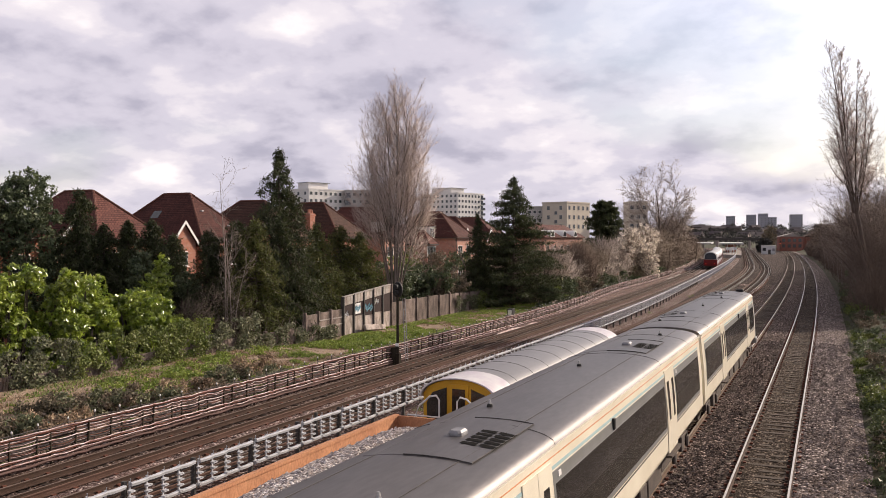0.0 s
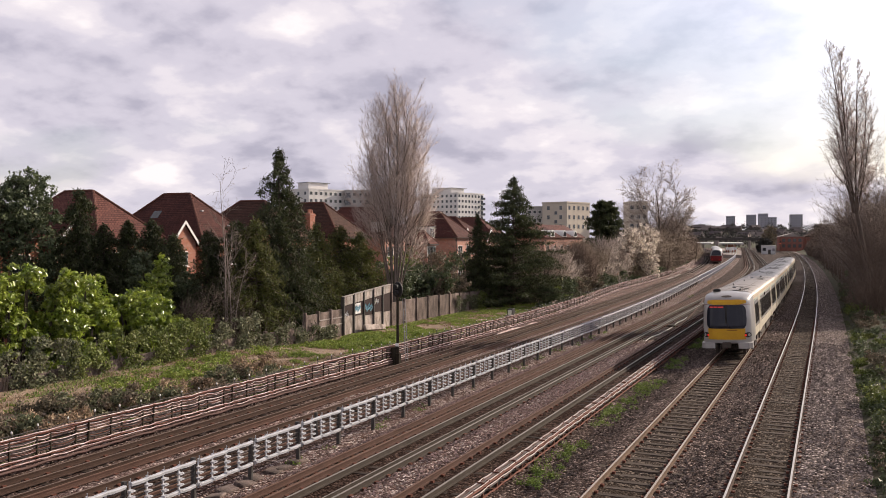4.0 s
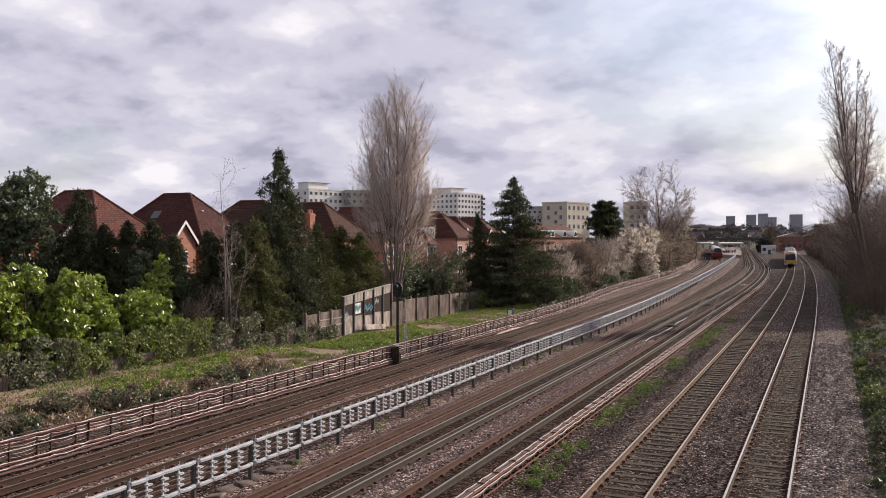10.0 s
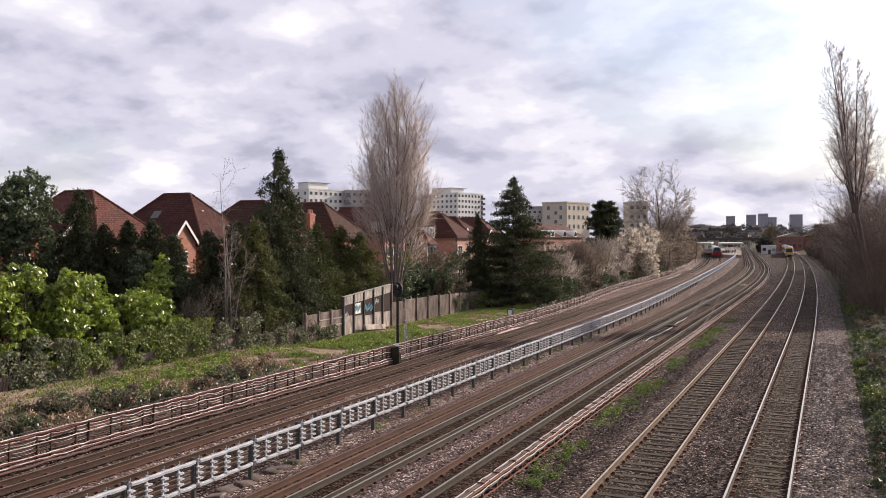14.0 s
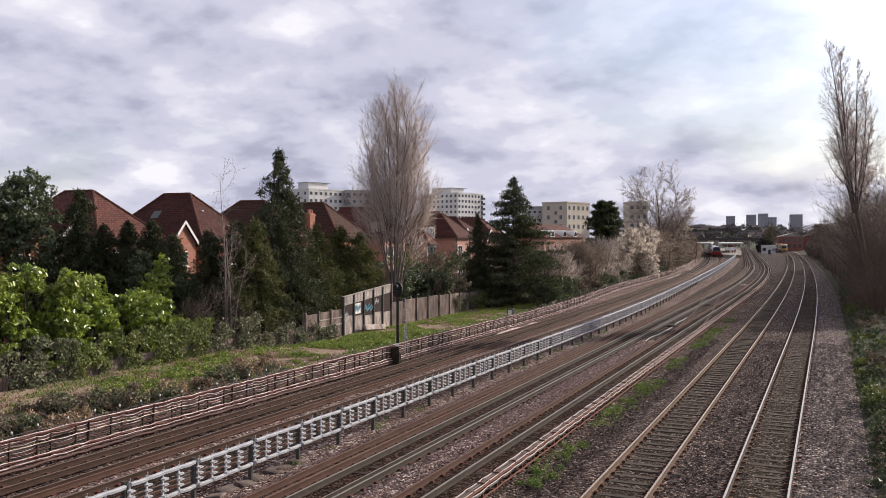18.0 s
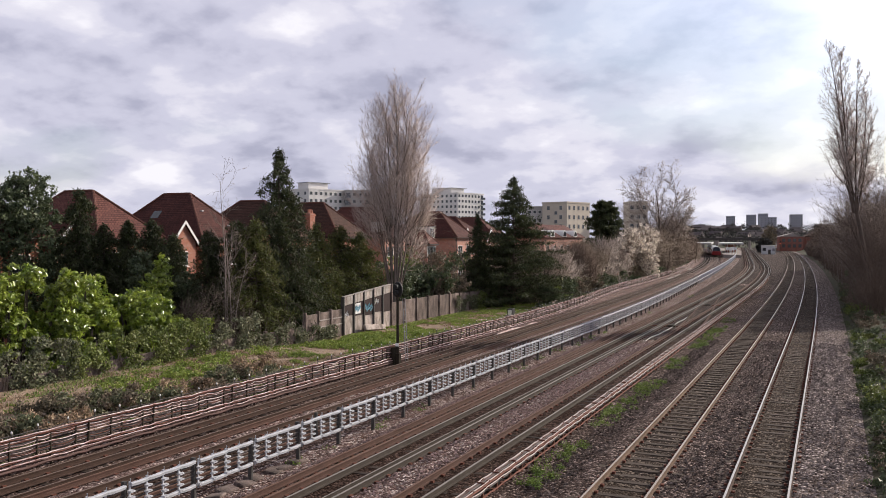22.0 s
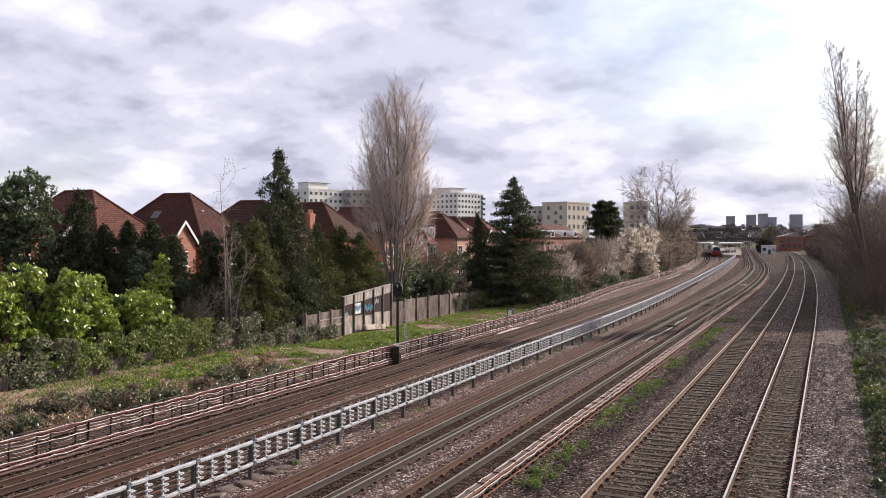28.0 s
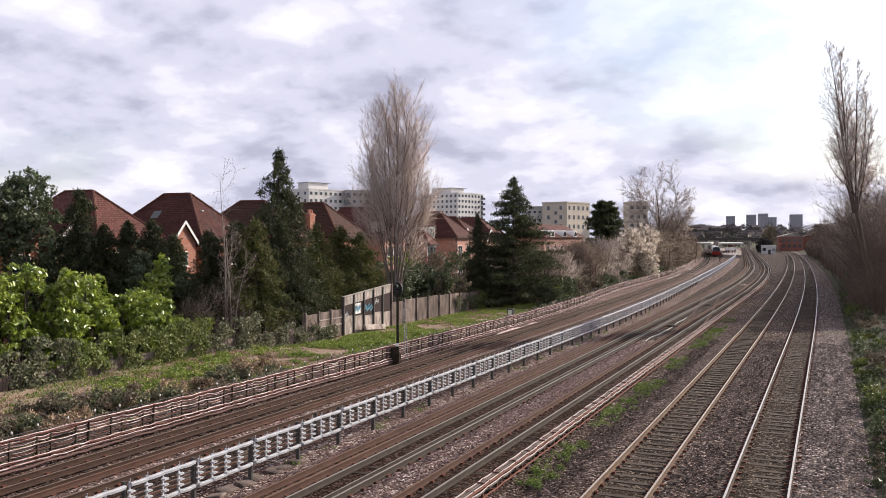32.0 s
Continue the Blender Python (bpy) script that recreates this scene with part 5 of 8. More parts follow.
def boundary_wall():
    wl = thing("boundary_wall", "weathered concrete panel wall along the gardens", "wall", kind="structure")
    rnd = random.Random(6)

    def run(y, y_end, step, h, mat, post_mat, top=None):
        while y < y_end - 0.1:
            b = min(y + step, y_end)
            part("panel", Shape().box(-30.56, -30.46, y + 0.07, b - 0.07, -0.6, h + rnd.uniform(-0.08, 0.05), 0.015), mat, wl)
            part("wall_post", Shape().box(-30.62, -30.36, y - 0.08, y + 0.08, -0.6, h + 0.12, 0.02), post_mat, wl)
            if top:
                part("coping", Shape().box(-30.6, -30.38, y + 0.08, b - 0.08, h - 0.36, h - 0.26), top, wl)
            y = b
    run(12.0, 45.6, 2.1, 1.0, PANEL, PANEL)
    run(45.6, 50.2, 1.53, 1.75, PANEL, PANEL)
    run(57.2, 70.5, 2.2, 1.75, PANEL, PANEL)
    run(70.5, 84.0, 2.2, 1.6, PANEL, PANEL)
    # the taller sprayed section, its top rising along one line
    def slab(x0, x1, ya, yb, low, da, db):
        return Shape().loft([[(x0, ya, low), (x1, ya, low), (x1, ya, da), (x0, ya, da)], [(x0, yb, low), (x1, yb, low), (x1, yb, db), (x0, yb, db)]])

    y = 50.2
    line = lambda yy: 2.58 + 0.56 * (yy - 50.2) / 7.0
    for k in range(5):
        b = y + 1.4
        ha, hb = line(y), line(b)
        p = part("tall_panel", slab(-30.54, -30.44, y + 0.06, b - 0.06, -0.6, ha - 0.04, hb - 0.04), PANEL_PALE, wl, "pale worn rendered panel")
        part("dark_board", slab(-30.44, -30.42, y + 0.07, b - 0.07, 1.15 + rnd.uniform(-0.12, 0.12), ha - 0.62, hb - 0.62), PAINT_MAUVE, p)
        for j in range(3):
            ya, yb = y + 0.08 + 0.42 * j, y + 0.08 + 0.42 * j + 0.39
            top = Shape().loft([[(-30.44, t, line(t) - 0.60), (-30.41, t, line(t) - 0.60), (-30.41, t, line(t) - 0.07), (-30.44, t, line(t) - 0.07)] for t in (ya, yb)])
            part("top_board", top, PANEL_LIGHT if (k + j) % 3 else PANEL_PALE, p, "pale weathered board")
        part("wall_post", Shape().box(-30.60, -30.33, y - 0.07, y + 0.07, -0.6, ha + 0.02, 0.02), STEEL_D, wl)
        part("coping", Shape().loft([[(-30.58, t, line(t) - 0.03), (-30.36, t, line(t) - 0.03), (-30.36, t, line(t) + 0.035), (-30.58, t, line(t) + 0.035)] for t in (y + 0.07, b - 0.07)]), PANEL_LIGHT, wl, "pale weathered top rail")
        if k == 1:
            part("paint_patch", slab(-30.42, -30.415, y + 0.22, y + 0.95, 1.30, 2.02, 2.06), WHITE, p, "white painted patch")
        for j in range((4, 5, 6, 5, 0)[k]):
            yy, zz, g = y + 0.18 + (0.12, 0.14, 0.17, 0.13, 0)[k] * j, (1.25, 1.50, 1.46, 1.85, 0)[k] + 0.09 * ((j * 7 + k) % 3), (0.7, 0.9, 1.1, 0.7, 0)[k]
            part("paint_mark", tube([(-30.408, yy, zz), (-30.408, yy + 0.10 * g, zz + 0.26 * g), (-30.408, yy + 0.19 * g, zz + 0.05), (-30.408, yy + 0.07 * g, zz - 0.10 * g)], (0.022, 0.035, 0.040, 0.022, 0)[k], 5), PAINT_BLUE if k in (1, 2) else WHITE, p, "sprayed paint mark")
        y = b
    for z in (0.75, 1.2):
        part("pale_rail", box(-30.46, -30.43, 47.3, 50.1, z, z + 0.07), PANEL_LIGHT, wl, "pale rail on the low wall")
    part("wall_post", Shape().box(-30.60, -30.32, y - 0.07, y + 0.07, -0.6, 3.2, 0.02), PANEL, wl)
    solid("concrete_slab", Shape().box(-1.3, 1.3, -0.12, 0.12, 0, 0.42, 0.05), PANEL_PALE, "broken pale concrete slab lying on the grass", "rubble", pose(-29.8, 53.6, 0.02, -28, 4, 86))


def clutter():
    """Loose things on and beside the tracks."""
    hose = lambda pts, r: tube(pts, r, 6)
    solid("loose_cable", hose([(-10.9, 55.8, -0.08), (-10.95, 58.0, -0.05), (-10.8, 60.1, -0.07), (-10.7, 65.2, -0.05), (-10.95, 68.8, -0.06), (-10.8, 72.0, -0.05), (-11.0, 74.1, -0.06)], 0.019), WHITE, "white loose cable lying between the tracks", "cable")
    solid("loose_cable", hose([(-21.4, 56.1, -0.2), (-21.5, 59.4, -0.15), (-21.3, 62.6, -0.2), (-21.0, 65.2, -0.15), (-21.1, 69.5, -0.2)], 0.07), CABLE_P, "pale loose cable lying beside the rails", "cable")
    solid("loose_cable", hose([(-22.0, 57.0, -0.2), (-22.1, 61.0, -0.15), (-21.7, 64.0, -0.18), (-21.3, 66.4, -0.2)], 0.07), CABLE_P, "pale loose cable lying beside the rails", "cable")
    for x, y, l in ((-18.45, 31.6, 1.3), (-24.3, 145.0, 7.0), (-24.9, 157.0, 9.0), (-27.6, 190.0, 9.0)):
        solid("cover_slab", Shape().box(-0.28, 0.28, -l / 2, l / 2, -0.1, 0.03, 0.02), PANEL_LIGHT, "pale concrete cover slab beside the rails", "slab", pose(x, y, -0.16, 0, 0, LINE_A1.turn(y)), "cover slabs")
    rnd = random.Random(14)
    for k in range(9):
        y = 16.6 + k * 0.62 + rnd.uniform(-0.15, 0.15)
        solid("concrete_block", Shape().box(-0.22, 0.22, -0.26, 0.26, 0, 0.16, 0.03), PANEL, "grimy concrete trough lid lying under the cable rack", "slab", pose(-14.78 + rnd.uniform(-0.12, 0.12), y, -0.26, rnd.uniform(-6, 6), rnd.uniform(-12, 12), rnd.uniform(-25, 25)), "trough lids")
    solid("marker_post", Shape().box(-0.05, 0.05, -0.05, 0.05, 0, 1.0, 0.01), STEEL_D, "short dark marker post between the tracks", "post", pose(-16.0, 24.6, -0.3))
    sh = Shape().grid([[(0.16 * c + 0.03 * math.sin(3.1 * k + c), -1.3 + k * 0.2, 0.10 + 0.06 * math.sin(1.7 * k + 2 * c)) for c in range(4)] for k in range(14)])
    solid("plastic_sheet", sh, material("pale_teal_plastic", (0.16, 0.34, 0.28), (0.10, 0.22, 0.18), 0.5, 0, 2), "crumpled pale green plastic sheet beside the cables", "plastic sheet", pose(-25.6, 21.3, 0.0, 0, 0, 20))
    bx = thing("lineside_box", "small white faced box on a dark stand", "equipment box", pose(-24.2, 67.0, -0.4))
    part("stand", box(-0.08, 0.08, -0.3, 0.3, 0, 0.7), STEEL_D, bx)
    part("case", Shape().box(-0.2, 0.25, -0.55, 0.1, 0.55, 1.15, 0.03), BLACK, bx)
    part("face", box(-0.14, 0.2, -0.565, -0.545, 0.62, 1.08), WHITE, bx, "white face plate")
    for k, (x, y, a) in enumerate(((-23.6, 64.5, 20), (-23.4, 71.0, -10), (-22.9, 44.0, 5))):
        solid("relay_case", Shape().box(-0.25, 0.25, -0.35, 0.35, 0, 0.8, 0.04), POST_BROWN, "rusty relay case beside the cables", "equipment box", pose(x, y, -0.4, 0, 0, a), "relay cases")
    sh = thing("brick_hut", "small broken brick hut by the curve", "hut", pose(-29.3, 126.0, -0.4, 0, 0, 12))
    part("wall", box(-1.2, 1.2, -1.0, 1.0, 0, 1.9), BRICK_HUT, sh)
    part("roof", Shape().box(-1.35, 1.35, -1.15, 1.15, 1.9, 2.05), CONCRETE, sh)
    cb = thing("cable_bundle", "thick pale cables bending towards the station", "cable rack")
    for k, d in enumerate((0.0, 0.5, 1.1)):
        part("cable", tube([(-36.5 - d, 205, 0.3), (-38.5 - d, 231, 0.4), (-42.2 - d, 262, 0.7 + 0.2 * k), (-45.5 - d, 290, 0.9 + 0.3 * k), (-53 - d, 340, 0.9), (-64 - d, 400, 0.8)], 0.20, 6), STEEL_G, cb)


BRICK_HUT = material("orange_brick_hut_wall", (0.36, 0.15, 0.09), (0.26, 0.11, 0.07), 0.9, 0, 4, 0.6, 0.2)
clutter()
cable_rack()
cable_fence()
low_cables()
signal_post()
boundary_wall()


# ---- houses ----
def brick_material(name, c1, c2, mortar):
    m = material(name, c1, c2, 0.9, 0, 0.6, 0.6, 0.15, 0.003, 30)
    nt = m.node_tree
    b = nt.nodes["Principled BSDF"]
    br = nt.nodes.new("ShaderNodeTexBrick")
    tc, sp, cb = nt.nodes.new("ShaderNodeTexCoord"), nt.nodes.new("ShaderNodeSeparateXYZ"), nt.nodes.new("ShaderNodeCombineXYZ")
    add = nt.nodes.new("ShaderNodeMath")
    nt.links.new(tc.outputs["Object"], sp.inputs[0])
    nt.links.new(sp.outputs[0], add.inputs[0]), nt.links.new(sp.outputs[1], add.inputs[1])
    nt.links.new(add.outputs[0], cb.inputs[0]), nt.links.new(sp.outputs[2], cb.inputs[1])
    nt.links.new(cb.outputs[0], br.inputs["Vector"])
    br.inputs["Scale"].default_value, br.inputs["Brick Width"].default_value, br.inputs["Row Height"].default_value = 1.0, 0.225, 0.075
    br.inputs["Mortar Size"].default_value = 0.006
    br.inputs["Mortar"].default_value = (*mortar, 1)
    old = b.inputs["Base Color"].links[0].from_socket
    nt.links.new(old, br.inputs["Color1"])
    sc = nt.nodes.new("ShaderNodeVectorMath")
    sc.operation = "SCALE"
    sc.inputs["Scale"].default_value = 0.8
    nt.links.new(old, sc.inputs[0]), nt.links.new(sc.outputs[0], br.inputs["Color2"])
    nt.links.new(br.outputs["Color"], b.inputs["Base Color"])
    return m


def tile_material(name, c1, c2):
    """Courses of clay tiles, each tile a little different, with a stepped relief."""
    m = material(name, c1, c2, 0.85, 0, 0.5, 0.7, 0.25, 0, 18)
    nt = m.node_tree
    N, L = nt.nodes.new, nt.links.new
    b = nt.nodes["Principled BSDF"]
    tc, sp, cb, add, br, sc, bp = (N("ShaderNode" + k) for k in ("TexCoord", "SeparateXYZ", "CombineXYZ", "Math", "TexBrick", "VectorMath", "Bump"))
    L(tc.outputs["Object"], sp.inputs[0])
    L(sp.outputs[0], add.inputs[0]), L(sp.outputs[1], add.inputs[1])
    L(add.outputs[0], cb.inputs[0]), L(sp.outputs[2], cb.inputs[1]), L(cb.outputs[0], br.inputs["Vector"])
    for key, value in (("Scale", 1.0), ("Brick Width", 0.30), ("Row Height", 0.17), ("Mortar Size", 0.016), ("Mortar Smooth", 0.4)):
        br.inputs[key].default_value = value
    old = b.inputs["Base Color"].links[0].from_socket
    sc.operation = "SCALE"
    sc.inputs["Scale"].default_value = 1.45
    L(old, br.inputs["Color1"]), L(old, sc.inputs[0]), L(sc.outputs[0], br.inputs["Color2"])
    br.inputs["Mortar"].default_value = (*(c * 0.45 for c in c2), 1)
    L(br.outputs["Color"], b.inputs["Base Color"])
    bp.inputs["Distance"].default_value = 0.03
    bp.invert = True
    L(br.outputs["Fac"], bp.inputs["Height"]), L(bp.outputs[0], b.inputs["Normal"])
    return m


BRICK = brick_material("orange_red_brick", (0.42, 0.16, 0.10), (0.33, 0.12, 0.075), (0.40, 0.34, 0.30))
# red brick darkened: the warehouses' shaded side is put into its colour
BRICK_SHADE = brick_material("sooty_red_brick", (0.30, 0.105, 0.075), (0.24, 0.085, 0.06), (0.20, 0.16, 0.145))
BRICK_PALE = brick_material("pinkish_brick", (0.50, 0.25, 0.18), (0.42, 0.20, 0.15), (0.45, 0.38, 0.34))
TILES = tile_material("dark_red_clay_tiles", (0.085, 0.030, 0.024), (0.055, 0.022, 0.019))
TILES_B = tile_material("brown_clay_tiles", (0.075, 0.036, 0.026), (0.05, 0.026, 0.02))
TILES_RED = tile_material("weathered_red_clay_tiles", (0.125, 0.048, 0.038), (0.085, 0.036, 0.03))
RIDGE = material("worn_red_ridge_tiles", (0.15, 0.065, 0.05), (0.10, 0.045, 0.035), 0.8, 0, 3)
FLAT_ROOF = material("grey_felt_roof", (0.16, 0.15, 0.15), (0.10, 0.095, 0.095), 0.85, 0, 2)
TIMBER_WHITE = material("white_painted_timber", (0.80, 0.79, 0.76), (0.70, 0.68, 0.65), 0.5, 0, 3)
HOUSE_GLASS = glass("house_window_glass", (0.06, 0.07, 0.08), 0.08)


def window_on(parent, x, y, z, w, h, out=1):
    """A framed window on a wall that faces +x (out=1)."""
    fr = part("window", Shape().box(*sorted((x, x + out * 0.06)), y - w / 2, y + w / 2, z, z + h), TIMBER_WHITE, parent, "white framed window")
    for k in (0, 1):
        a = y - w / 2 + 0.07 + k * (w / 2 - 0.035)
        part("pane", Shape().box(*sorted((x + out * 0.05, x + out * 0.075)), a, a + w / 2 - 0.105, z + 0.07, z + h - 0.07), HOUSE_GLASS, fr)
    part("sill", Shape().box(*sorted((x, x + out * 0.14)), y - w / 2 - 0.08, y + w / 2 + 0.08, z - 0.08, z), TIMBER_WHITE, fr)


def house(y0, y1, label, tiles=None, brick=None, chimneys=(), wing=None, front=-49.0, eave=6.8, ridge=10.6, hip=4.2, deep=11.5, skylight=False, dormer=None):
    """A hipped brick house whose ridge runs away from the railway; y0, y1: its eaves along the line; wing: a gabled wing beside it."""
    tiles, brick = tiles or TILES, brick or BRICK
    ho = thing("house", label, "house", pose(front, (y0 + y1) / 2, -0.5), group="row of brick houses")
    c, w, o = (y0 + y1) / 2, (y1 - y0) / 2, 0.4
    e, rz = eave + 0.5, ridge + 0.5
    part("wall", box(-deep + o, -o, -w + o, w - o, 0, e - 0.1), brick, ho, "brick house walls")
    ev = [(-deep, -w, e), (0, -w, e), (0, w, e), (-deep, w, e), (-deep + hip, 0, rz), (-hip, 0, rz)]
    lo = [(x, y, z - 0.16) for x, y, z in ev[:4]]
    part("roof", Shape().add(ev + lo, [(0, 1, 5, 4), (1, 2, 5), (2, 3, 4, 5), (3, 0, 4), (0, 6, 7, 1), (1, 7, 8, 2), (2, 8, 9, 3), (3, 9, 6, 0), (9, 8, 7, 6)]), tiles, ho, "hipped clay tile roof")
    up = Vector((0, 0, 0.03))
    for p, q in ((ev[4], ev[5]), (ev[1], ev[5]), (ev[2], ev[5]), (ev[0], ev[4]), (ev[3], ev[4])):
        p, q = Vector(p), Vector(q)
        n = max(2, int((q - p).length / 0.45))
        rt = Shape()
        for k in range(n):
            rt.tube([p.lerp(q, k / n) + up, p.lerp(q, (k + 0.98) / n) + up], [0.115, 0.095], 6)
        part("ridge_tiles", rt, RIDGE, ho, "clay ridge tiles")
    part("gutter", Shape().box(0.0, 0.11, -w, w, e - 0.22, e - 0.12).box(-deep, 0.0, -w - 0.11, -w, e - 0.22, e - 0.12), STEEL_D, ho, "dark gutter")
    part("downpipe", tube([(0.02 - o, -w + o + 0.25, 0.1), (0.02 - o, -w + o + 0.25, e - 0.2)], 0.05, 6), STEEL_D, ho)
    for z in (1.2, 4.3):
        for k in range(2):
            window_on(ho, -o, -w + o + (2 * w - 2 * o) * (k + 0.5) / 2, z + 0.5, 1.5, 1.25)
    if skylight:
        sl = part("skylight", box(-0.45, 0.45, -0.02, 0.06, 0.0, 0.9), HOUSE_GLASS, ho, "roof window")
        sl.matrix_basis = pose(-6.7, -w * 0.58, e + (rz - e) * 0.42) @ Matrix.Rotation(-math.atan2(w, rz - e), 4, "X")
        for x, k in ((-5.9, 0.22), (-2.4, 0.5), (-1.0, 0.14)):
            yy = -w * (1 - k) if x < -3 else (-0.6 if x < -2 else 1.4)
            part("roof_vent", Shape().box(-0.16, 0.16, -0.10, 0.10, 0, 0.10, 0.02), WHITE, ho, "small pale roof vent", at=pose(x, yy, e + (rz - e) * (k if x < -3 else (-x / hip)) + 0.02))
    if wing:
        wy, bw, we, apex, bmat = wing
        wy -= c
        x1, x0 = 0.05, -7.5
        wz, top = we + 0.5, apex + 0.5
        g = [(x1, wy - bw, 0), (x1, wy + bw, 0), (x1, wy + bw, wz), (x1, wy, top - 0.12), (x1, wy - bw, wz)]
        part("gable_wing", Shape().loft([g, [(x0, y, z) for x, y, z in g]]), bmat, ho, "brick gabled wing")
        ov, k = 0.3, (top - wz) / bw
        for s in (-1, 1):
            rows = [[(x, wy, top), (x, wy + s * (bw + ov), top - k * (bw + ov))] for x in (x1 + 0.25, x0)]
            sh = Shape().grid(rows).grid([[(x, y, z - 0.14) for x, y, z in r] for r in rows][::-1])
            sh.grid([rows[0], [(x, y, z - 0.14) for x, y, z in rows[0]]])
            part("wing_roof", sh, tiles, ho)
            bb = [(x1 + 0.27, wy, top + 0.05), (x1 + 0.27, wy + s * (bw + ov + 0.03), top + 0.05 - k * (bw + ov)), (x1 + 0.27, wy + s * (bw + ov + 0.03), top - 0.24 - k * (bw + ov)), (x1 + 0.27, wy, top - 0.27)]
            part("bargeboard", Shape().loft([bb, [(x - 0.05, y, z) for x, y, z in bb]]), TIMBER_WHITE, ho, "white bargeboard")
        for z, ww in ((0.9, 1.5), (4.3, 0.9)):
            window_on(ho, x1, wy, z + 0.5, ww, 1.25)
    if dormer:
        dy, dx, z0, z1 = dormer
        dm = part("dormer", Shape().box(dx - 2.0, dx, dy - c - 0.7, dy - c + 0.7, z0 + 0.5, z1 + 0.5), TIMBER_WHITE, ho, "white dormer window box")
        for k in (-1, 1):
            part("pane", box(dx - 0.01, dx + 0.02, dy - c + k * 0.33 - 0.25, dy - c + k * 0.33 + 0.25, z0 + 0.65, z1 + 0.30), HOUSE_GLASS, dm)
        part("dormer_roof", box(dx - 2.2, dx + 0.15, dy - c - 0.85, dy - c + 0.85, z1 + 0.5, z1 + 0.6), FLAT_ROOF, ho)
    for cx, cy, top, mat in chimneys:
        ch = part("chimney", Shape().box(cx - 0.35, cx + 0.35, cy - c - 0.5, cy - c + 0.5, e - 0.5, top + 0.5, 0.03).box(cx - 0.42, cx + 0.42, cy - c - 0.57, cy - c + 0.57, top + 0.25, top + 0.4), mat, ho, "brick chimney stack")
        for k in (-0.3, 0.0, 0.3):
            part("chimney_pot", tube([(cx, cy - c + k, top + 0.48), (cx, cy - c + k, top + 0.95)], [0.13, 0.10], 8), BRICK if mat is not WHITE else WHITE, ch)
    return ho


def terrace():
    """A long low house beside the curve, its roof along the line, with arched dormers."""
    ho = thing("house", "long red-roofed house with white arched dormers", "house", pose(-46.0, 157.0, -0.5), group="row of brick houses")
    part("wall", box(-8, 0, -13, 13, 0, 7.4), BRICK_PALE, ho, "pale brick walls")
    r = [[(0.4, y, 7.3), (-4, y, 9.7), (-8.4, y, 7.3), (-8.4, y, 7.1), (0.4, y, 7.1)] for y in (-13.4, 13.4)]
    part("roof", Shape().loft(r), TILES_RED, ho, "red clay tile roof")
    for k in range(6):
        window_on(ho, 0, -10.8 + k * 4.3, 4.4, 1.6, 1.3)
    for yy in (-9.0, -1.5, 6.0):
        arch = [(0, 1.25 * math.cos(a), 1.25 * math.sin(a)) for a in np.linspace(0, math.pi, 13)]
        dm = part("dormer", Shape().loft([[(0.45, y + yy, 7.3 + z) for x, y, z in arch], [(-2.2, y + yy, 7.3 + z) for x, y, z in arch]]), TIMBER_WHITE, ho, "white arched dormer")
        part("pane", Shape().add([(0.47, yy + y * 0.78, 7.42 + z * 0.74) for x, y, z in arch], [tuple(range(len(arch)))]), HOUSE_GLASS, dm)


def build_houses():
    gable = lambda y0, mat: (y0 - 2.3, 1.45, 6.4, 8.1, mat)
    house(35.0, 41.9, "brick house with a dark red hipped roof", wing=gable(35.0, BRICK))
    house(46.3, 53.2, "brick house with a dark red hipped roof behind evergreens", TILES_RED, wing=gable(46.3, BRICK), eave=6.7, ridge=10.4)
    house(57.6, 64.4, "brick house with a white-edged gable wing", wing=gable(57.6, BRICK), skylight=True, ridge=10.7)
    house(68.8, 75.7, "brick house with a dark hipped roof behind the tall fir", TILES_B, wing=gable(68.8, BRICK), ridge=10.5)
    house(79.9, 87.0, "brick house with a brown hipped roof and chimney", TILES_B, chimneys=((-2.2, 77.6, 9.3, BRICK),), ridge=10.7)
    house(91.0, 97.0, "red-roofed brick house with chimney stacks", TILES_RED, chimneys=((-7.0, 88.7, 9.6, BRICK),), hip=3.4, ridge=10.5, dormer=(92.2, -0.5, 6.9, 8.6), brick=BRICK_PALE)
    house(99.4, 102.4, "tall pink brick bay under a hipped clay roof", TILES_RED, brick=BRICK_PALE, front=-47.3, eave=5.9, ridge=7.6, hip=1.5, deep=5.0, dormer=(102.9, -1.2, 6.6, 8.1))
    house(108.6, 115.5, "dark red-roofed house behind the bare poplar", brick=BRICK_PALE, front=-47.3, ridge=10.4)
    house(118.0, 124.9, "dark red-roofed house with a pink brick wing", wing=gable(118.0, BRICK_PALE), brick=BRICK_PALE, ridge=9.9)
    house(127.6, 134.5, "red-roofed house behind bare trees", TILES_RED, wing=gable(127.6, BRICK_PALE), brick=BRICK_PALE, ridge=10.0)
    terrace()


build_houses()

FLAT_WHITE = material("white_rendered_flats", (0.74, 0.72, 0.70), (0.62, 0.60, 0.58), 0.8, 0, 0.15, 0.5)
FLAT_DULL = material("dull_white_rendered_flats", (0.50, 0.485, 0.47), (0.42, 0.40, 0.39), 0.8, 0, 0.15, 0.5)
FLAT_BEIGE = material("beige_rendered_flats", (0.60, 0.53, 0.44), (0.50, 0.44, 0.37), 0.8, 0, 0.15, 0.5)
FLAT_GREY = material("grey_clad_flats", (0.27, 0.29, 0.31), (0.20, 0.21, 0.23), 0.6, 0, 0.2, 0.5)
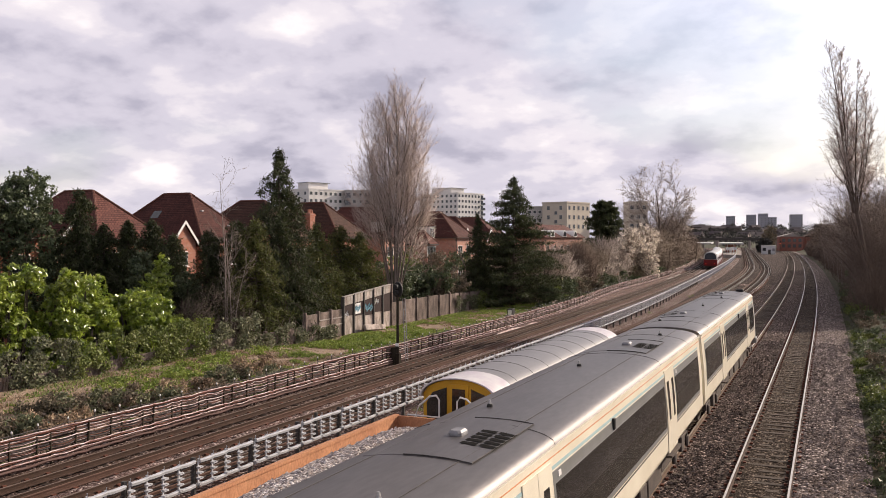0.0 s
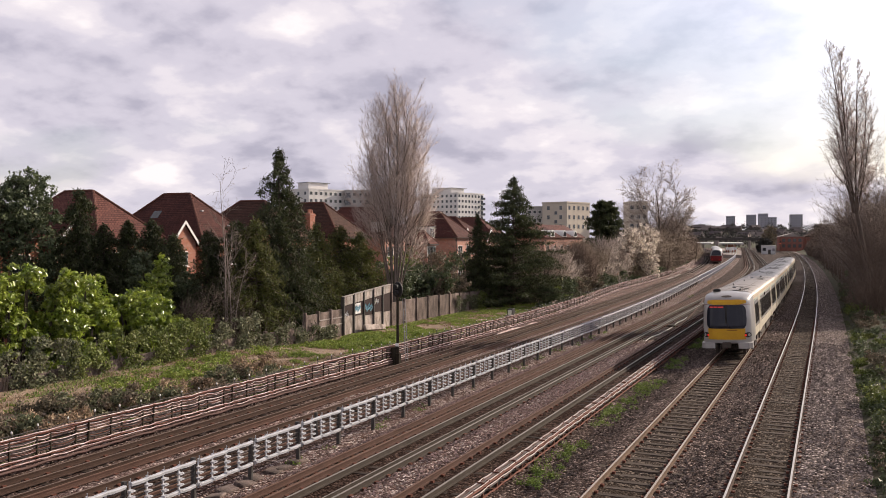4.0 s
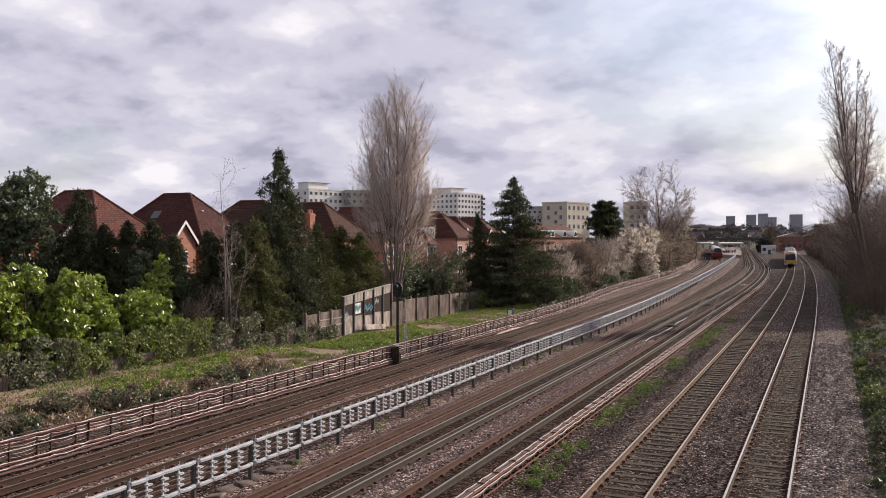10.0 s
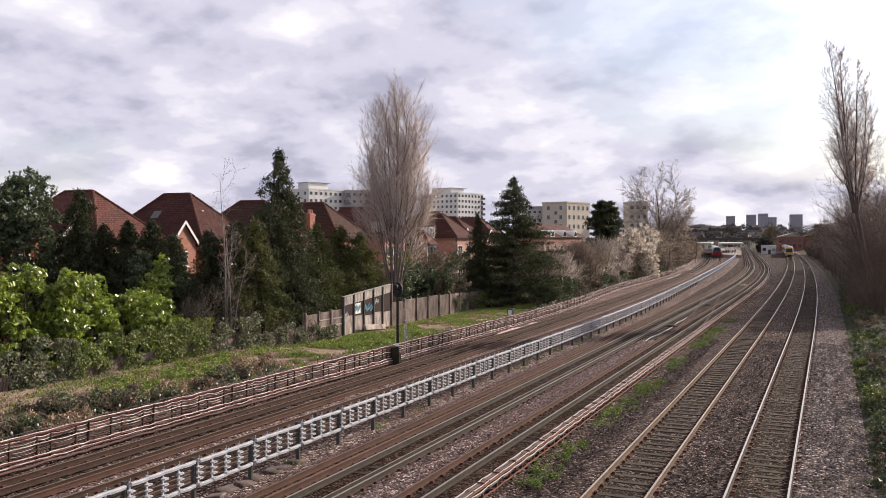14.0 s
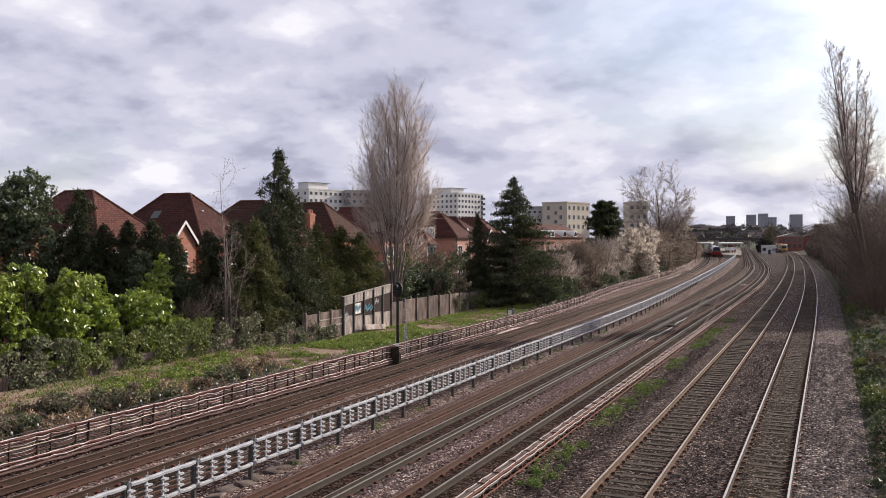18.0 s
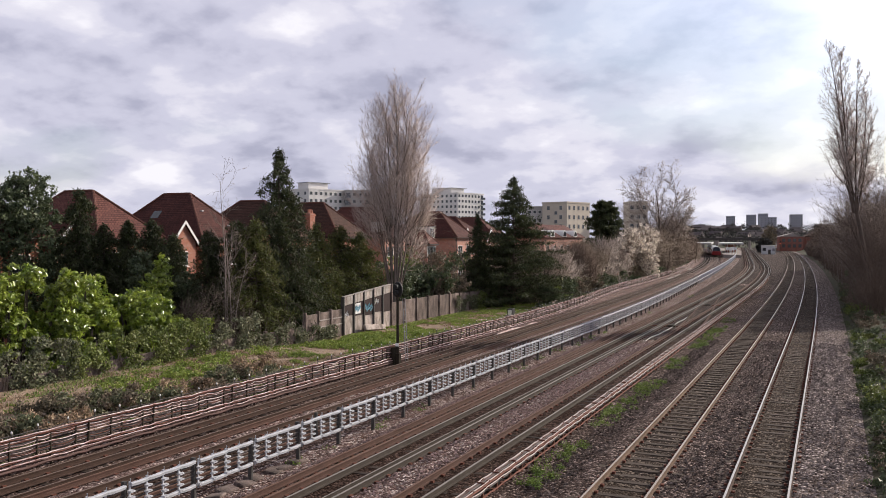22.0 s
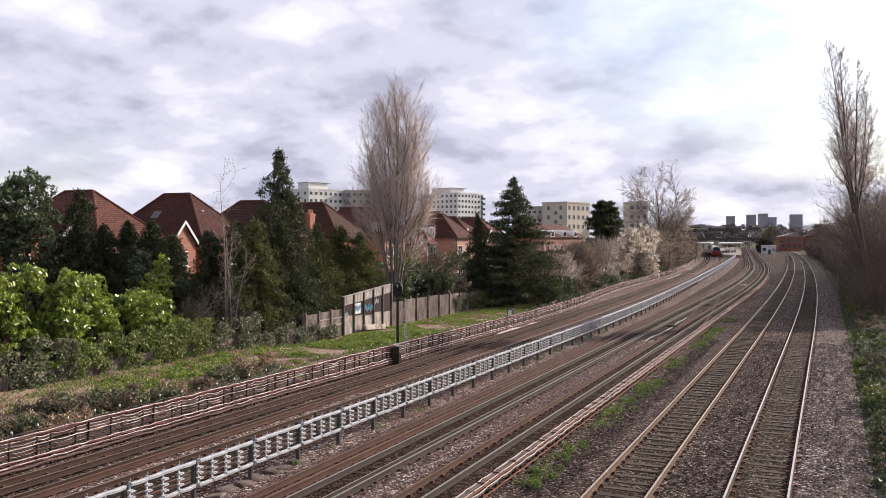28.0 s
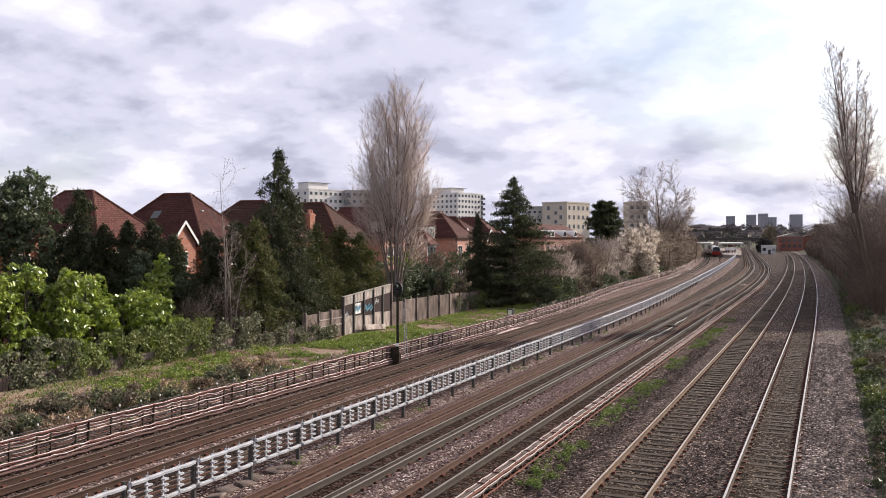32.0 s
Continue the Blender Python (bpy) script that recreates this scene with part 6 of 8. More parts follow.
# bluish distance haze is mixed into the tower colour
TOWER = material("far_tower_concrete", (0.36, 0.36, 0.40), (0.28, 0.28, 0.32), 0.85, 0, 0.05, 0.5)


# tower glass paled, with the haze put into its tint
TOWER_PANE = glass("hazy_tower_windows", (0.15, 0.16, 0.18), 0.3)


def flats(name, label, corner, along, w, d, h, cols, storeys, mat, balcony=(), setback=0.0, base=0.0, win=(1.3, 1.3), group="", pane=None, frame_mat=None, low=3.0, left_cols=0):
    """A block of flats. corner: the near left foot; along: the facade's direction, degrees from +x; the facade faces the right-hand side."""
    fl = thing(name, label, "block of flats", pose(*corner, -0.5, 0, 0, along), group=group)
    part("wall", box(0, w, 0, d, 0, h), mat, fl)
    part("parapet", Shape().box(-0.15, w + 0.15, -0.15, 0.1, h, h + 0.5).box(-0.15, w + 0.15, d - 0.1, d + 0.15, h, h + 0.5).box(-0.15, 0.1, 0.1, d - 0.1, h, h + 0.5).box(w - 0.1, w + 0.15, 0.1, d - 0.1, h, h + 0.5), mat, fl)
    if setback:
        part("penthouse", box(w * 0.12, w * 0.62, d * 0.25, d * 0.75, h, h + setback), mat, fl)
        part("penthouse_roof", box(w * 0.10, w * 0.66, d * 0.2, d * 0.8, h + setback, h + setback + 0.25), FLAT_GREY, fl)
    st = (h - base) / storeys
    for r in range(storeys):
        z = base + r * st + 0.9
        if z < low:
            continue
        for k in range(cols):
            x = (k + 0.5) * w / cols
            if k in balcony:
                bal = part("balcony", Shape().box(x - w / cols * 0.46, x + w / cols * 0.46, -1.3, 0, z - 0.9, z - 0.72), FLAT_GREY, fl)
                part("balcony_rail", box(x - w / cols * 0.46, x + w / cols * 0.46, -1.32, -1.27, z - 0.72, z + 0.2), HOUSE_GLASS, bal)
                part("window", box(x - w / cols * 0.36, x + w / cols * 0.36, -0.05, 0.02, z - 0.6, z + 1.3), HOUSE_GLASS, fl)
            else:
                fr = part("window", box(x - win[0] / 2 - 0.1, x + win[0] / 2 + 0.1, -0.05, 0.02, z - 0.1, z + win[1] + 0.1), frame_mat or TIMBER_WHITE, fl)
                part("pane", box(x - win[0] / 2, x + win[0] / 2, -0.09, -0.04, z, z + win[1]), pane or HOUSE_GLASS, fr)
        for k in range(left_cols):
            y = (k + 0.5) * d / left_cols
            part("window", box(-0.05, 0.02, y - win[0] / 2, y + win[0] / 2, z, z + win[1]), pane or HOUSE_GLASS, fl)
        for k in range(2):
            y = (k + 0.5) * d / 2
            part("window", box(w - 0.02, w + 0.05, y - 0.7, y + 0.7, z, z + win[1]), pane or HOUSE_GLASS, fl)
    return fl


def on_ray(px, dist):
    """A place dist metres ahead of the eye, by the fraction of the view's half width."""
    a = radians(24.5) - math.atan(px * 784 / 1500)
    k = dist / math.cos(math.atan(px * 784 / 1500))
    return -math.sin(a) * k, math.cos(a) * k


def build_far():
    white, beige = "white flats behind the houses", "beige and grey flats"
    x, y = on_ray(-0.303, 360)
    flats("block_of_flats", "white rendered block of flats with a set-back top", (x, y), 72, 21.5, 14, 27.6, 8, 9, FLAT_WHITE, (), 3.2, group=white, low=16, left_cols=3)
    x, y = on_ray(-0.222, 372)
    flats("block_of_flats", "greyish block of flats behind a poplar", (x, y), 30, 20, 14, 27.6, 7, 9, FLAT_DULL, (0, 3), 0, group=white, low=16)
    x, y = on_ray(0.033, 400)
    flats("block_of_flats", "white block of flats with a darker balcony bay", (x, y), 72, 19.0, 25, 28.0, 8, 11, FLAT_WHITE, (7,), 2.8, group=white, low=14, win=(1.2, 1.2), left_cols=9)
    x, y = on_ray(0.280, 280)
    flats("block_of_flats", "beige block of flats with square windows", (x, y), 72, 13.6, 10, 18.6, 5, 6, FLAT_BEIGE, (), 0, group=beige, low=8, win=(1.0, 1.3), frame_mat=FLAT_BEIGE, left_cols=2)
    x, y = on_ray(0.250, 284)
    flats("block_of_flats", "grey clad flats with glazed balconies", (x, y), 24, 6.0, 12, 17.8, 3, 6, FLAT_GREY, (0, 1, 2), 0, group=beige, low=8)
    x, y = on_ray(0.190, 290)
    flats("block_of_flats", "long low white flats behind the firs", (x, y), 24, 12, 12, 17.4, 7, 6, FLAT_DULL, (), 0, group=beige, low=8, win=(0.9, 1.0))
    x, y = on_ray(0.42, 300)
    flats("block_of_flats", "pale low block of flats behind bare trees", (x, y), 22, 6.5, 12, 19.5, 3, 6, FLAT_BEIGE, (), 0, group=beige, low=8)
    for px, d, w, h in ((0.640, 1200, 11.5, 37), (0.686, 1200, 12.5, 39), (0.713, 1180, 12, 40), (0.716, 1100, 20, 33), (0.785, 1150, 15, 38)):
        x, y = on_ray(px, d)
        flats("tower_block", "distant grey-blue tower block on the skyline", (x, y), 10, w, 14, h, 5, 12, TOWER, (), 0, group="towers on the skyline", pane=TOWER_PANE, frame_mat=TOWER)


build_far()


# ---- station and lineside huts in the distance ----
SHED_WHITE = material("white_hut_panels", (0.62, 0.63, 0.64), (0.48, 0.49, 0.50), 0.7, 0, 0.6, 0.5)
CANOPY = material("pale_platform_canopy", (0.58, 0.57, 0.56), (0.45, 0.44, 0.43), 0.6, 0, 0.3, 0.5)


# distance haze is mixed into these wall and roof colours
FAR_WALL = material("hazy_far_brick", (0.13, 0.10, 0.095), (0.09, 0.075, 0.075), 0.9, 0, 0.1)
FAR_ROOF = material("hazy_far_roof", (0.11, 0.09, 0.09), (0.075, 0.065, 0.07), 0.9, 0, 0.1)


def hill(d):
    """Height of the rising ground beyond the station, by distance."""
    return float(np.interp(d, [540, 640, 940, 1500], [-0.55, 2.2, 14.5, 16.5]))


def build_station():
    pl = thing("station_platform", "island platform of a distant station", "platform", kind="structure")
    mid = lambda y: ((LINE_A2.at(y)[0] + LINE_M1.at(y)[0]) / 2)
    rows_t = []
    for y in np.arange(300, 470, 8):
        half = min(5.0, (LINE_M1.at(y)[0] - LINE_A2.at(y)[0]) / 2 - 2.2)
        rows_t.append([(mid(y) - half, y, 0.9), (mid(y) + half, y, 0.9)])
    sh = Shape().grid([r[::-1] for r in rows_t])
    for j in (0, 1):
        sh.grid([[(r[j][0], r[j][1], 0.9), (r[j][0], r[j][1], -0.5)] for r in rows_t])
    sh.grid([rows_t[0], [(x, y, -0.5) for x, y, z in rows_t[0]]])
    part("deck", sh, CONCRETE, pl)
    for cx, cy, w0, w1, ln in ((mid(352), 352, -4.4, 4.6, 44), (mid(352) - 12.6, 356, -3.6, 5.0, 52)):
        ca = thing("platform_canopy", "pale flat canopy over the platform", "canopy", pose(cx, cy, 0.9, 0, 0, 6), group="station canopies")
        part("canopy_roof", box(w0, w1, -16, ln, 3.5, 3.75), CANOPY, ca)
        part("valance", box(w0 - 0.05, w1 + 0.05, -16.1, -15.9, 3.2, 3.8), CANOPY, ca, "white valance")
        part("edge_board", box(w1, w1 + 0.08, -15.9, ln, 3.25, 3.8), CANOPY, ca, "white edge board")
        for y in np.arange(-12, 40, 8):
            part("column", Shape().tube([(-1.2, y, 0), (-1.2, y, 3.5)], 0.12, 8).tube([(1.2, y, 0), (1.2, y, 3.5)], 0.12, 8), WHITE, ca)
    sb = thing("station_building", "dark low station building with white posts", "building", pose(mid(352) - 24.0, 350, -0.4, 0, 0, 8))
    part("wall", box(-9, 6, 0, 14, 0, 5.0), FAR_WALL, sb)
    part("roof", Shape().loft([[(-9.6, y, 5.0), (6.6, y, 5.0), (4.0, y, 7.0), (-7.0, y, 7.0)] for y in (-0.6, 14.6)]), FAR_ROOF, sb)
    for k in range(6):
        part("post", box(-8.4 + k * 2.7, -8.2 + k * 2.7, -1.2, -1.0, 0, 4.2), WHITE, sb)
    part("awning", box(-9, 6, -1.5, 0, 4.2, 4.5), CANOPY, sb)
    rnd = random.Random(9)
    bl = thing("platform_building", "low brick waiting room under the canopy", "building", pose(mid(352), 352, 0.9, 0, 0, 6))
    part("wall", box(-1.9, 1.9, -6, 22, 0, 2.9), BRICK, bl)
    for k in range(5):
        part("window", box(1.88, 1.95, -4 + k * 5, -2 + k * 5, 0.9, 2.2), HOUSE_GLASS, bl)
    part("door", box(-0.5, 0.5, -6.06, -5.98, 0, 2.1), WHITE, bl)
    for k in range(7):
        y = 306 + k * 5
        solid("platform_sign", Shape().box(-0.6, 0.6, -0.04, 0.04, 1.4, 2.2).box(-0.58, -0.5, -0.03, 0.03, 0, 1.4).box(0.5, 0.58, -0.03, 0.03, 0, 1.4), (WHITE, SHED_WHITE)[k % 2], "white sign board on the platform", "sign", pose(mid(y) + rnd.uniform(-1.5, 1.5), y, 0.9, 0, 0, rnd.uniform(-20, 20)), "signs on the platform")
    # huts beside the running lines
    hut = thing("lineside_hut", "white flat-roofed lineside hut with a dark door", "hut", pose(-23.0, 372, -0.4, 0, 0, 4))
    part("wall", box(-2.4, 3.0, 0, 5, 0, 3.6), SHED_WHITE, hut)
    part("roof", box(-2.6, 3.2, -0.2, 5.2, 3.6, 3.8), CANOPY, hut)
    part("door", box(0.2, 1.2, -0.05, 0.02, 0, 2.1), STEEL_D, hut)
    part("window", box(-1.9, -0.6, -0.05, 0.02, 1.6, 2.8), HOUSE_GLASS, hut)
    part("notice", box(1.8, 2.8, -0.05, 0.02, 1.4, 2.6), STEEL_G, hut)
    wk = thing("warehouse", "red brick warehouse beyond the curve", "building", pose(-22.5, 455, -0.5, 0, 0, 8))
    part("wall", box(0, 11, 0, 16, 0, 7.6), BRICK_SHADE, wk)
    part("roof", Shape().loft([[(-0.4, y, 7.6), (11.4, y, 7.6), (5.5, y, 9.2)] for y in (-0.4, 16.4)]), CONCRETE, wk)
    for r in range(2):
        for k in range(4):
            part("window", box(1.2 + k * 2.5, 2.6 + k * 2.5, -0.06, 0.02, 2.2 + r * 2.8, 3.8 + r * 2.8), HOUSE_GLASS, wk)
    wk = thing("warehouse", "low red brick shed beyond the curve", "building", pose(-11.5, 470, -0.5, 0, 0, 10))
    part("wall", box(0, 11, 0, 14, 0, 7.5), BRICK_SHADE, wk)
    part("roof", Shape().loft([[(-0.3, y, 7.5), (11.3, y, 7.5), (5.5, y, 9.6)] for y in (-0.3, 14.3)]), TILES_B, wk)
    dm = thing("dome_tank", "pale rounded tank beside the station", "tank", pose(-53.5, 318, -0.4))
    part("shell", Shape().loft([[(r * math.cos(a), r * math.sin(a), z) for a in np.linspace(0, 2 * math.pi, 17)[:-1]] for r, z in ((1.5, 0), (1.5, 2.6), (1.3, 3.3), (0.8, 3.8), (0.05, 4.0))]), SHED_WHITE, dm, smooth=True)
    sgn = thing("colour_light_signal", "lit red signal on a post", "railway signal", pose(-21.0, 430, -0.3))
    part("mast", tube([(0, 0, 0), (0, 0, 4.6)], 0.08, 8), STEEL_D, sgn)
    hd = part("head", box(-0.3, 0.3, -0.1, 0.1, 3.8, 5.2), BLACK, sgn)
    part("lamp", tube([(0, -0.1, 4.2), (0, -0.18, 4.2)], 0.16, 10), glow("red_signal_lamp", (1.0, 0.16, 0.08), 2.5), hd, "lit red lamp")
    # far houses under the skyline
    for k in range(44):
        px = 0.50 + 0.36 * k / 43 + rnd.uniform(-0.006, 0.006)
        d = rnd.uniform(600, 930)
        x, y = on_ray(px, d)
        w, h = rnd.uniform(8, 15), rnd.uniform(6, 9)
        fh = thing("distant_house", "distant brick house below the skyline", "house", pose(x, y, hill(d) - 0.6, 0, 0, rnd.uniform(-20, 40)), group="houses below the skyline")
        part("wall", box(-w / 2, w / 2, -4, 4, 0, h * 0.7), rnd.choice((FAR_WALL, FAR_WALL, CONCRETE)), fh)
        part("roof", Shape().loft([[(x2, y2, z2) for y2, z2 in ((-4.5, h * 0.7), (4.5, h * 0.7), (0, h))] for x2 in (-w / 2 - 0.3, w / 2 + 0.3)]), FAR_ROOF, fh)
        for j in range(3):
            part("window", box(-w / 2 + (j + 0.3) * w / 3, -w / 2 + (j + 0.7) * w / 3, -4.06, -3.98, h * 0.4, h * 0.56), HOUSE_GLASS, fh)
    ft = thing("footbridge", "dark footbridge across the lines at the station", "bridge", pose(-62, 520, 0))
    part("deck", box(-20, 45, 0, 2.5, 5.0, 6.4), STEEL_D, ft)
    for x in (-18, 2, 20, 42):
        part("pier", box(x - 0.6, x + 0.6, 0.4, 2.0, -0.5, 5.0), CONCRETE, ft)


build_station()
rows = [[(*on_ray(0.40 + 0.06 * k, d), hill(d)) for k in range(10)] for d in (540, 640, 740, 840, 940, 1200, 1500)]
solid("far_hill", Shape().grid(rows), GROUND, "rising wooded ground beyond the station", "hill", kind="structure")

# ---- trees, hedges and grass ----
BARK_GREY = material("grey_brown_bark", (0.25, 0.205, 0.175), (0.15, 0.12, 0.10), 0.9, 0, 2.0, 0.6, 0.2)
BARK_PALE = material("pale_sunlit_twigs", (0.56, 0.46, 0.40), (0.41, 0.33, 0.285), 0.9, 0, 1.0, 0.6, 0.2)
BARK_DARK = material("dark_damp_bark", (0.10, 0.08, 0.065), (0.06, 0.048, 0.04), 0.9, 0, 2.0, 0.6, 0.2)
BARK_BIRCH = material("grey_white_birch_bark", (0.36, 0.31, 0.27), (0.15, 0.125, 0.11), 0.85, 0, 3.0, 0.6, 0.2)
TWIG_POPLAR = material("pale_poplar_twigs", (0.56, 0.46, 0.41), (0.38, 0.305, 0.265), 0.9, 0, 1.0, 0.6, 0.2)
TWIG_DUST = material("dusty_grey_twigs", (0.45, 0.385, 0.34), (0.31, 0.26, 0.225), 0.9, 0, 1.0, 0.6)
TWIG_RED = material("reddish_bare_twigs", (0.185, 0.135, 0.105), (0.11, 0.082, 0.066), 0.9, 0, 1.0, 0.6)
FIR_GREEN = foliage("dark_fir_needles", (0.030, 0.045, 0.018), (0.072, 0.080, 0.032), 0.65, 0.3)
FIR_WARM = foliage("olive_cypress_sprays", (0.055, 0.078, 0.018), (0.140, 0.135, 0.042), 0.65, 0.32)
YEW = foliage("dark_evergreen_leaves", (0.045, 0.070, 0.036), (0.14, 0.165, 0.08), 0.5, 0.28)
IVY = foliage("ivy_leaves", (0.080, 0.122, 0.030), (0.22, 0.24, 0.075), 0.45, 0.25, 0.25)
IVY_GREY = foliage("dusty_grey_green_ivy", (0.085, 0.108, 0.058), (0.22, 0.215, 0.13), 0.5, 0.2, 0.25)
LAUREL = foliage("glossy_laurel_leaves", (0.10, 0.175, 0.020), (0.38, 0.44, 0.075), 0.28, 0.36, 0.9)
BRAMBLE = foliage("dull_bramble_leaves", (0.10, 0.10, 0.06), (0.26, 0.195, 0.15), 0.6, 0.2, 0.2)
# darker leaf colour that carries the shade along the verge
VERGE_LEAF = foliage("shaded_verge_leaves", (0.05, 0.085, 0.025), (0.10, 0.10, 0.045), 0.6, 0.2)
GRASS = foliage("spring_grass_blades", (0.13, 0.21, 0.035), (0.30, 0.35, 0.08), 0.6, 0.3)
WEED = foliage("low_weeds", (0.11, 0.18, 0.035), (0.21, 0.27, 0.07), 0.6, 0.25)
DRY = foliage("dry_stalks_and_litter", (0.40, 0.30, 0.20), (0.27, 0.19, 0.125), 0.9, 0.1)
BLOSSOM = foliage("pale_blossom", (0.84, 0.78, 0.70), (0.66, 0.58, 0.50), 0.8, 0.5)
FAR_GREEN = foliage("far_woodland", (0.040, 0.045, 0.040), (0.070, 0.062, 0.055), 0.9, 0.1)
SCRUB_PALE = material("pale_bare_scrub_twigs", (0.24, 0.19, 0.15), (0.13, 0.10, 0.08), 0.9, 0, 0.5, 0.6)
SCRUB = material("brown_bare_scrub_twigs", (0.115, 0.088, 0.07), (0.06, 0.046, 0.037), 0.9, 0, 0.5, 0.6)


LEAF_MORE, LEAF_LESS = 1.12, 0.84


def leaf_mesh(name, mat, centres, size, nrm=None, long=1.0, seed=0, flat=0.0, wide=0.55):
    """Many small four-cornered leaves, each bent along its middle, in one mesh."""
    rng = np.random.default_rng(seed)
    c = np.asarray(centres, float)
    n = len(c)
    a = rng.normal(size=(n, 3))
    if nrm is not None:
        a += np.asarray(nrm) * 1.2
    a /= np.linalg.norm(a, axis=1)[:, None]
    t = rng.normal(size=(n, 3))
    t[:, 2] += flat
    t -= (t * a).sum(1)[:, None] * a
    t /= np.linalg.norm(t, axis=1)[:, None] + 1e-9
    b = np.cross(a, t)
    s = (np.asarray(size) * rng.uniform(0.6, 1.35, n))[:, None] if np.ndim(size) == 0 else np.asarray(size)[:, None]
    v = np.empty((n, 4, 3))
    v[:, 0], v[:, 2] = c - t * s * long, c + t * s * long
    v[:, 1], v[:, 3] = c + b * s * wide + a * s * 0.18, c - b * s * wide + a * s * 0.18
    me = bpy.data.meshes.new(name)
    me.vertices.add(n * 4)
    me.vertices.foreach_set("co", v.reshape(-1))
    f = np.empty((n, 2, 3), int)
    k = np.arange(n)[:, None] * 4
    f[:, 0], f[:, 1] = k + [0, 1, 2], k + [0, 2, 3]
    me.loops.add(n * 6)
    me.loops.foreach_set("vertex_index", f.reshape(-1))
    me.polygons.add(n * 2)
    me.polygons.foreach_set("loop_start", np.arange(0, n * 6, 3))
    me.polygons.foreach_set("loop_total", np.full(n * 2, 3))
    me.materials.append(mat)
    me.update()
    me.validate()
    return me


def spike_mesh(name, mat, spikes):
    """Fine bare twigs: each a three-sided spike from base to tip."""
    a = np.array(spikes, float).reshape(-1, 7)
    n = len(a)
    p, q, r = a[:, :3], a[:, 3:6], a[:, 6:7]
    d = q - p
    d /= np.linalg.norm(d, axis=1)[:, None] + 1e-9
    u = np.cross(d, np.where(np.abs(d[:, 2:3]) < 0.9, [[0, 0, 1.0]], [[1.0, 0, 0]]))
    u /= np.linalg.norm(u, axis=1)[:, None] + 1e-9
    w = np.cross(d, u)
    v = np.empty((n, 4, 3))
    for k in range(3):
        c, s = math.cos(2.0944 * k), math.sin(2.0944 * k)
        v[:, k] = p + (u * c + w * s) * r
    v[:, 3] = q
    f = np.arange(n)[:, None, None] * 4 + np.array([[0, 1, 3], [1, 2, 3], [2, 0, 3]])[None]
    me = bpy.data.meshes.new(name)
    me.vertices.add(n * 4)
    me.vertices.foreach_set("co", v.reshape(-1))
    me.loops.add(n * 9)
    me.loops.foreach_set("vertex_index", f.reshape(-1))
    me.polygons.add(n * 3)
    me.polygons.foreach_set("loop_start", np.arange(0, n * 9, 3))
    me.polygons.foreach_set("loop_total", np.full(n * 3, 3))
    me.materials.append(mat)
    me.update()
    return me


def clump_points(rng, blobs, n, shell=0.45, tuft=26):
    """Points in lumpy masses: blobs are (x, y, z, rx, ry, rz); leaves sit in tufts on the skin, with gaps between, and some deeper in."""
    B0 = np.array(blobs, float)
    area = B0[:, 3] * B0[:, 4] + B0[:, 4] * B0[:, 5] + B0[:, 3] * B0[:, 5]
    nt = max(14, n // tuft)
    pick = rng.choice(len(B0), nt, p=area / area.sum())
    B = B0[pick]
    d = rng.normal(size=(nt, 3))
    d /= np.linalg.norm(d, axis=1)[:, None]
    w = rng.normal(size=(6, 3)) * 4.0
    ph = rng.uniform(0, 6.28, 6)
    lump = sum(np.sin(d @ w[i] + ph[i] + pick * 1.7) for i in range(6)) / 6
    r = (1 - shell * rng.random(nt) ** 1.6) * (1 + 0.30 * lump) * rng.uniform(0.88, 1.12, nt)
    c = B[:, :3] + d * B[:, 3:] * r[:, None]
    rad = 0.42 * math.sqrt(4.2 * area.sum() / nt)
    k = rng.integers(0, nt, n)
    o = rng.normal(size=(n, 3)) * rad * 0.5 * rng.uniform(0.7, 1.3, nt)[k][:, None]
    o[:, 2] *= 0.75
    nrm = d[k] * 0.7 + o / (rad * 0.6) + [0, 0, 0.25]
    return c[k] + o, nrm / (np.linalg.norm(nrm, axis=1)[:, None] + 1e-9)


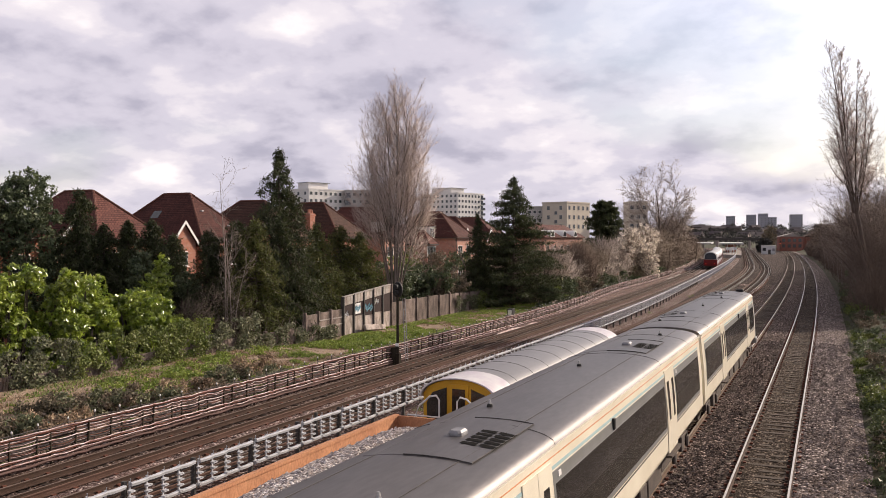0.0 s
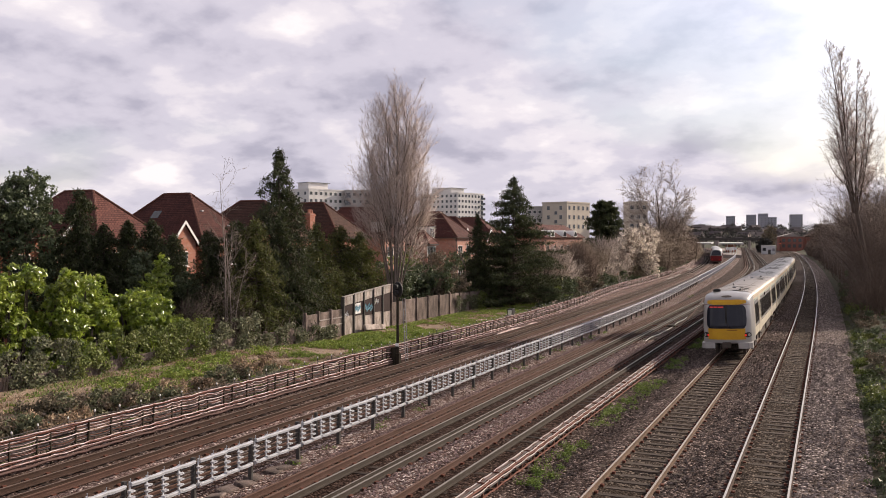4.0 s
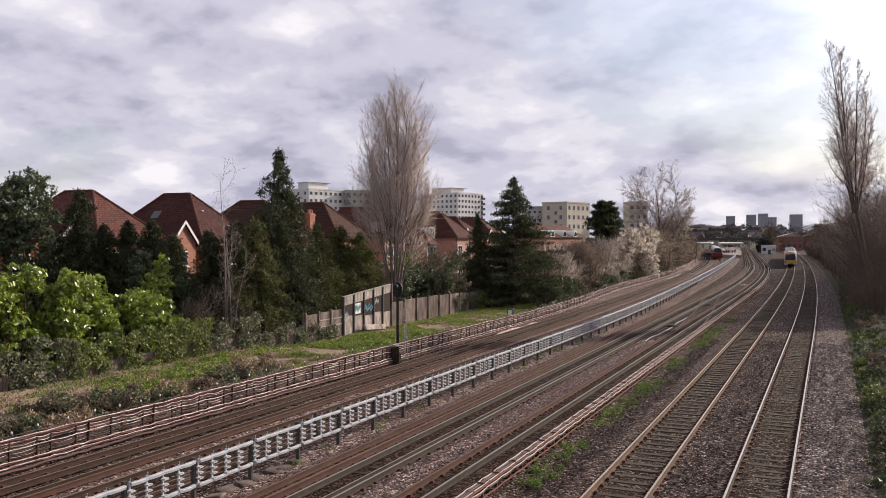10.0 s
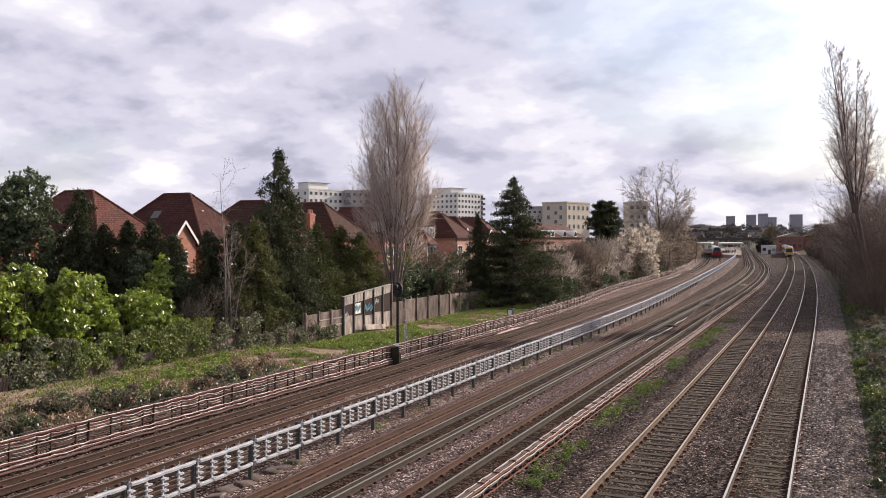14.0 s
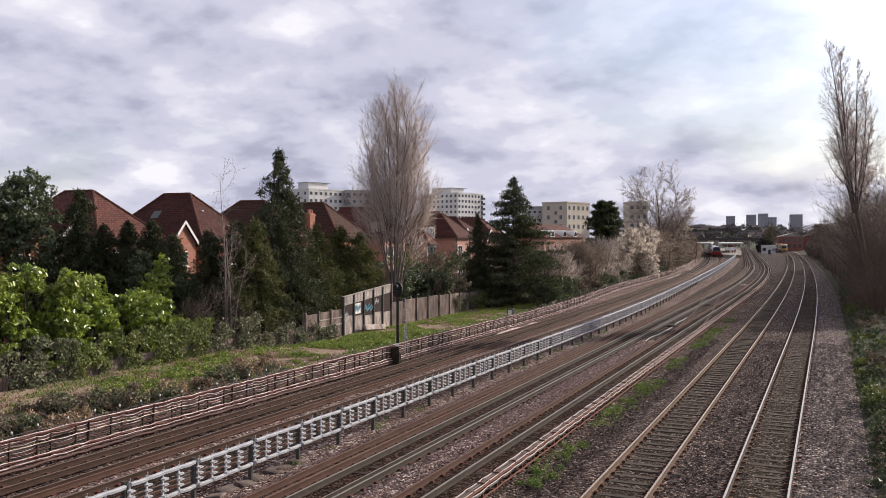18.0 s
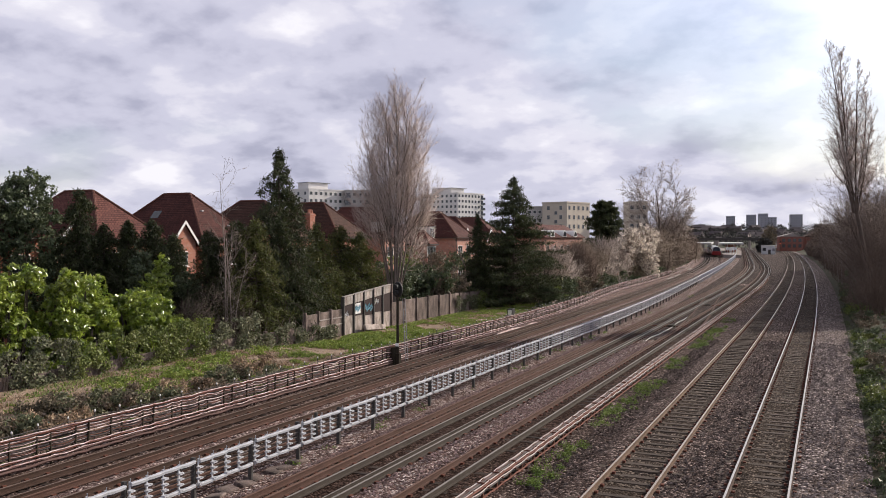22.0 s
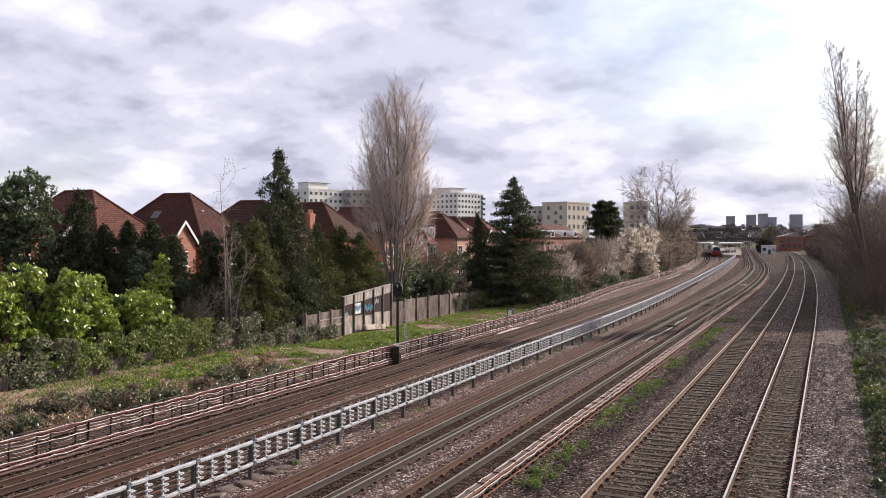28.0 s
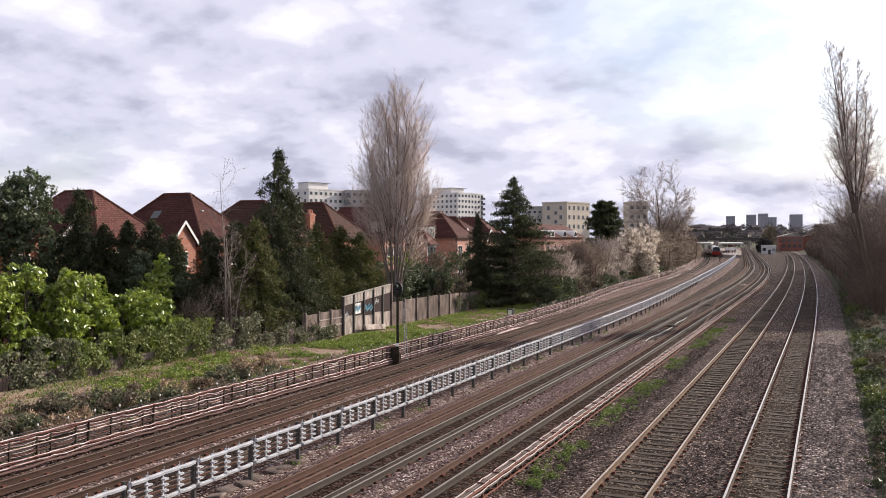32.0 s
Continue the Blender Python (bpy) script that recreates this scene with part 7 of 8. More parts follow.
def grow(shape, p, d, length, r, level, cfg, rnd, twigs):
    """A limb that forks into thinner ones; the finest go into twigs."""
    segs = cfg["segs"][level]
    pts, rad, dirs = [Vector(p)], [r], []
    q, dd = Vector(p), Vector(d).normalized()
    for i in range(segs):
        dd = (dd + Vector((rnd.gauss(0, 1), rnd.gauss(0, 1), rnd.gauss(0, 1))) * cfg["wander"][level] + Vector((0, 0, cfg["up"][level]))).normalized()
        q = q + dd * (length / segs)
        pts.append(q.copy()), rad.append(r * (1 - 0.85 * (i + 1) / segs)), dirs.append(dd.copy())
    if level < cfg["fine"]:
        shape.tube(pts, rad, cfg["sides"][level], False)
    else:
        for i in range(segs):
            e = pts[i + 1] + (pts[i + 1] - pts[i]) * (0.5 if i + 1 < segs else 0.0)
            twigs.append((*pts[i], *e, rad[i]))
    if level + 1 >= len(cfg["segs"]):
        return
    n = cfg["kids"][level]
    for k in range(n):
        t = cfg["from"][level] + (1 - cfg["from"][level]) * (k + rnd.random()) / n
        i = min(int(t * segs), segs - 1)
        base = pts[i].lerp(pts[i + 1], t * segs - i)
        axis = dirs[i].cross(Vector((rnd.gauss(0, 1), rnd.gauss(0, 1), rnd.gauss(0, 1)))).normalized()
        ang = radians(rnd.gauss(cfg["angle"][level], cfg["angle"][level] * 0.25))
        nd = Matrix.Rotation(ang, 3, axis) @ dirs[i]
        ln = length * cfg["ratio"][level] * rnd.uniform(0.6, 1.2) * (1 - cfg["taper"][level] * t)
        grow(shape, base, nd, ln, max(rad[i] * cfg.get("thin", 0.55), cfg["min_r"]), level + 1, cfg, rnd, twigs)


POPLAR = dict(segs=[14, 7, 3, 1], wander=[0.020, 0.05, 0.10, 0.16], up=[0.004, 0.11, 0.15, 0.12], kids=[36, 11, 8], sides=[7, 4, 3, 3], ratio=[0.42, 0.45, 0.60],
              angle=[44, 30, 32], taper=[0.66, 0.25, 0.2], min_r=0.009, fine=2, thin=0.42)
POPLAR["from"] = [0.28, 0.08, 0.05]
POPLAR_OPEN = dict(POPLAR, kids=[30, 9, 8], ratio=[0.30, 0.48, 0.7], angle=[38, 36, 42], taper=[0.72, 0.3, 0.2], wander=[0.022, 0.08, 0.15, 0.2], up=[0.01, 0.11, 0.11, 0.08], min_r=0.011)
POPLAR_OPEN["from"] = [0.10, 0.12, 0.08]
SPREADING = dict(segs=[8, 6, 4, 2, 1], wander=[0.05, 0.10, 0.14, 0.2, 0.25], up=[0.0, 0.06, 0.04, 0.02, 0.0], kids=[14, 10, 9, 6], sides=[7, 5, 4, 3, 3], ratio=[0.52, 0.48, 0.45, 0.50],
                 angle=[40, 38, 36, 36], taper=[0.35, 0.3, 0.3, 0.2], min_r=0.017, fine=3)
SPREADING["from"] = [0.3, 0.25, 0.15, 0.1]
BIRCH = dict(segs=[9, 5, 2, 1], wander=[0.04, 0.10, 0.16, 0.2], up=[0.05, 0.08, 0.0, -0.02], kids=[11, 5, 4], sides=[6, 4, 3, 3], ratio=[0.32, 0.5, 0.5],
             angle=[36, 36, 36], taper=[0.5, 0.3, 0.2], min_r=0.009, fine=2)
BIRCH["from"] = [0.25, 0.2, 0.2]
SCRUBBY = dict(segs=[6, 4, 2, 1], wander=[0.10, 0.15, 0.2, 0.25], up=[0.03, 0.05, 0.03, 0.0], kids=[10, 6, 5], sides=[4, 3, 3, 3], ratio=[0.5, 0.5, 0.5],
               angle=[35, 38, 40], taper=[0.4, 0.3, 0.2], min_r=0.012, fine=2)
SCRUBBY["from"] = [0.1, 0.15, 0.1]
SCRUB_FAR = dict(SCRUBBY, kids=[9, 5, 4], segs=[3, 2, 1, 1], min_r=0.028)


def bare_tree(name, label, at, height, cfg, stems=((0, 0, 0, 1.0),), r=0.25, bark=None, twig=None, seed=0, group="", category="tree", fork=0.0, lean=(0.0, 0.0)):
    rnd = random.Random(seed)
    tr = thing(name, label, category, pose(*at), group=group)
    limbs, twigs = Shape(), []
    for sx, sy, ang, k in stems:
        d = Vector((math.sin(radians(sx)), math.sin(radians(sy)), 1.0))
        q = 0.12 if fork else 0.25
        grow(limbs, (q * sx / 8 + lean[0], q * sy / 8 + lean[1], fork), d, height * k - fork, r * k, 0, cfg, rnd, twigs)
    if fork:
        limbs.tube([(0, 0, -0.1), (0.02 + lean[0] * 0.1, 0, 0.4), (lean[0] * 0.62 - 0.03, lean[1] * 0.6 + 0.02, fork * 0.6), (lean[0], lean[1], fork + 0.5)], [r * 2.4, r * 1.9, r * 1.7, r * 1.5], 9, False)
    part("trunk", limbs, bark or BARK_GREY, tr, smooth=True)
    tw = part("twig_mass", spike_mesh("twig_mass", twig or BARK_PALE, twigs), None, tr, "dense fine bare twigs")
    tw["kind"] = "stuff"
    return tr


def thicket(name, label, at, blobs, n, mat, seed, r=0.02, length=1.1, group="", droop=0.0, category="thicket"):
    """A bare shrub mass: leaning stems and a haze of fine twigs in lumps."""
    rng, rnd = np.random.default_rng(seed), random.Random(seed)
    n, r = int(n * 0.68), r * 1.22
    tr = thing(name, label, category, pose(*at), group=group)
    s = Shape()
    for b in blobs:
        for _ in range(2):
            x, y = b[0] + rnd.gauss(0, b[3] * 0.4), b[1] + rnd.gauss(0, b[4] * 0.4)
            s.tube([(x * 0.8, y * 0.92, -0.1), (x * 0.92 + rnd.gauss(0, 0.2), y * 0.97, b[2] * 0.55), (x + rnd.gauss(0, 0.3), y + rnd.gauss(0, 0.3), b[2] + b[5] * 0.7)], [r * 3.0, r * 2.2, r * 0.8], 4, False)
    sm = part("stem_mass", s, mat, tr)
    sm["kind"] = "stuff"
    B = np.array(blobs, float)
    vol = B[:, 3] * B[:, 4] * B[:, 5]
    k = rng.choice(len(B), n, p=vol / vol.sum())
    d = rng.normal(size=(n, 3))
    d /= np.linalg.norm(d, axis=1)[:, None]
    q = d * (rng.random(n) ** 0.45)[:, None]
    base = B[k, :3] + q * B[k, 3:]
    way = d * 0.6 + rng.normal(size=(n, 3)) * 0.45 + [0, 0, 0.75 - droop]
    way /= np.linalg.norm(way, axis=1)[:, None]
    tip = base + way * (length * rng.uniform(0.5, 1.4, n))[:, None]
    keep = base[:, 2] > 0.05
    tw = part("twig_mass", spike_mesh("twig_mass", mat, np.c_[base, tip, r * rng.uniform(0.5, 1.3, n)][keep]), None, tr)
    tw["kind"] = "stuff"
    return tr


def fir(name, label, at, height, base_r, mat, seed, droop=0.25, start=0.06, density=1.0, size=0.17, shape_pow=1.0, group=""):
    """A conifer: a straight trunk, whorls of drooping boughs and sprays along them."""
    rnd = random.Random(seed)
    tr = thing(name, label, "tree", pose(*at), group=group)
    part("trunk", tube([(0, 0, 0), (0.05, 0, height * 0.5), (0, 0.03, height)], [height * 0.018, height * 0.010, 0.02], 8), BARK_DARK, tr)
    boughs, pts = Shape(), []
    z = height * start
    while z < height * 0.985:
        t = z / height
        reach = base_r * (1 - t) ** shape_pow * (0.85 + 0.3 * rnd.random()) + 0.12
        for k in range(rnd.randint(5, 7)):
            a = rnd.uniform(0, 2 * math.pi)
            ln = reach * rnd.uniform(0.6, 1.18)
            prev = Vector((0, 0, z))
            line = [prev]
            for i in range(1, 6):
                s = i / 5
                line.append(Vector((math.cos(a) * ln * s, math.sin(a) * ln * s, z + ln * (0.22 * s - droop * 2.2 * s * s) + rnd.gauss(0, 0.05))))
            boughs.tube(line, [0.05 * (1 - 0.8 * i / 5) * (0.4 + reach / base_r) for i in range(6)], 3, False)
            n = max(8, int(98 * density * ln / base_r * (height / 12)))
            for _ in range(n):
                s = rnd.uniform(0.12, 1.0) ** 0.8 * 4.999
                i = int(s)
                q = line[i].lerp(line[i + 1], s - i)
                w = 0.30 * ln * (1 - 0.6 * s / 5) * 0.6 + 0.08
                pts.append((q.x + rnd.gauss(0, w * 0.6), q.y + rnd.gauss(0, w * 0.6), q.z + rnd.gauss(-0.06, 0.11)))
        z += height * 0.020 + 0.05
    part("bough_frame", boughs, BARK_DARK, tr)
    part("needle_mass", leaf_mesh("needle_mass", mat, pts, size * 0.44, None, 1.9, seed, -0.9, 0.38), None, tr)
    return tr


def bush(name, label, at, blobs, n, size, mat, seed, trunk=True, category="bush", group="", shell=0.5, long=1.1):
    rng = np.random.default_rng(seed)
    tr = thing(name, label, category, pose(*at), group=group)
    if trunk:
        s = Shape()
        for b in blobs:
            s.tube([(b[0] * 0.3, b[1] * 0.3, 0), (b[0] * 0.7, b[1] * 0.7, b[2] * 0.5), (b[0], b[1], b[2] + b[5] * 0.4)], [0.10, 0.07, 0.02], 5)
        part("stem", s, BARK_DARK, tr)
    n, size = int(n * LEAF_MORE), size * LEAF_LESS
    p, d = clump_points(rng, blobs, n, shell)
    keep = p[:, 2] > 0.02
    cr = part("crown", leaf_mesh("crown", mat, p[keep], size, d[keep], long, seed), None, tr)
    cr["kind"] = "stuff"
    return tr


def ring_blobs(rnd, n, w, d, h, r, zlow=0.3):
    """Overlapping lumps that fill a long mass w by d by h."""
    out = []
    for _ in range(n):
        rr = r * rnd.uniform(0.6, 1.25)
        out.append((rnd.uniform(-d / 2, d / 2), rnd.uniform(-w / 2, w / 2), rnd.uniform(zlow, max(zlow + 0.01, h - rr)), rr, rr, rr * rnd.uniform(0.75, 1.05)))
    return out


def bank_z(x, y):
    """Height of the left bank: it climbs towards the old fence at its near end."""
    rise = max(0.36, 0.85 * min(1.0, max(0.0, (51.0 - y) / 13.0)))
    t = min(1.0, max(0.0, (x + 30.6) / 8.9))
    return -0.42 + 0.08 * t + 0.06 * math.sin(math.pi * t) + rise * (1 - t) ** 1.1


def ivy_curtain(y0, y1, mat, seed, trim=0.85):
    """Ivy hanging over the face of a fence, ragged above, with holes."""
    rng = np.random.default_rng(seed)
    tr = thing("ivy_curtain", "ivy hanging over the old garden fence", "ivy", pose(-30.45, y0, bank_z(-30.4, (y0 + y1) / 2) - 0.1), group="ivy along the fence")
    n = 8600
    y, z = rng.uniform(-0.2, y1 - y0 + 0.2, n), rng.random(n) ** 0.9 * 3.0
    low = trim if y0 > 36 else 0.0
    top = np.array([1.95 - low + 0.55 * noise.noise(Vector((0, (a + y0) * 0.45, 2.0))) + 0.3 * noise.noise(Vector((0, (a + y0) * 1.9, 5.0))) for a in y])
    hole = np.array([noise.noise(Vector((3.0, (a + y0) * 0.9, b * 0.9))) + 0.6 * noise.noise(Vector((7.0, (a + y0) * 3.1, b * 2.4))) for a, b in zip(y, z)])
    keep = (z < top) & (hole > -0.12)
    x = np.abs(rng.normal(0.12, 0.14, n)) + 0.22 * np.clip(hole, 0, 1)
    p = np.c_[x, y, z][keep]
    cr = part("leaf_sheet", leaf_mesh("leaf_sheet", mat, p, 0.070, np.tile([0.8, 0, 0.4], (len(p), 1)), 1.0, seed), None, tr)
    cr["kind"] = "stuff"
    st = Shape()
    r = random.Random(seed)
    for _ in range(14):
        yy = r.uniform(0, y1 - y0)
        st.tube([(0.06, yy, 0), (0.10, yy + r.gauss(0, 0.3), 0.8), (0.05, yy + r.gauss(0, 0.6), 1.7)], [0.025, 0.018, 0.008], 4, False)
    sm = part("stem_mass", st, BARK_GREY, tr)
    sm["kind"] = "stuff"


def plant_left():
    rnd = random.Random(21)
    # three-stemmed poplar behind the wall
    bare_tree("poplar_tree", "tall bare poplar with several upright stems", (-32.0, 60.7, -0.4), 17.7, POPLAR, ((-7.0, 0, 0, 0.86), (-5.0, 3, 0, 0.95), (-3.4, -3, 0, 0.98), (1.6, 2, 0, 1.0), (3.0, -2, 0, 1.0), (4.8, 1, 0, 0.96), (7.5, 2, 0, 0.87), (-11, -4, 0, 0.74), (12, 4, 0, 0.77), (16, -2, 0, 0.62)), 0.12, BARK_GREY, TWIG_POPLAR, 5, fork=1.8)
    # tall fir and its companions
    fir("fir_tree", "tall dark fir with drooping boughs", (-34.4, 48.3, -0.4), 13.3, 4.7, FIR_GREEN, 31, 0.30, 0.05, 2.5, 0.19, 0.85)
    fir("cypress_tree", "dark green cypress beside the fir", (-34.2, 52.8, -0.4), 8.2, 2.9, FIR_WARM, 32, 0.2, 0.04, 2.0, 0.18, 0.7)
    fir("cypress_tree", "olive green cypress behind the wall", (-35.0, 57.2, -0.4), 8.0, 3.0, FIR_WARM, 33, 0.15, 0.04, 2.0, 0.18, 0.6)
    fir("cypress_tree", "dull green cypress behind the birch", (-33.6, 44.6, -0.4), 8.4, 2.6, FIR_WARM, 34, 0.2, 0.04, 1.8, 0.18, 0.6)
    fir("fir_tree", "broad dark fir by the line", (-28.7, 79.8, -0.4), 13.4, 6.6, FIR_GREEN, 35, 0.06, 0.04, 3.6, 0.20, 1.0)
    fir("fir_tree", "small dark fir behind the wall", (-31.4, 77.0, -0.4), 9.6, 2.4, FIR_GREEN, 36, 0.2, 0.04, 1.6, 0.18, 0.8)
    bare_tree("birch_tree", "slender bare birch with pale twigs", (-33.4, 41.6, -0.4), 10.6, BIRCH, ((-2, 0, 0, 1.0), (3, 3, 0, 0.85), (-6, 5, 0, 0.7), (8, -3, 0, 0.6)), 0.062, BARK_BIRCH, BARK_GREY, 7)
    fir("cypress_tree", "dark cypress with thin spire before the houses", (-45.3, 41.2, -0.4), 10.3, 2.6, FIR_GREEN, 37, 0.25, 0.04, 1.9, 0.19, 0.55)
    fir("cypress_tree", "dark ragged cypress before the houses", (-44.2, 42.2, -0.4), 8.0, 2.2, FIR_GREEN, 38, 0.25, 0.04, 1.7, 0.19, 0.55)
    fir("cypress_tree", "dark cypress leaning over the laurel", (-43.2, 43.4, -0.4), 8.3, 1.7, FIR_GREEN, 39, 0.25, 0.04, 1.7, 0.19, 0.55)
    fir("cypress_tree", "dark green cypress hung with dead twigs", (-36.6, 43.8, -0.4), 7.6, 2.0, FIR_GREEN, 40, 0.2, 0.04, 1.7, 0.17, 0.5)
    fir("cypress_tree", "dark green cypress hung with dead twigs", (-35.2, 44.8, -0.4), 8.2, 2.2, FIR_GREEN, 45, 0.2, 0.04, 1.7, 0.17, 0.5)
    fir("cypress_tree", "ragged dark cypress before the hipped house", (-43.4, 45.9, -0.4), 8.4, 2.2, FIR_GREEN, 47, 0.25, 0.04, 1.7, 0.19, 0.5)
    fir("cypress_tree", "ragged dark cypress before the hipped house", (-44.0, 48.6, -0.4), 7.4, 2.0, FIR_GREEN, 48, 0.25, 0.04, 1.7, 0.19, 0.5)
    fir("cypress_tree", "olive cypress by the poplar", (-36.0, 62.2, -0.4), 7.6, 2.8, FIR_WARM, 46, 0.15, 0.04, 1.8, 0.18, 0.55)
    thicket("thicket", "brown dead twigs before the dark trees", (-33.0, 39.5, -0.4), ring_blobs(random.Random(61), 8, 5.0, 1.6, 4.2, 0.9, 0.6), 1500, BARK_DARK, 62, 0.012, 0.9)
    # evergreens before the houses
    bush("evergreen_tree", "dark round-headed evergreen before the houses", (-49.0, 39.9, -0.4), [(0, 0, 6.5, 3.0, 3.1, 2.8), (0.3, 0.0, 9.0, 2.0, 2.1, 2.2), (0, -1.0, 4.5, 3.0, 3.0, 2.6), (0.3, 0.2, 10.6, 1.5, 1.6, 1.2), (0.6, 1.8, 3.6, 2.6, 2.6, 2.6), (0.0, -1.8, 8.0, 2.4, 2.4, 2.4)], 21000, 0.14, YEW, 41, category="tree")
    bush("evergreen_tree", "dark evergreen clump beside the gabled house", (-39.5, 43.6, -0.4), [(0, -1.2, 1.8, 1.3, 1.3, 1.4), (0, -2.4, 2.8, 1.4, 1.4, 2.0), (0, 1.0, 1.0, 1.0, 1.4, 0.9), (0.2, -3.0, 4.6, 0.8, 0.8, 1.5)], 6000, 0.15, YEW, 43, category="tree")
    # glossy laurel hedge
    for k, (x, y, w, h) in enumerate(((-35.5, 25.2, 4.2, 6.0), (-35.6, 28.6, 4.0, 6.1), (-35.2, 31.6, 3.6, 5.6), (-34.4, 35.4, 3.4, 4.4), (-33.6, 37.4, 2.6, 2.9))):
        bush("laurel_bush", "glossy bright green laurel bush", (x, y, -0.4), ring_blobs(random.Random(50 + k), 26, w, 2.8, h, 0.72), 12500, 0.13, LAUREL, 51 + k, group="laurel hedge")
    bush("laurel_bush", "young yellow-green laurel shoots", (-37.5, 40.0, -0.4), [(0, 0, 3.9, 0.9, 0.9, 1.3), (0, 0.4, 5.0, 0.5, 0.5, 1.0), (0.2, -0.8, 3.2, 1.0, 1.0, 1.2)], 3800, 0.12, LAUREL, 58, group="laurel hedge")
    # ivy curtain over the old fence, brambles below
    for k in range(8):
        ivy_curtain(14.0 + k * 4.4, 18.4 + k * 4.4, (IVY, IVY, IVY_GREY)[k % 3] if k < 6 else IVY_GREY, 71 + k)
    for k in range(4):
        ivy_curtain(69.6 + k * 4.4, 74.0 + k * 4.4, (IVY_GREY, IVY)[k % 2], 81 + k, 0.25)
    for k in range(15):
        bx = -24.0 - rnd.random() * 2.6
        bush("bramble_patch", "dull bramble and dead stalks on the bank", (bx, 16.0 + k * 1.3, bank_z(bx, 16.0 + k * 1.3) - 0.08), ring_blobs(random.Random(90 + k), 12, 2.6, 2.2, 0.9, 0.38, 0.05), 3000, 0.07, (BRAMBLE, IVY_GREY, BRAMBLE, IVY_GREY, DRY)[k % 5], 91 + k, False, group="brambles on the bank")
    # dark shrubs right of the wall and ivy over it
    for k, (x, y, w, d, h, r, n, mat) in enumerate(((-33.0, 66.5, 4.5, 3.0, 5.2, 1.5, 9000, YEW), (-32.8, 70.5, 4.5, 2.5, 5.2, 1.4, 8000, BRAMBLE), (-32.4, 78.5, 6.0, 2.0, 3.6, 1.1, 7000, YEW), (-29.6, 88.0, 5.0, 1.6, 2.4, 0.9, 5000, IVY_GREY),
                                                    (-28.4, 91.0, 6.5, 2.4, 2.8, 1.1, 6000, YEW), (-29.0, 98.0, 7, 2.4, 2.6, 1.0, 5000, IVY), (-29.5, 106, 8, 2.4, 2.2, 1.0, 5000, IVY))):
        bush("ivy_shrub", "dark ivy-covered shrub by the fence", (x, y, -0.45), ring_blobs(random.Random(110 + k), 9, w, d, h, r), n, 0.15, mat, 111 + k, group="shrubs by the fence")
    # garden hedges and small trees before the houses
    for k in range(17):
        y = 46 + k * 5.4
        if 50 < y < 55:
            continue
        x = -42.5 - rnd.uniform(-1.5, 2.0)
        h = rnd.uniform(4.8, 6.6)
        mat = (YEW, IVY, SCRUB, YEW, BRAMBLE)[k % 5]
        if mat is SCRUB:
            thicket("garden_thicket", "bare brown garden thicket", (x, y, -0.4), ring_blobs(random.Random(400 + k), 8, 5.6, 2.6, h, 1.3), 3600, TWIG_RED, 401 + k, 0.018, 1.2, "garden hedges")
            continue
        bush("garden_hedge", "overgrown dark garden hedge", (x, y, -0.4), ring_blobs(random.Random(400 + k), 8, 5.6, 2.6, h, 1.3), 4200, 0.16, mat, 401 + k, group="garden hedges")
    for k, (x, y, h) in enumerate(((-38.5, 47.0, 7.5), (-39.0, 62.5, 8.2), (-37.5, 66.5, 8.5), (-38.0, 80.0, 8.0), (-36.0, 88.0, 8.2), (-36.5, 97.0, 8.0), (-35.0, 104.0, 7.0))):
        bare_tree("garden_tree", "bare garden tree before the houses", (x, y, -0.4), h * 0.8, BIRCH if k % 2 else SCRUBBY, ((-6, 4, 0, 1.0), (7, -5, 0, 0.9)), 0.14, BARK_GREY, TWIG_RED, 420 + k, "bare garden trees")
    # bare scrub trees and blossom along the curve
    for k, (x, y, w, h) in enumerate(((-30.0, 82.5, 6, 4.2), (-29.5, 89.5, 7, 5.0), (-29.6, 97.0, 8, 6.2), (-29.4, 105.0, 8, 6.8), (-30.2, 113.0, 8, 7.0), (-29.8, 122.0, 9, 7.0), (-30.4, 131.0, 9, 7.0))):
        thicket("thicket", "tangled bare brown thicket by the line", (x, y, -0.4), ring_blobs(random.Random(500 + k), 12, w, 3.2, h, 1.5, 0.8), 5200, (TWIG_RED, SCRUB_PALE, TWIG_DUST)[k % 3], 501 + k, 0.018, 1.2, "thickets by the line")
    for k, (x, y, h, sp) in enumerate(((-28.6, 88.0, 6.4, 4), (-29.5, 95.0, 6.2, 5), (-27.8, 99.5, 6.0, 4), (-29.0, 106.0, 6.6, 5), (-31.0, 82.0, 5.8, 5), (-29.5, 116.0, 6.6, 4), (-30.0, 126.0, 7.0, 4))):
        bare_tree("scrub_tree", "bare many-stemmed scrub tree", (x, y, -0.4), h, SCRUBBY, tuple((random.Random(k * 9 + j).uniform(-28, 28), random.Random(k * 9 + j + 4).uniform(-28, 28), 0, random.Random(k + j).uniform(0.7, 1.0)) for j in range(sp)), 0.10, BARK_DARK, TWIG_RED, 130 + k, "bare scrub along the line")
    blobs = [(0, 0, 5.2, 2.4, 3.4, 3.0), (0.9, 3.0, 6.6, 1.8, 2.2, 2.6), (-0.6, -4.0, 6.2, 2.2, 2.6, 2.4), (1.6, 0.8, 3.0, 1.6, 2.6, 2.6), (-1.0, -6.5, 5.0, 2.0, 2.2, 2.2)]
    bush("blossom_shrub", "pale pink blossoming shrub by the line", (-28.3, 138.5, -0.4), blobs, 15000, 0.16, BLOSSOM, 141)
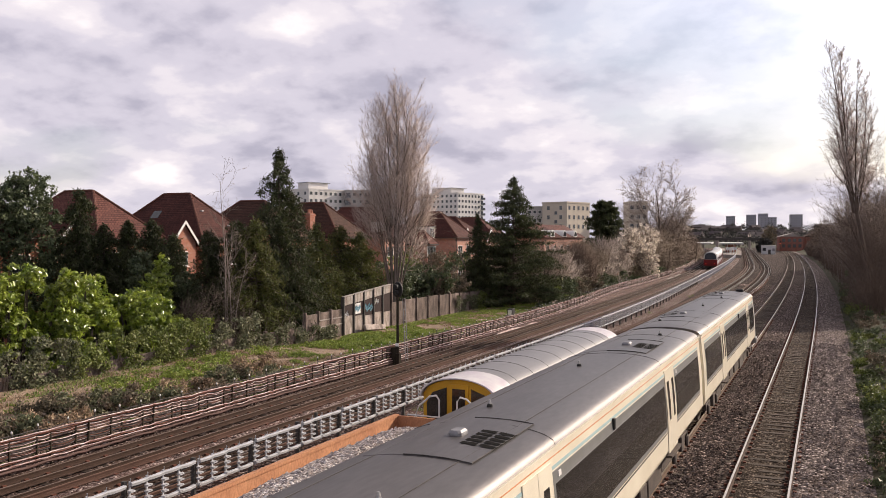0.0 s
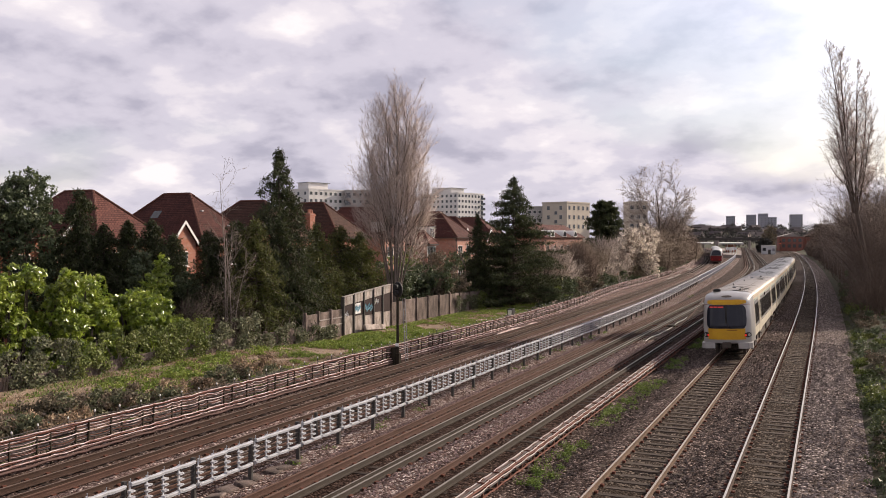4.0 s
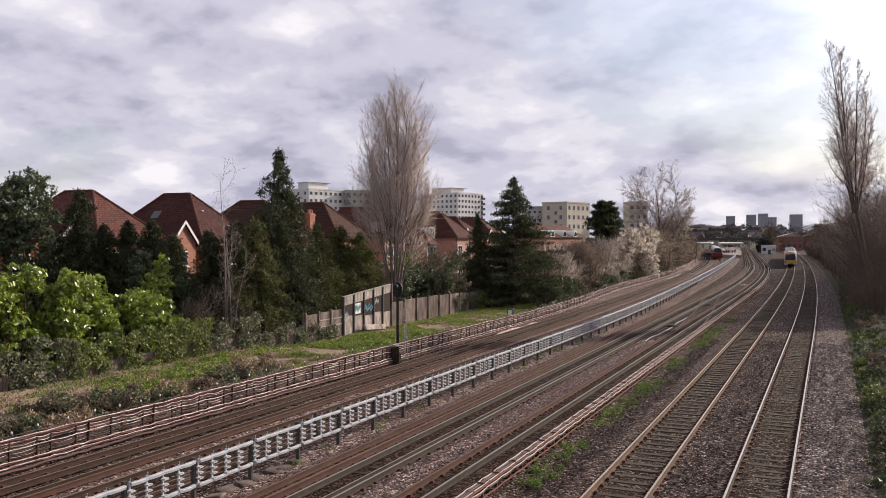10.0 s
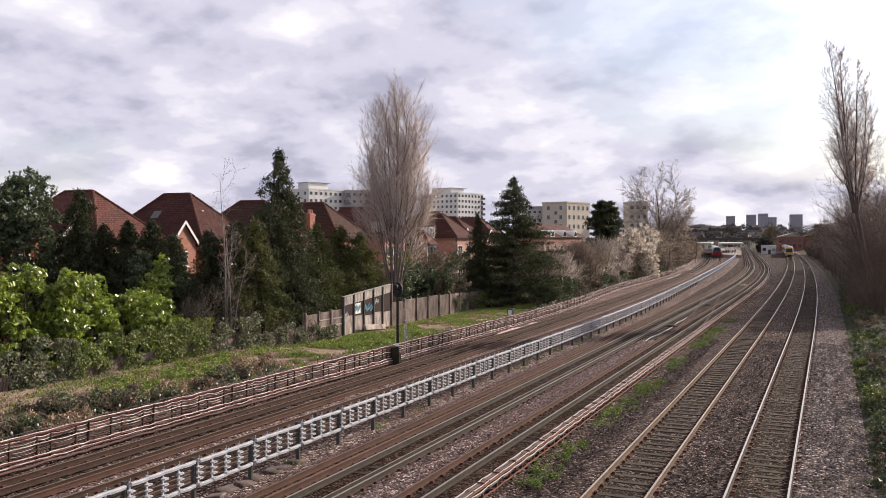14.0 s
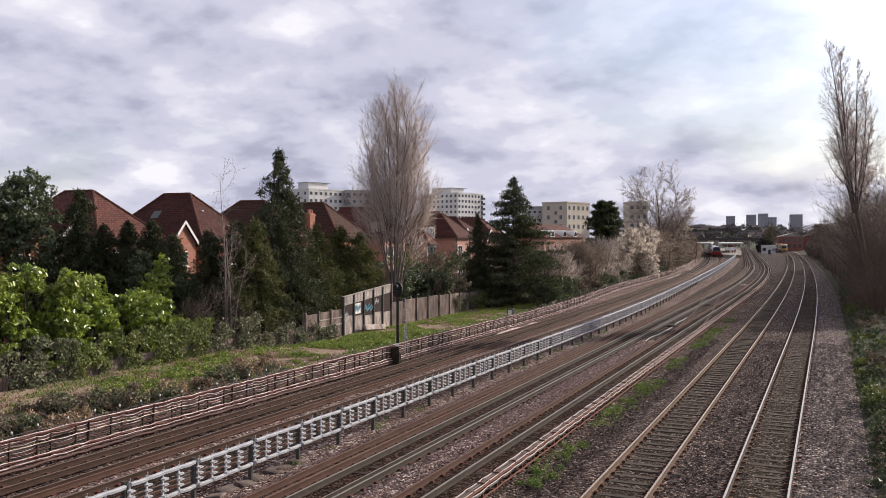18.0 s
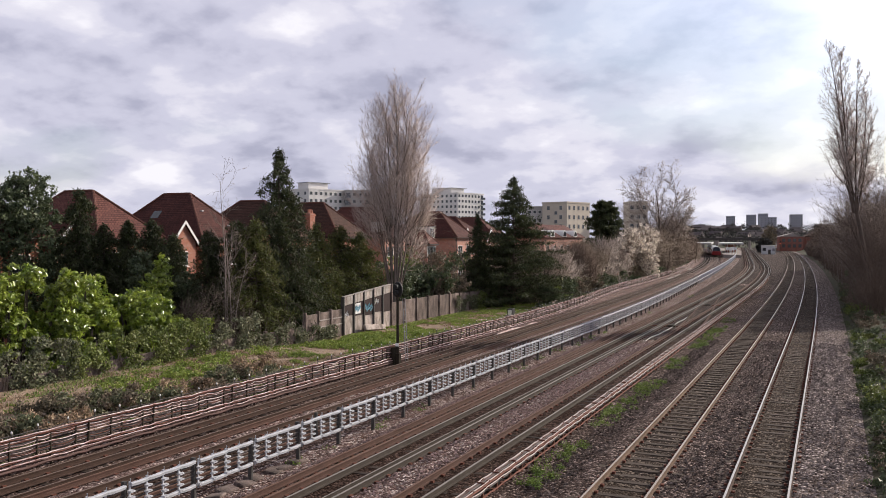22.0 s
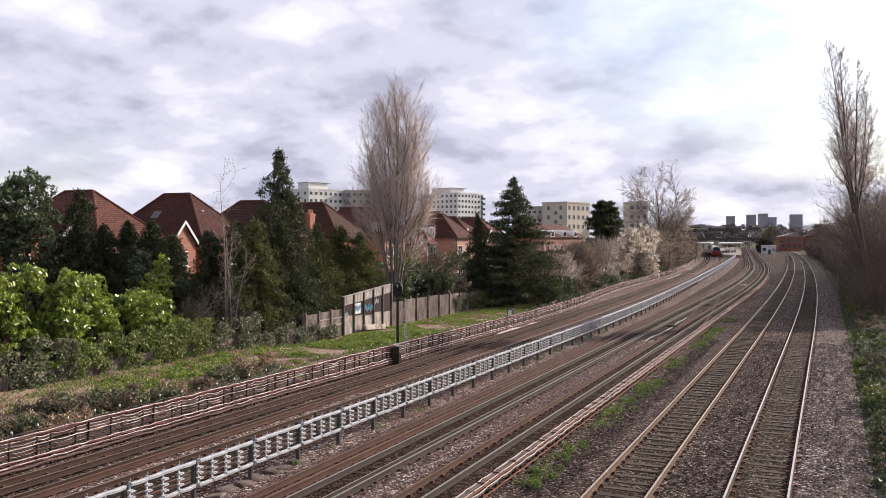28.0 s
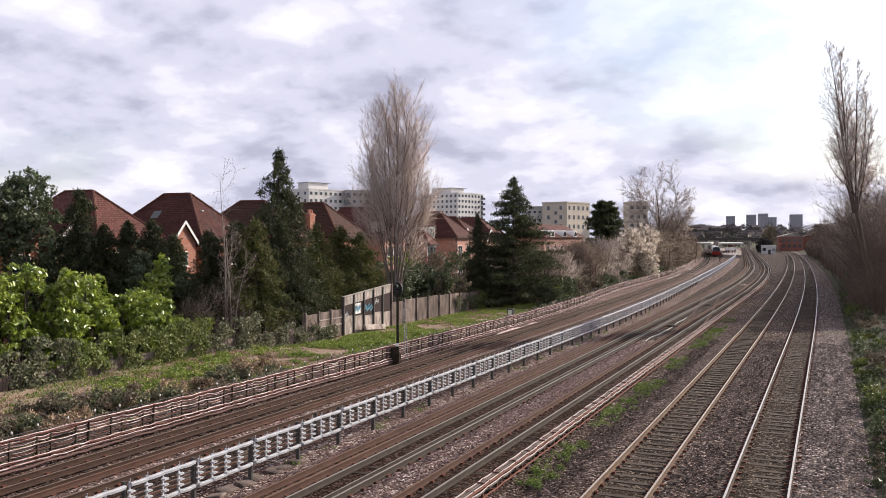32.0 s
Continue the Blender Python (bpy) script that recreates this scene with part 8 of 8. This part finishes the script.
    for k, (x, y, h) in enumerate(((-29.2, 106.0, 5.4), (-29.6, 116.5, 5.8))):
        bush("blossom_shrub", "bare shrub flecked with early blossom", (x, y, -0.4), ring_blobs(random.Random(180 + k), 9, 7, 2.8, h, 1.3, 1.6), 1700, 0.12, BLOSSOM, 181 + k)
    bush("spring_shrub", "bright green young shrub by the fir", (-26.9, 91.5, -0.4), ring_blobs(random.Random(185), 8, 4.5, 1.8, 3.4, 0.8, 0.3), 3200, 0.13, LAUREL, 186)
    thicket("thicket", "bare twigs through the blossom", (-28.3, 138.5, -0.4), blobs, 3800, SCRUB_PALE, 142, 0.02, 1.3, "thickets by the line")
    bare_tree("bare_tree", "large bare spreading tree by the curve", (-31.0, 174.0, -0.4), 17.0, SPREADING, ((-12, 0, 0, 0.96), (12, 4, 0, 0.96), (1, -8, 0, 1.0), (22, 0, 0, 0.72)), 0.26, BARK_GREY, TWIG_DUST, 143)
    fir("cedar_tree", "dark round-headed evergreen above the scrub", (-36.5, 150.0, -0.4), 13.8, 5.0, FIR_GREEN, 144, 0.05, 0.35, 2.0, 0.42, 0.45)
    for k in range(12):
        y = 150 + k * 15.5
        h = (8.5, 9.5, 11.5, 13.0, 12.5, 10.0, 8.0, 7.0, 6.0, 5.5, 5.0, 4.5)[k]
        thicket("thicket", "pale drooping bare thicket beside the curve", (LINE_C.at(y, -3.4)[0], y, -0.4), ring_blobs(random.Random(560 + k), 13, 15, 3.4, h, 1.9, 0.6), 4600, (SCRUB_PALE, TWIG_RED)[k % 3 == 2], 561 + k, 0.035, 1.9, "thickets by the line", 0.6)
    for k in range(14):
        y = 84 + k * 10.5
        bush("lineside_shrub", "low evergreen shrub beside the cables", (LINE_C.at(y, -2.1)[0], y, -0.4), ring_blobs(random.Random(160 + k), 9, 9, 1.8, (3.2, 2.6, 2.0, 2.6, 1.8)[k % 5] if k < 7 else 1.8, 0.8, 0.2), 3800, 0.15, (YEW, BRAMBLE, YEW, IVY_GREY)[k % 4], 161 + k, False, group="shrubs beside the curve")


def plant_right():
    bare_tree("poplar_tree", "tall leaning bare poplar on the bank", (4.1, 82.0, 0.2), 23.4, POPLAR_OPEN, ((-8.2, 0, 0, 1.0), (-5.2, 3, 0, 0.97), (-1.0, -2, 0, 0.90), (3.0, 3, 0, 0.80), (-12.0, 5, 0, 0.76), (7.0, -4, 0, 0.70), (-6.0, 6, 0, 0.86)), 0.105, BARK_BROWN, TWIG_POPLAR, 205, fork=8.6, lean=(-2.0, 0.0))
    rnd = random.Random(31)
    for k, (x, y, h) in enumerate(((3.9, 78.5, 6.5), (5.4, 80.0, 9.0), (4.6, 85.0, 8.0))):
        thicket("thicket", "dark bare twigs round the foot of the poplar", (x, y, 0.0), ring_blobs(random.Random(36 + k), 12, 3.6, 2.4, h, 1.2, 0.4), 2200, TWIG_RED, 46 + k, 0.012, 1.4, "thickets on the bank")
    bush("evergreen_shrub", "dark evergreen shrub under the poplar", (3.2, 96.0, 0.0), ring_blobs(random.Random(33), 9, 5, 2.4, 4.6, 1.1, 0.4), 5000, 0.16, YEW, 34)
    # darker twig and bark colours here stand in for the bank's shade
    for k, y in enumerate(np.arange(98, 390, 9.5)):
        side = rnd.uniform(5.0, 7.2)
        h = rnd.uniform(7.0, 11.5) if y > 110 else rnd.uniform(5.5, 7.5)
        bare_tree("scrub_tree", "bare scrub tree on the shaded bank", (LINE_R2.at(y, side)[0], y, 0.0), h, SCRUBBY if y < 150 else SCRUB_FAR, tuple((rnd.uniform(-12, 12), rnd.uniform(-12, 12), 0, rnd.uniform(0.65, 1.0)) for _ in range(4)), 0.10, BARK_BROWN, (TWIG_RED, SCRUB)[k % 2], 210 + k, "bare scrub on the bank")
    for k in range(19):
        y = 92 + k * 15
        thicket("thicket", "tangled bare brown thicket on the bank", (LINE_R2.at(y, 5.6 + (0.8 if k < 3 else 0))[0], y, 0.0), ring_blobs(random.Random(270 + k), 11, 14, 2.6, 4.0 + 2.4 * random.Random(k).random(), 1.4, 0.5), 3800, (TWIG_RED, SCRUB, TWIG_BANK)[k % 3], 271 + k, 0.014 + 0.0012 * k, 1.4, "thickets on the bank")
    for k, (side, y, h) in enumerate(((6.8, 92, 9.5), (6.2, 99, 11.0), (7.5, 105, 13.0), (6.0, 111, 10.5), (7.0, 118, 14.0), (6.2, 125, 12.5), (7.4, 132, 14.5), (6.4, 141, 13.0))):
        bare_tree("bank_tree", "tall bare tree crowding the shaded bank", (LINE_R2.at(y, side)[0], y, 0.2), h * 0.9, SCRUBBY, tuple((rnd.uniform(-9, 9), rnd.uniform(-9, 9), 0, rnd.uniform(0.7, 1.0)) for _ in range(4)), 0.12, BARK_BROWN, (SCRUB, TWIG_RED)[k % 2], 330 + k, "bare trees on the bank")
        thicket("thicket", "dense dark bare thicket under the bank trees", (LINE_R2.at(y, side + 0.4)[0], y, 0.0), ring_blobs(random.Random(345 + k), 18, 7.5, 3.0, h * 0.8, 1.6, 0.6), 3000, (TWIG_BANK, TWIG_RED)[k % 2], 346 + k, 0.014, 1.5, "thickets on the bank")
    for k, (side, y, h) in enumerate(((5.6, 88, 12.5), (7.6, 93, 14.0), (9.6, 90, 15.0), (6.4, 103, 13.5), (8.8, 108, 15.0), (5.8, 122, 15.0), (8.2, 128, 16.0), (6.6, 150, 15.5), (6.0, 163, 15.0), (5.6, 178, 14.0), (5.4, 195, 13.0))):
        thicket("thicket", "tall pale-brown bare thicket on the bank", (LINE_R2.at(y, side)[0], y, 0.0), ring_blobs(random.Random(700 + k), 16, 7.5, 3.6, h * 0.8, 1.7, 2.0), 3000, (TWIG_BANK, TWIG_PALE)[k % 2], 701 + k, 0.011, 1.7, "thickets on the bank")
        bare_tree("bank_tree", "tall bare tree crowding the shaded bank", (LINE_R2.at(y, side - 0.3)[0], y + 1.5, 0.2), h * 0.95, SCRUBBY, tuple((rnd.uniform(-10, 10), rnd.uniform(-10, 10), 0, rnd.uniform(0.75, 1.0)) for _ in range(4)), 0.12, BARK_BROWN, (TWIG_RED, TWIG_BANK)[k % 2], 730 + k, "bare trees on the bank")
    for k, (x, y, h) in enumerate(((8.5, 24, 9.0), (9.5, 33, 10.0), (8.2, 41, 9.5), (9.8, 49, 11.0), (8.6, 57, 10.0), (9.4, 66, 10.5), (8.8, 75, 11.0))):
        bare_tree("bank_tree", "tall bare tree whose shade crosses the cess", (x, y, 0.6), h * 0.8, SCRUBBY, tuple((rnd.uniform(-10, 10), rnd.uniform(-10, 10), 0, rnd.uniform(0.7, 1.0)) for _ in range(3)), 0.13, BARK_BROWN, SCRUB, 380 + k, "bare trees on the bank")
    for k in range(20):
        y = 19 + k * 5.2
        bush("bank_ivy", "dark ivy and bramble on the shaded bank", (LINE_R2.at(y, 4.7)[0], y, -0.2), ring_blobs(random.Random(240 + k), 20, 5.8, 2.8, 0.75 + (0.5 if k > 9 else 0), 0.34, 0.0), 2600, 0.085, (IVY, YEW, BRAMBLE, YEW)[k % 4], 241 + k, False, group="ivy on the bank")


def near_verge():
    for k in range(11):
        y = 13 + k * 3.6
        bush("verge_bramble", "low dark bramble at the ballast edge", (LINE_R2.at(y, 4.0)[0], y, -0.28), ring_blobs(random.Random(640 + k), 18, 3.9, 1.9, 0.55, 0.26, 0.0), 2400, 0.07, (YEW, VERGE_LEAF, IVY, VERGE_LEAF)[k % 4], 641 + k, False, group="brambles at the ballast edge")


TWIG_PALE = material("pale_grey_bank_twigs", (0.36, 0.30, 0.26), (0.22, 0.18, 0.155), 0.9, 0, 1.0, 0.6)
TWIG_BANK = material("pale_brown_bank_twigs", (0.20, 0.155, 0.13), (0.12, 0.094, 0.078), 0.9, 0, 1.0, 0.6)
# bark for the bank trees, with their shade put into a darker brown
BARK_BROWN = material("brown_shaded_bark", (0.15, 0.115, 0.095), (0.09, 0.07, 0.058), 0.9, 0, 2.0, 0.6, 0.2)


def ground_cover():
    """Grass and litter on the open ground, each one sheet of many blades."""
    rng = np.random.default_rng(77)

    def blades(name, label, xy, h, mat, seed, w=0.02):
        n = len(xy)
        r = np.random.default_rng(seed)
        ht = h * r.uniform(0.5, 1.3, n)
        a = r.uniform(0, 6.28, n)
        v = np.empty((n, 3, 3))
        dx, dy = np.cos(a) * w, np.sin(a) * w
        v[:, 0] = np.c_[xy[:, 0] - dx, xy[:, 1] - dy, xy[:, 2]]
        v[:, 1] = np.c_[xy[:, 0] + dx, xy[:, 1] + dy, xy[:, 2]]
        v[:, 2] = np.c_[xy[:, 0] + r.normal(0, 0.5, n) * ht, xy[:, 1] + r.normal(0, 0.5, n) * ht, xy[:, 2] + ht]
        me = bpy.data.meshes.new(name)
        me.vertices.add(n * 3)
        me.vertices.foreach_set("co", v.reshape(-1))
        me.loops.add(n * 3)
        me.loops.foreach_set("vertex_index", np.arange(n * 3))
        me.polygons.add(n)
        me.polygons.foreach_set("loop_start", np.arange(0, n * 3, 3))
        me.polygons.foreach_set("loop_total", np.full(n, 3))
        me.materials.append(mat)
        me.update()
        tagged(new(name, me), label, "grass", kind="stuff")

    def tufts(name, label, xs, ys, n, z, mat, seed):
        r = np.random.default_rng(seed)
        y = ys[0] + (ys[1] - ys[0]) * r.random(n) ** 1.2
        blobs = []
        for a in y:
            if noise.noise(Vector((a * 0.22, seed * 3.0, 0))) > -0.12:
                q = r.uniform(0.08, 0.24)
                blobs.append((r.uniform(*xs), a, z + q * 0.4, q * 1.2, q * 1.5, q * 0.7))
        p, d = clump_points(r, blobs, len(blobs) * 75, 0.8, 15)
        tagged(new(name, leaf_mesh(name, mat, p, 0.032, d, 1.2, seed)), label, "weeds", kind="stuff")

    def patch(n, x0, x1, y0, y1, keep, z=-0.42):
        p = np.c_[rng.uniform(x0, x1, n), rng.uniform(y0, y1, n), np.full(n, z or 0.0)]
        q = np.array([noise.noise(Vector((a * 0.35, b * 0.35, 3.0))) + 0.7 * noise.noise(Vector((a * 1.7, b * 1.2, 9.0))) + 0.25 * noise.noise(Vector((a * 5.0, b * 4.0, 4.0))) for a, b, _ in p])
        p = p[q > keep]
        if z is None:
            p[:, 2] = [bank_z(a, b) - 0.03 for a, b, _ in p]
        return p

    blades("grass", "bright spring grass on the bank by the wall", patch(90000, -30.0, -23.2, 30, 84, 0.10, None), 0.12, GRASS, 1, 0.045)
    blades("wall_grass", "bright spring grass below the wall", patch(52000, -30.2, -24.2, 44, 84, -0.08, None), 0.13, GRASS, 8, 0.045)
    blades("low_weeds", "dull low weeds among the litter", patch(90000, -30.2, -22.9, 14, 84, 0.06, None), 0.12, WEED, 6, 0.035)
    blades("grass_litter", "dry stalks and leaf litter on the bank", patch(90000, -30.4, -22.7, 14, 84, -0.5, None), 0.09, DRY, 2, 0.03)
    r = np.random.default_rng(61)
    blobs = []
    for _ in range(900):
        y, x = 26 + 30 * r.random(), -29.6 + 6.2 * r.random()
        if noise.noise(Vector((x * 0.45, y * 0.25, 8.0))) + 0.35 * noise.noise(Vector((x * 1.6, y * 1.2, 2.0))) > 0.0:
            q = r.uniform(0.12, 0.36)
            blobs.append((x, y, bank_z(x, y) + q * 0.3, q * 1.1, q * 1.4, q * 0.6))
    p, d = clump_points(r, blobs, len(blobs) * 90, 0.8, 15)
    tagged(new("bank_weeds", leaf_mesh("bank_weeds", GRASS, p, 0.05, d, 1.2, 62)), "clumps of leafy green weeds on the bank", "weeds", kind="stuff")
    tufts("weeds", "leafy green weeds between the cable run and the ballast", (-8.0, -7.15), (13, 75), 330, -0.27, WEED, 3)
    tufts("weeds_by_rack", "leafy weeds under the cable rack", (-15.2, -14.5), (15, 110), 70, -0.26, WEED, 4)
    tufts("verge_weeds", "dull leafy sprigs along the ballast edge", (1.15, 2.2), (16, 110), 170, -0.32, VERGE_LEAF, 5)


def bank_sheets():
    st = [*np.arange(-20.0, 120.0, 1.5), *np.arange(120.0, 641.0, 8.0)]
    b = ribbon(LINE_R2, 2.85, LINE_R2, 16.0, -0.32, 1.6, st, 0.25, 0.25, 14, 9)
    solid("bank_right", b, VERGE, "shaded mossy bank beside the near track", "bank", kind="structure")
    st = list(np.arange(-20.0, 101.0, 1.5))
    LINE_B = Line(-31.0, [(60, 0), (90, 0.0), (120, 0.05), (175, 0.07), (269, 0.13), (441, 0.15), (1300, 0.2)])
    rb = random.Random(10)
    rows = []
    for y in st:
        x1 = LINE_A1.at(y, -1.74)[0]
        rows.append([(-31.0 + (x1 + 31.0) * k / 16, y, bank_z(-31.0 + (x1 + 31.0) * k / 16, y) + (rb.uniform(-0.07, 0.05) if 0 < k < 16 else 0)) for k in range(17)])
    b = Shape().grid(rows)
    solid("bank_left", b, EARTH, "rough earth and litter bank below the wall", "bank", kind="structure")
    b = ribbon(LINE_B, -8.0, LINE_A1, -1.74, -0.40, -0.34, [*np.arange(99.5, 200, 4.0), *np.arange(200.0, 420.0, 8.0)], 0.05, 0.16, 12, 11)
    solid("bank_curve", b, VERGE, "overgrown dark verge beside the curve", "bank", kind="structure")


def far_woods():
    rng = np.random.default_rng(5)
    rnd = random.Random(12)
    blobs = []
    for k in range(230):
        px = rnd.uniform(0.50, 0.88)
        d = rnd.uniform(480, 980)
        x, y = on_ray(px, d)
        r = rnd.uniform(3, 6)
        if px > 0.55 and d < 560:
            continue
        blobs.append((x, y, hill(d) + rnd.uniform(0.5, 3.0), r, r, r * 0.95))
    p, dd = clump_points(rng, blobs, 26000, 0.4)
    ob = new("far_woods", leaf_mesh("far_woods", FAR_GREEN, p, 0.75, dd, 1.0, 3))
    tagged(ob, "dark band of distant trees below the skyline", "trees", kind="stuff")
    # tree screen behind the houses, on the far side of their street
    for k in range(9):
        x, y = on_ray(-0.98 + k * 0.115, rnd.uniform(105, 125))
        bare_tree("street_tree", "bare street tree behind the houses", (x, y, -0.4), rnd.uniform(8.0, 9.5), BIRCH, ((-5, 0, 0, 1.0), (6, 3, 0, 0.9)), 0.2, TWIG_RED, TWIG_RED, 300 + k, "bare trees behind the houses")
    for k, (px, d, h) in enumerate(((0.738, 400, 12.5), (0.732, 420, 11.0), (0.726, 392, 7.0))):
        x, y = on_ray(px, d)
        bush("evergreen_tree", "dark ivy-clad tree beside the hut", (x, y, -0.4), [(0, 0, h * 0.35, 2.6, 2.6, h * 0.33), (0.4, 0.5, h * 0.7, 2.4, 2.4, h * 0.3), (-1.5, 0, h * 0.4, 2, 2, 3)], 3500, 0.5, (BRAMBLE, BRAMBLE, FAR_GREEN)[k], 320 + k, category="tree")


bank_sheets()
plant_left()
plant_right()
near_verge()
ground_cover()
far_woods()
scatter_stones()
lay_tracks()
motions()
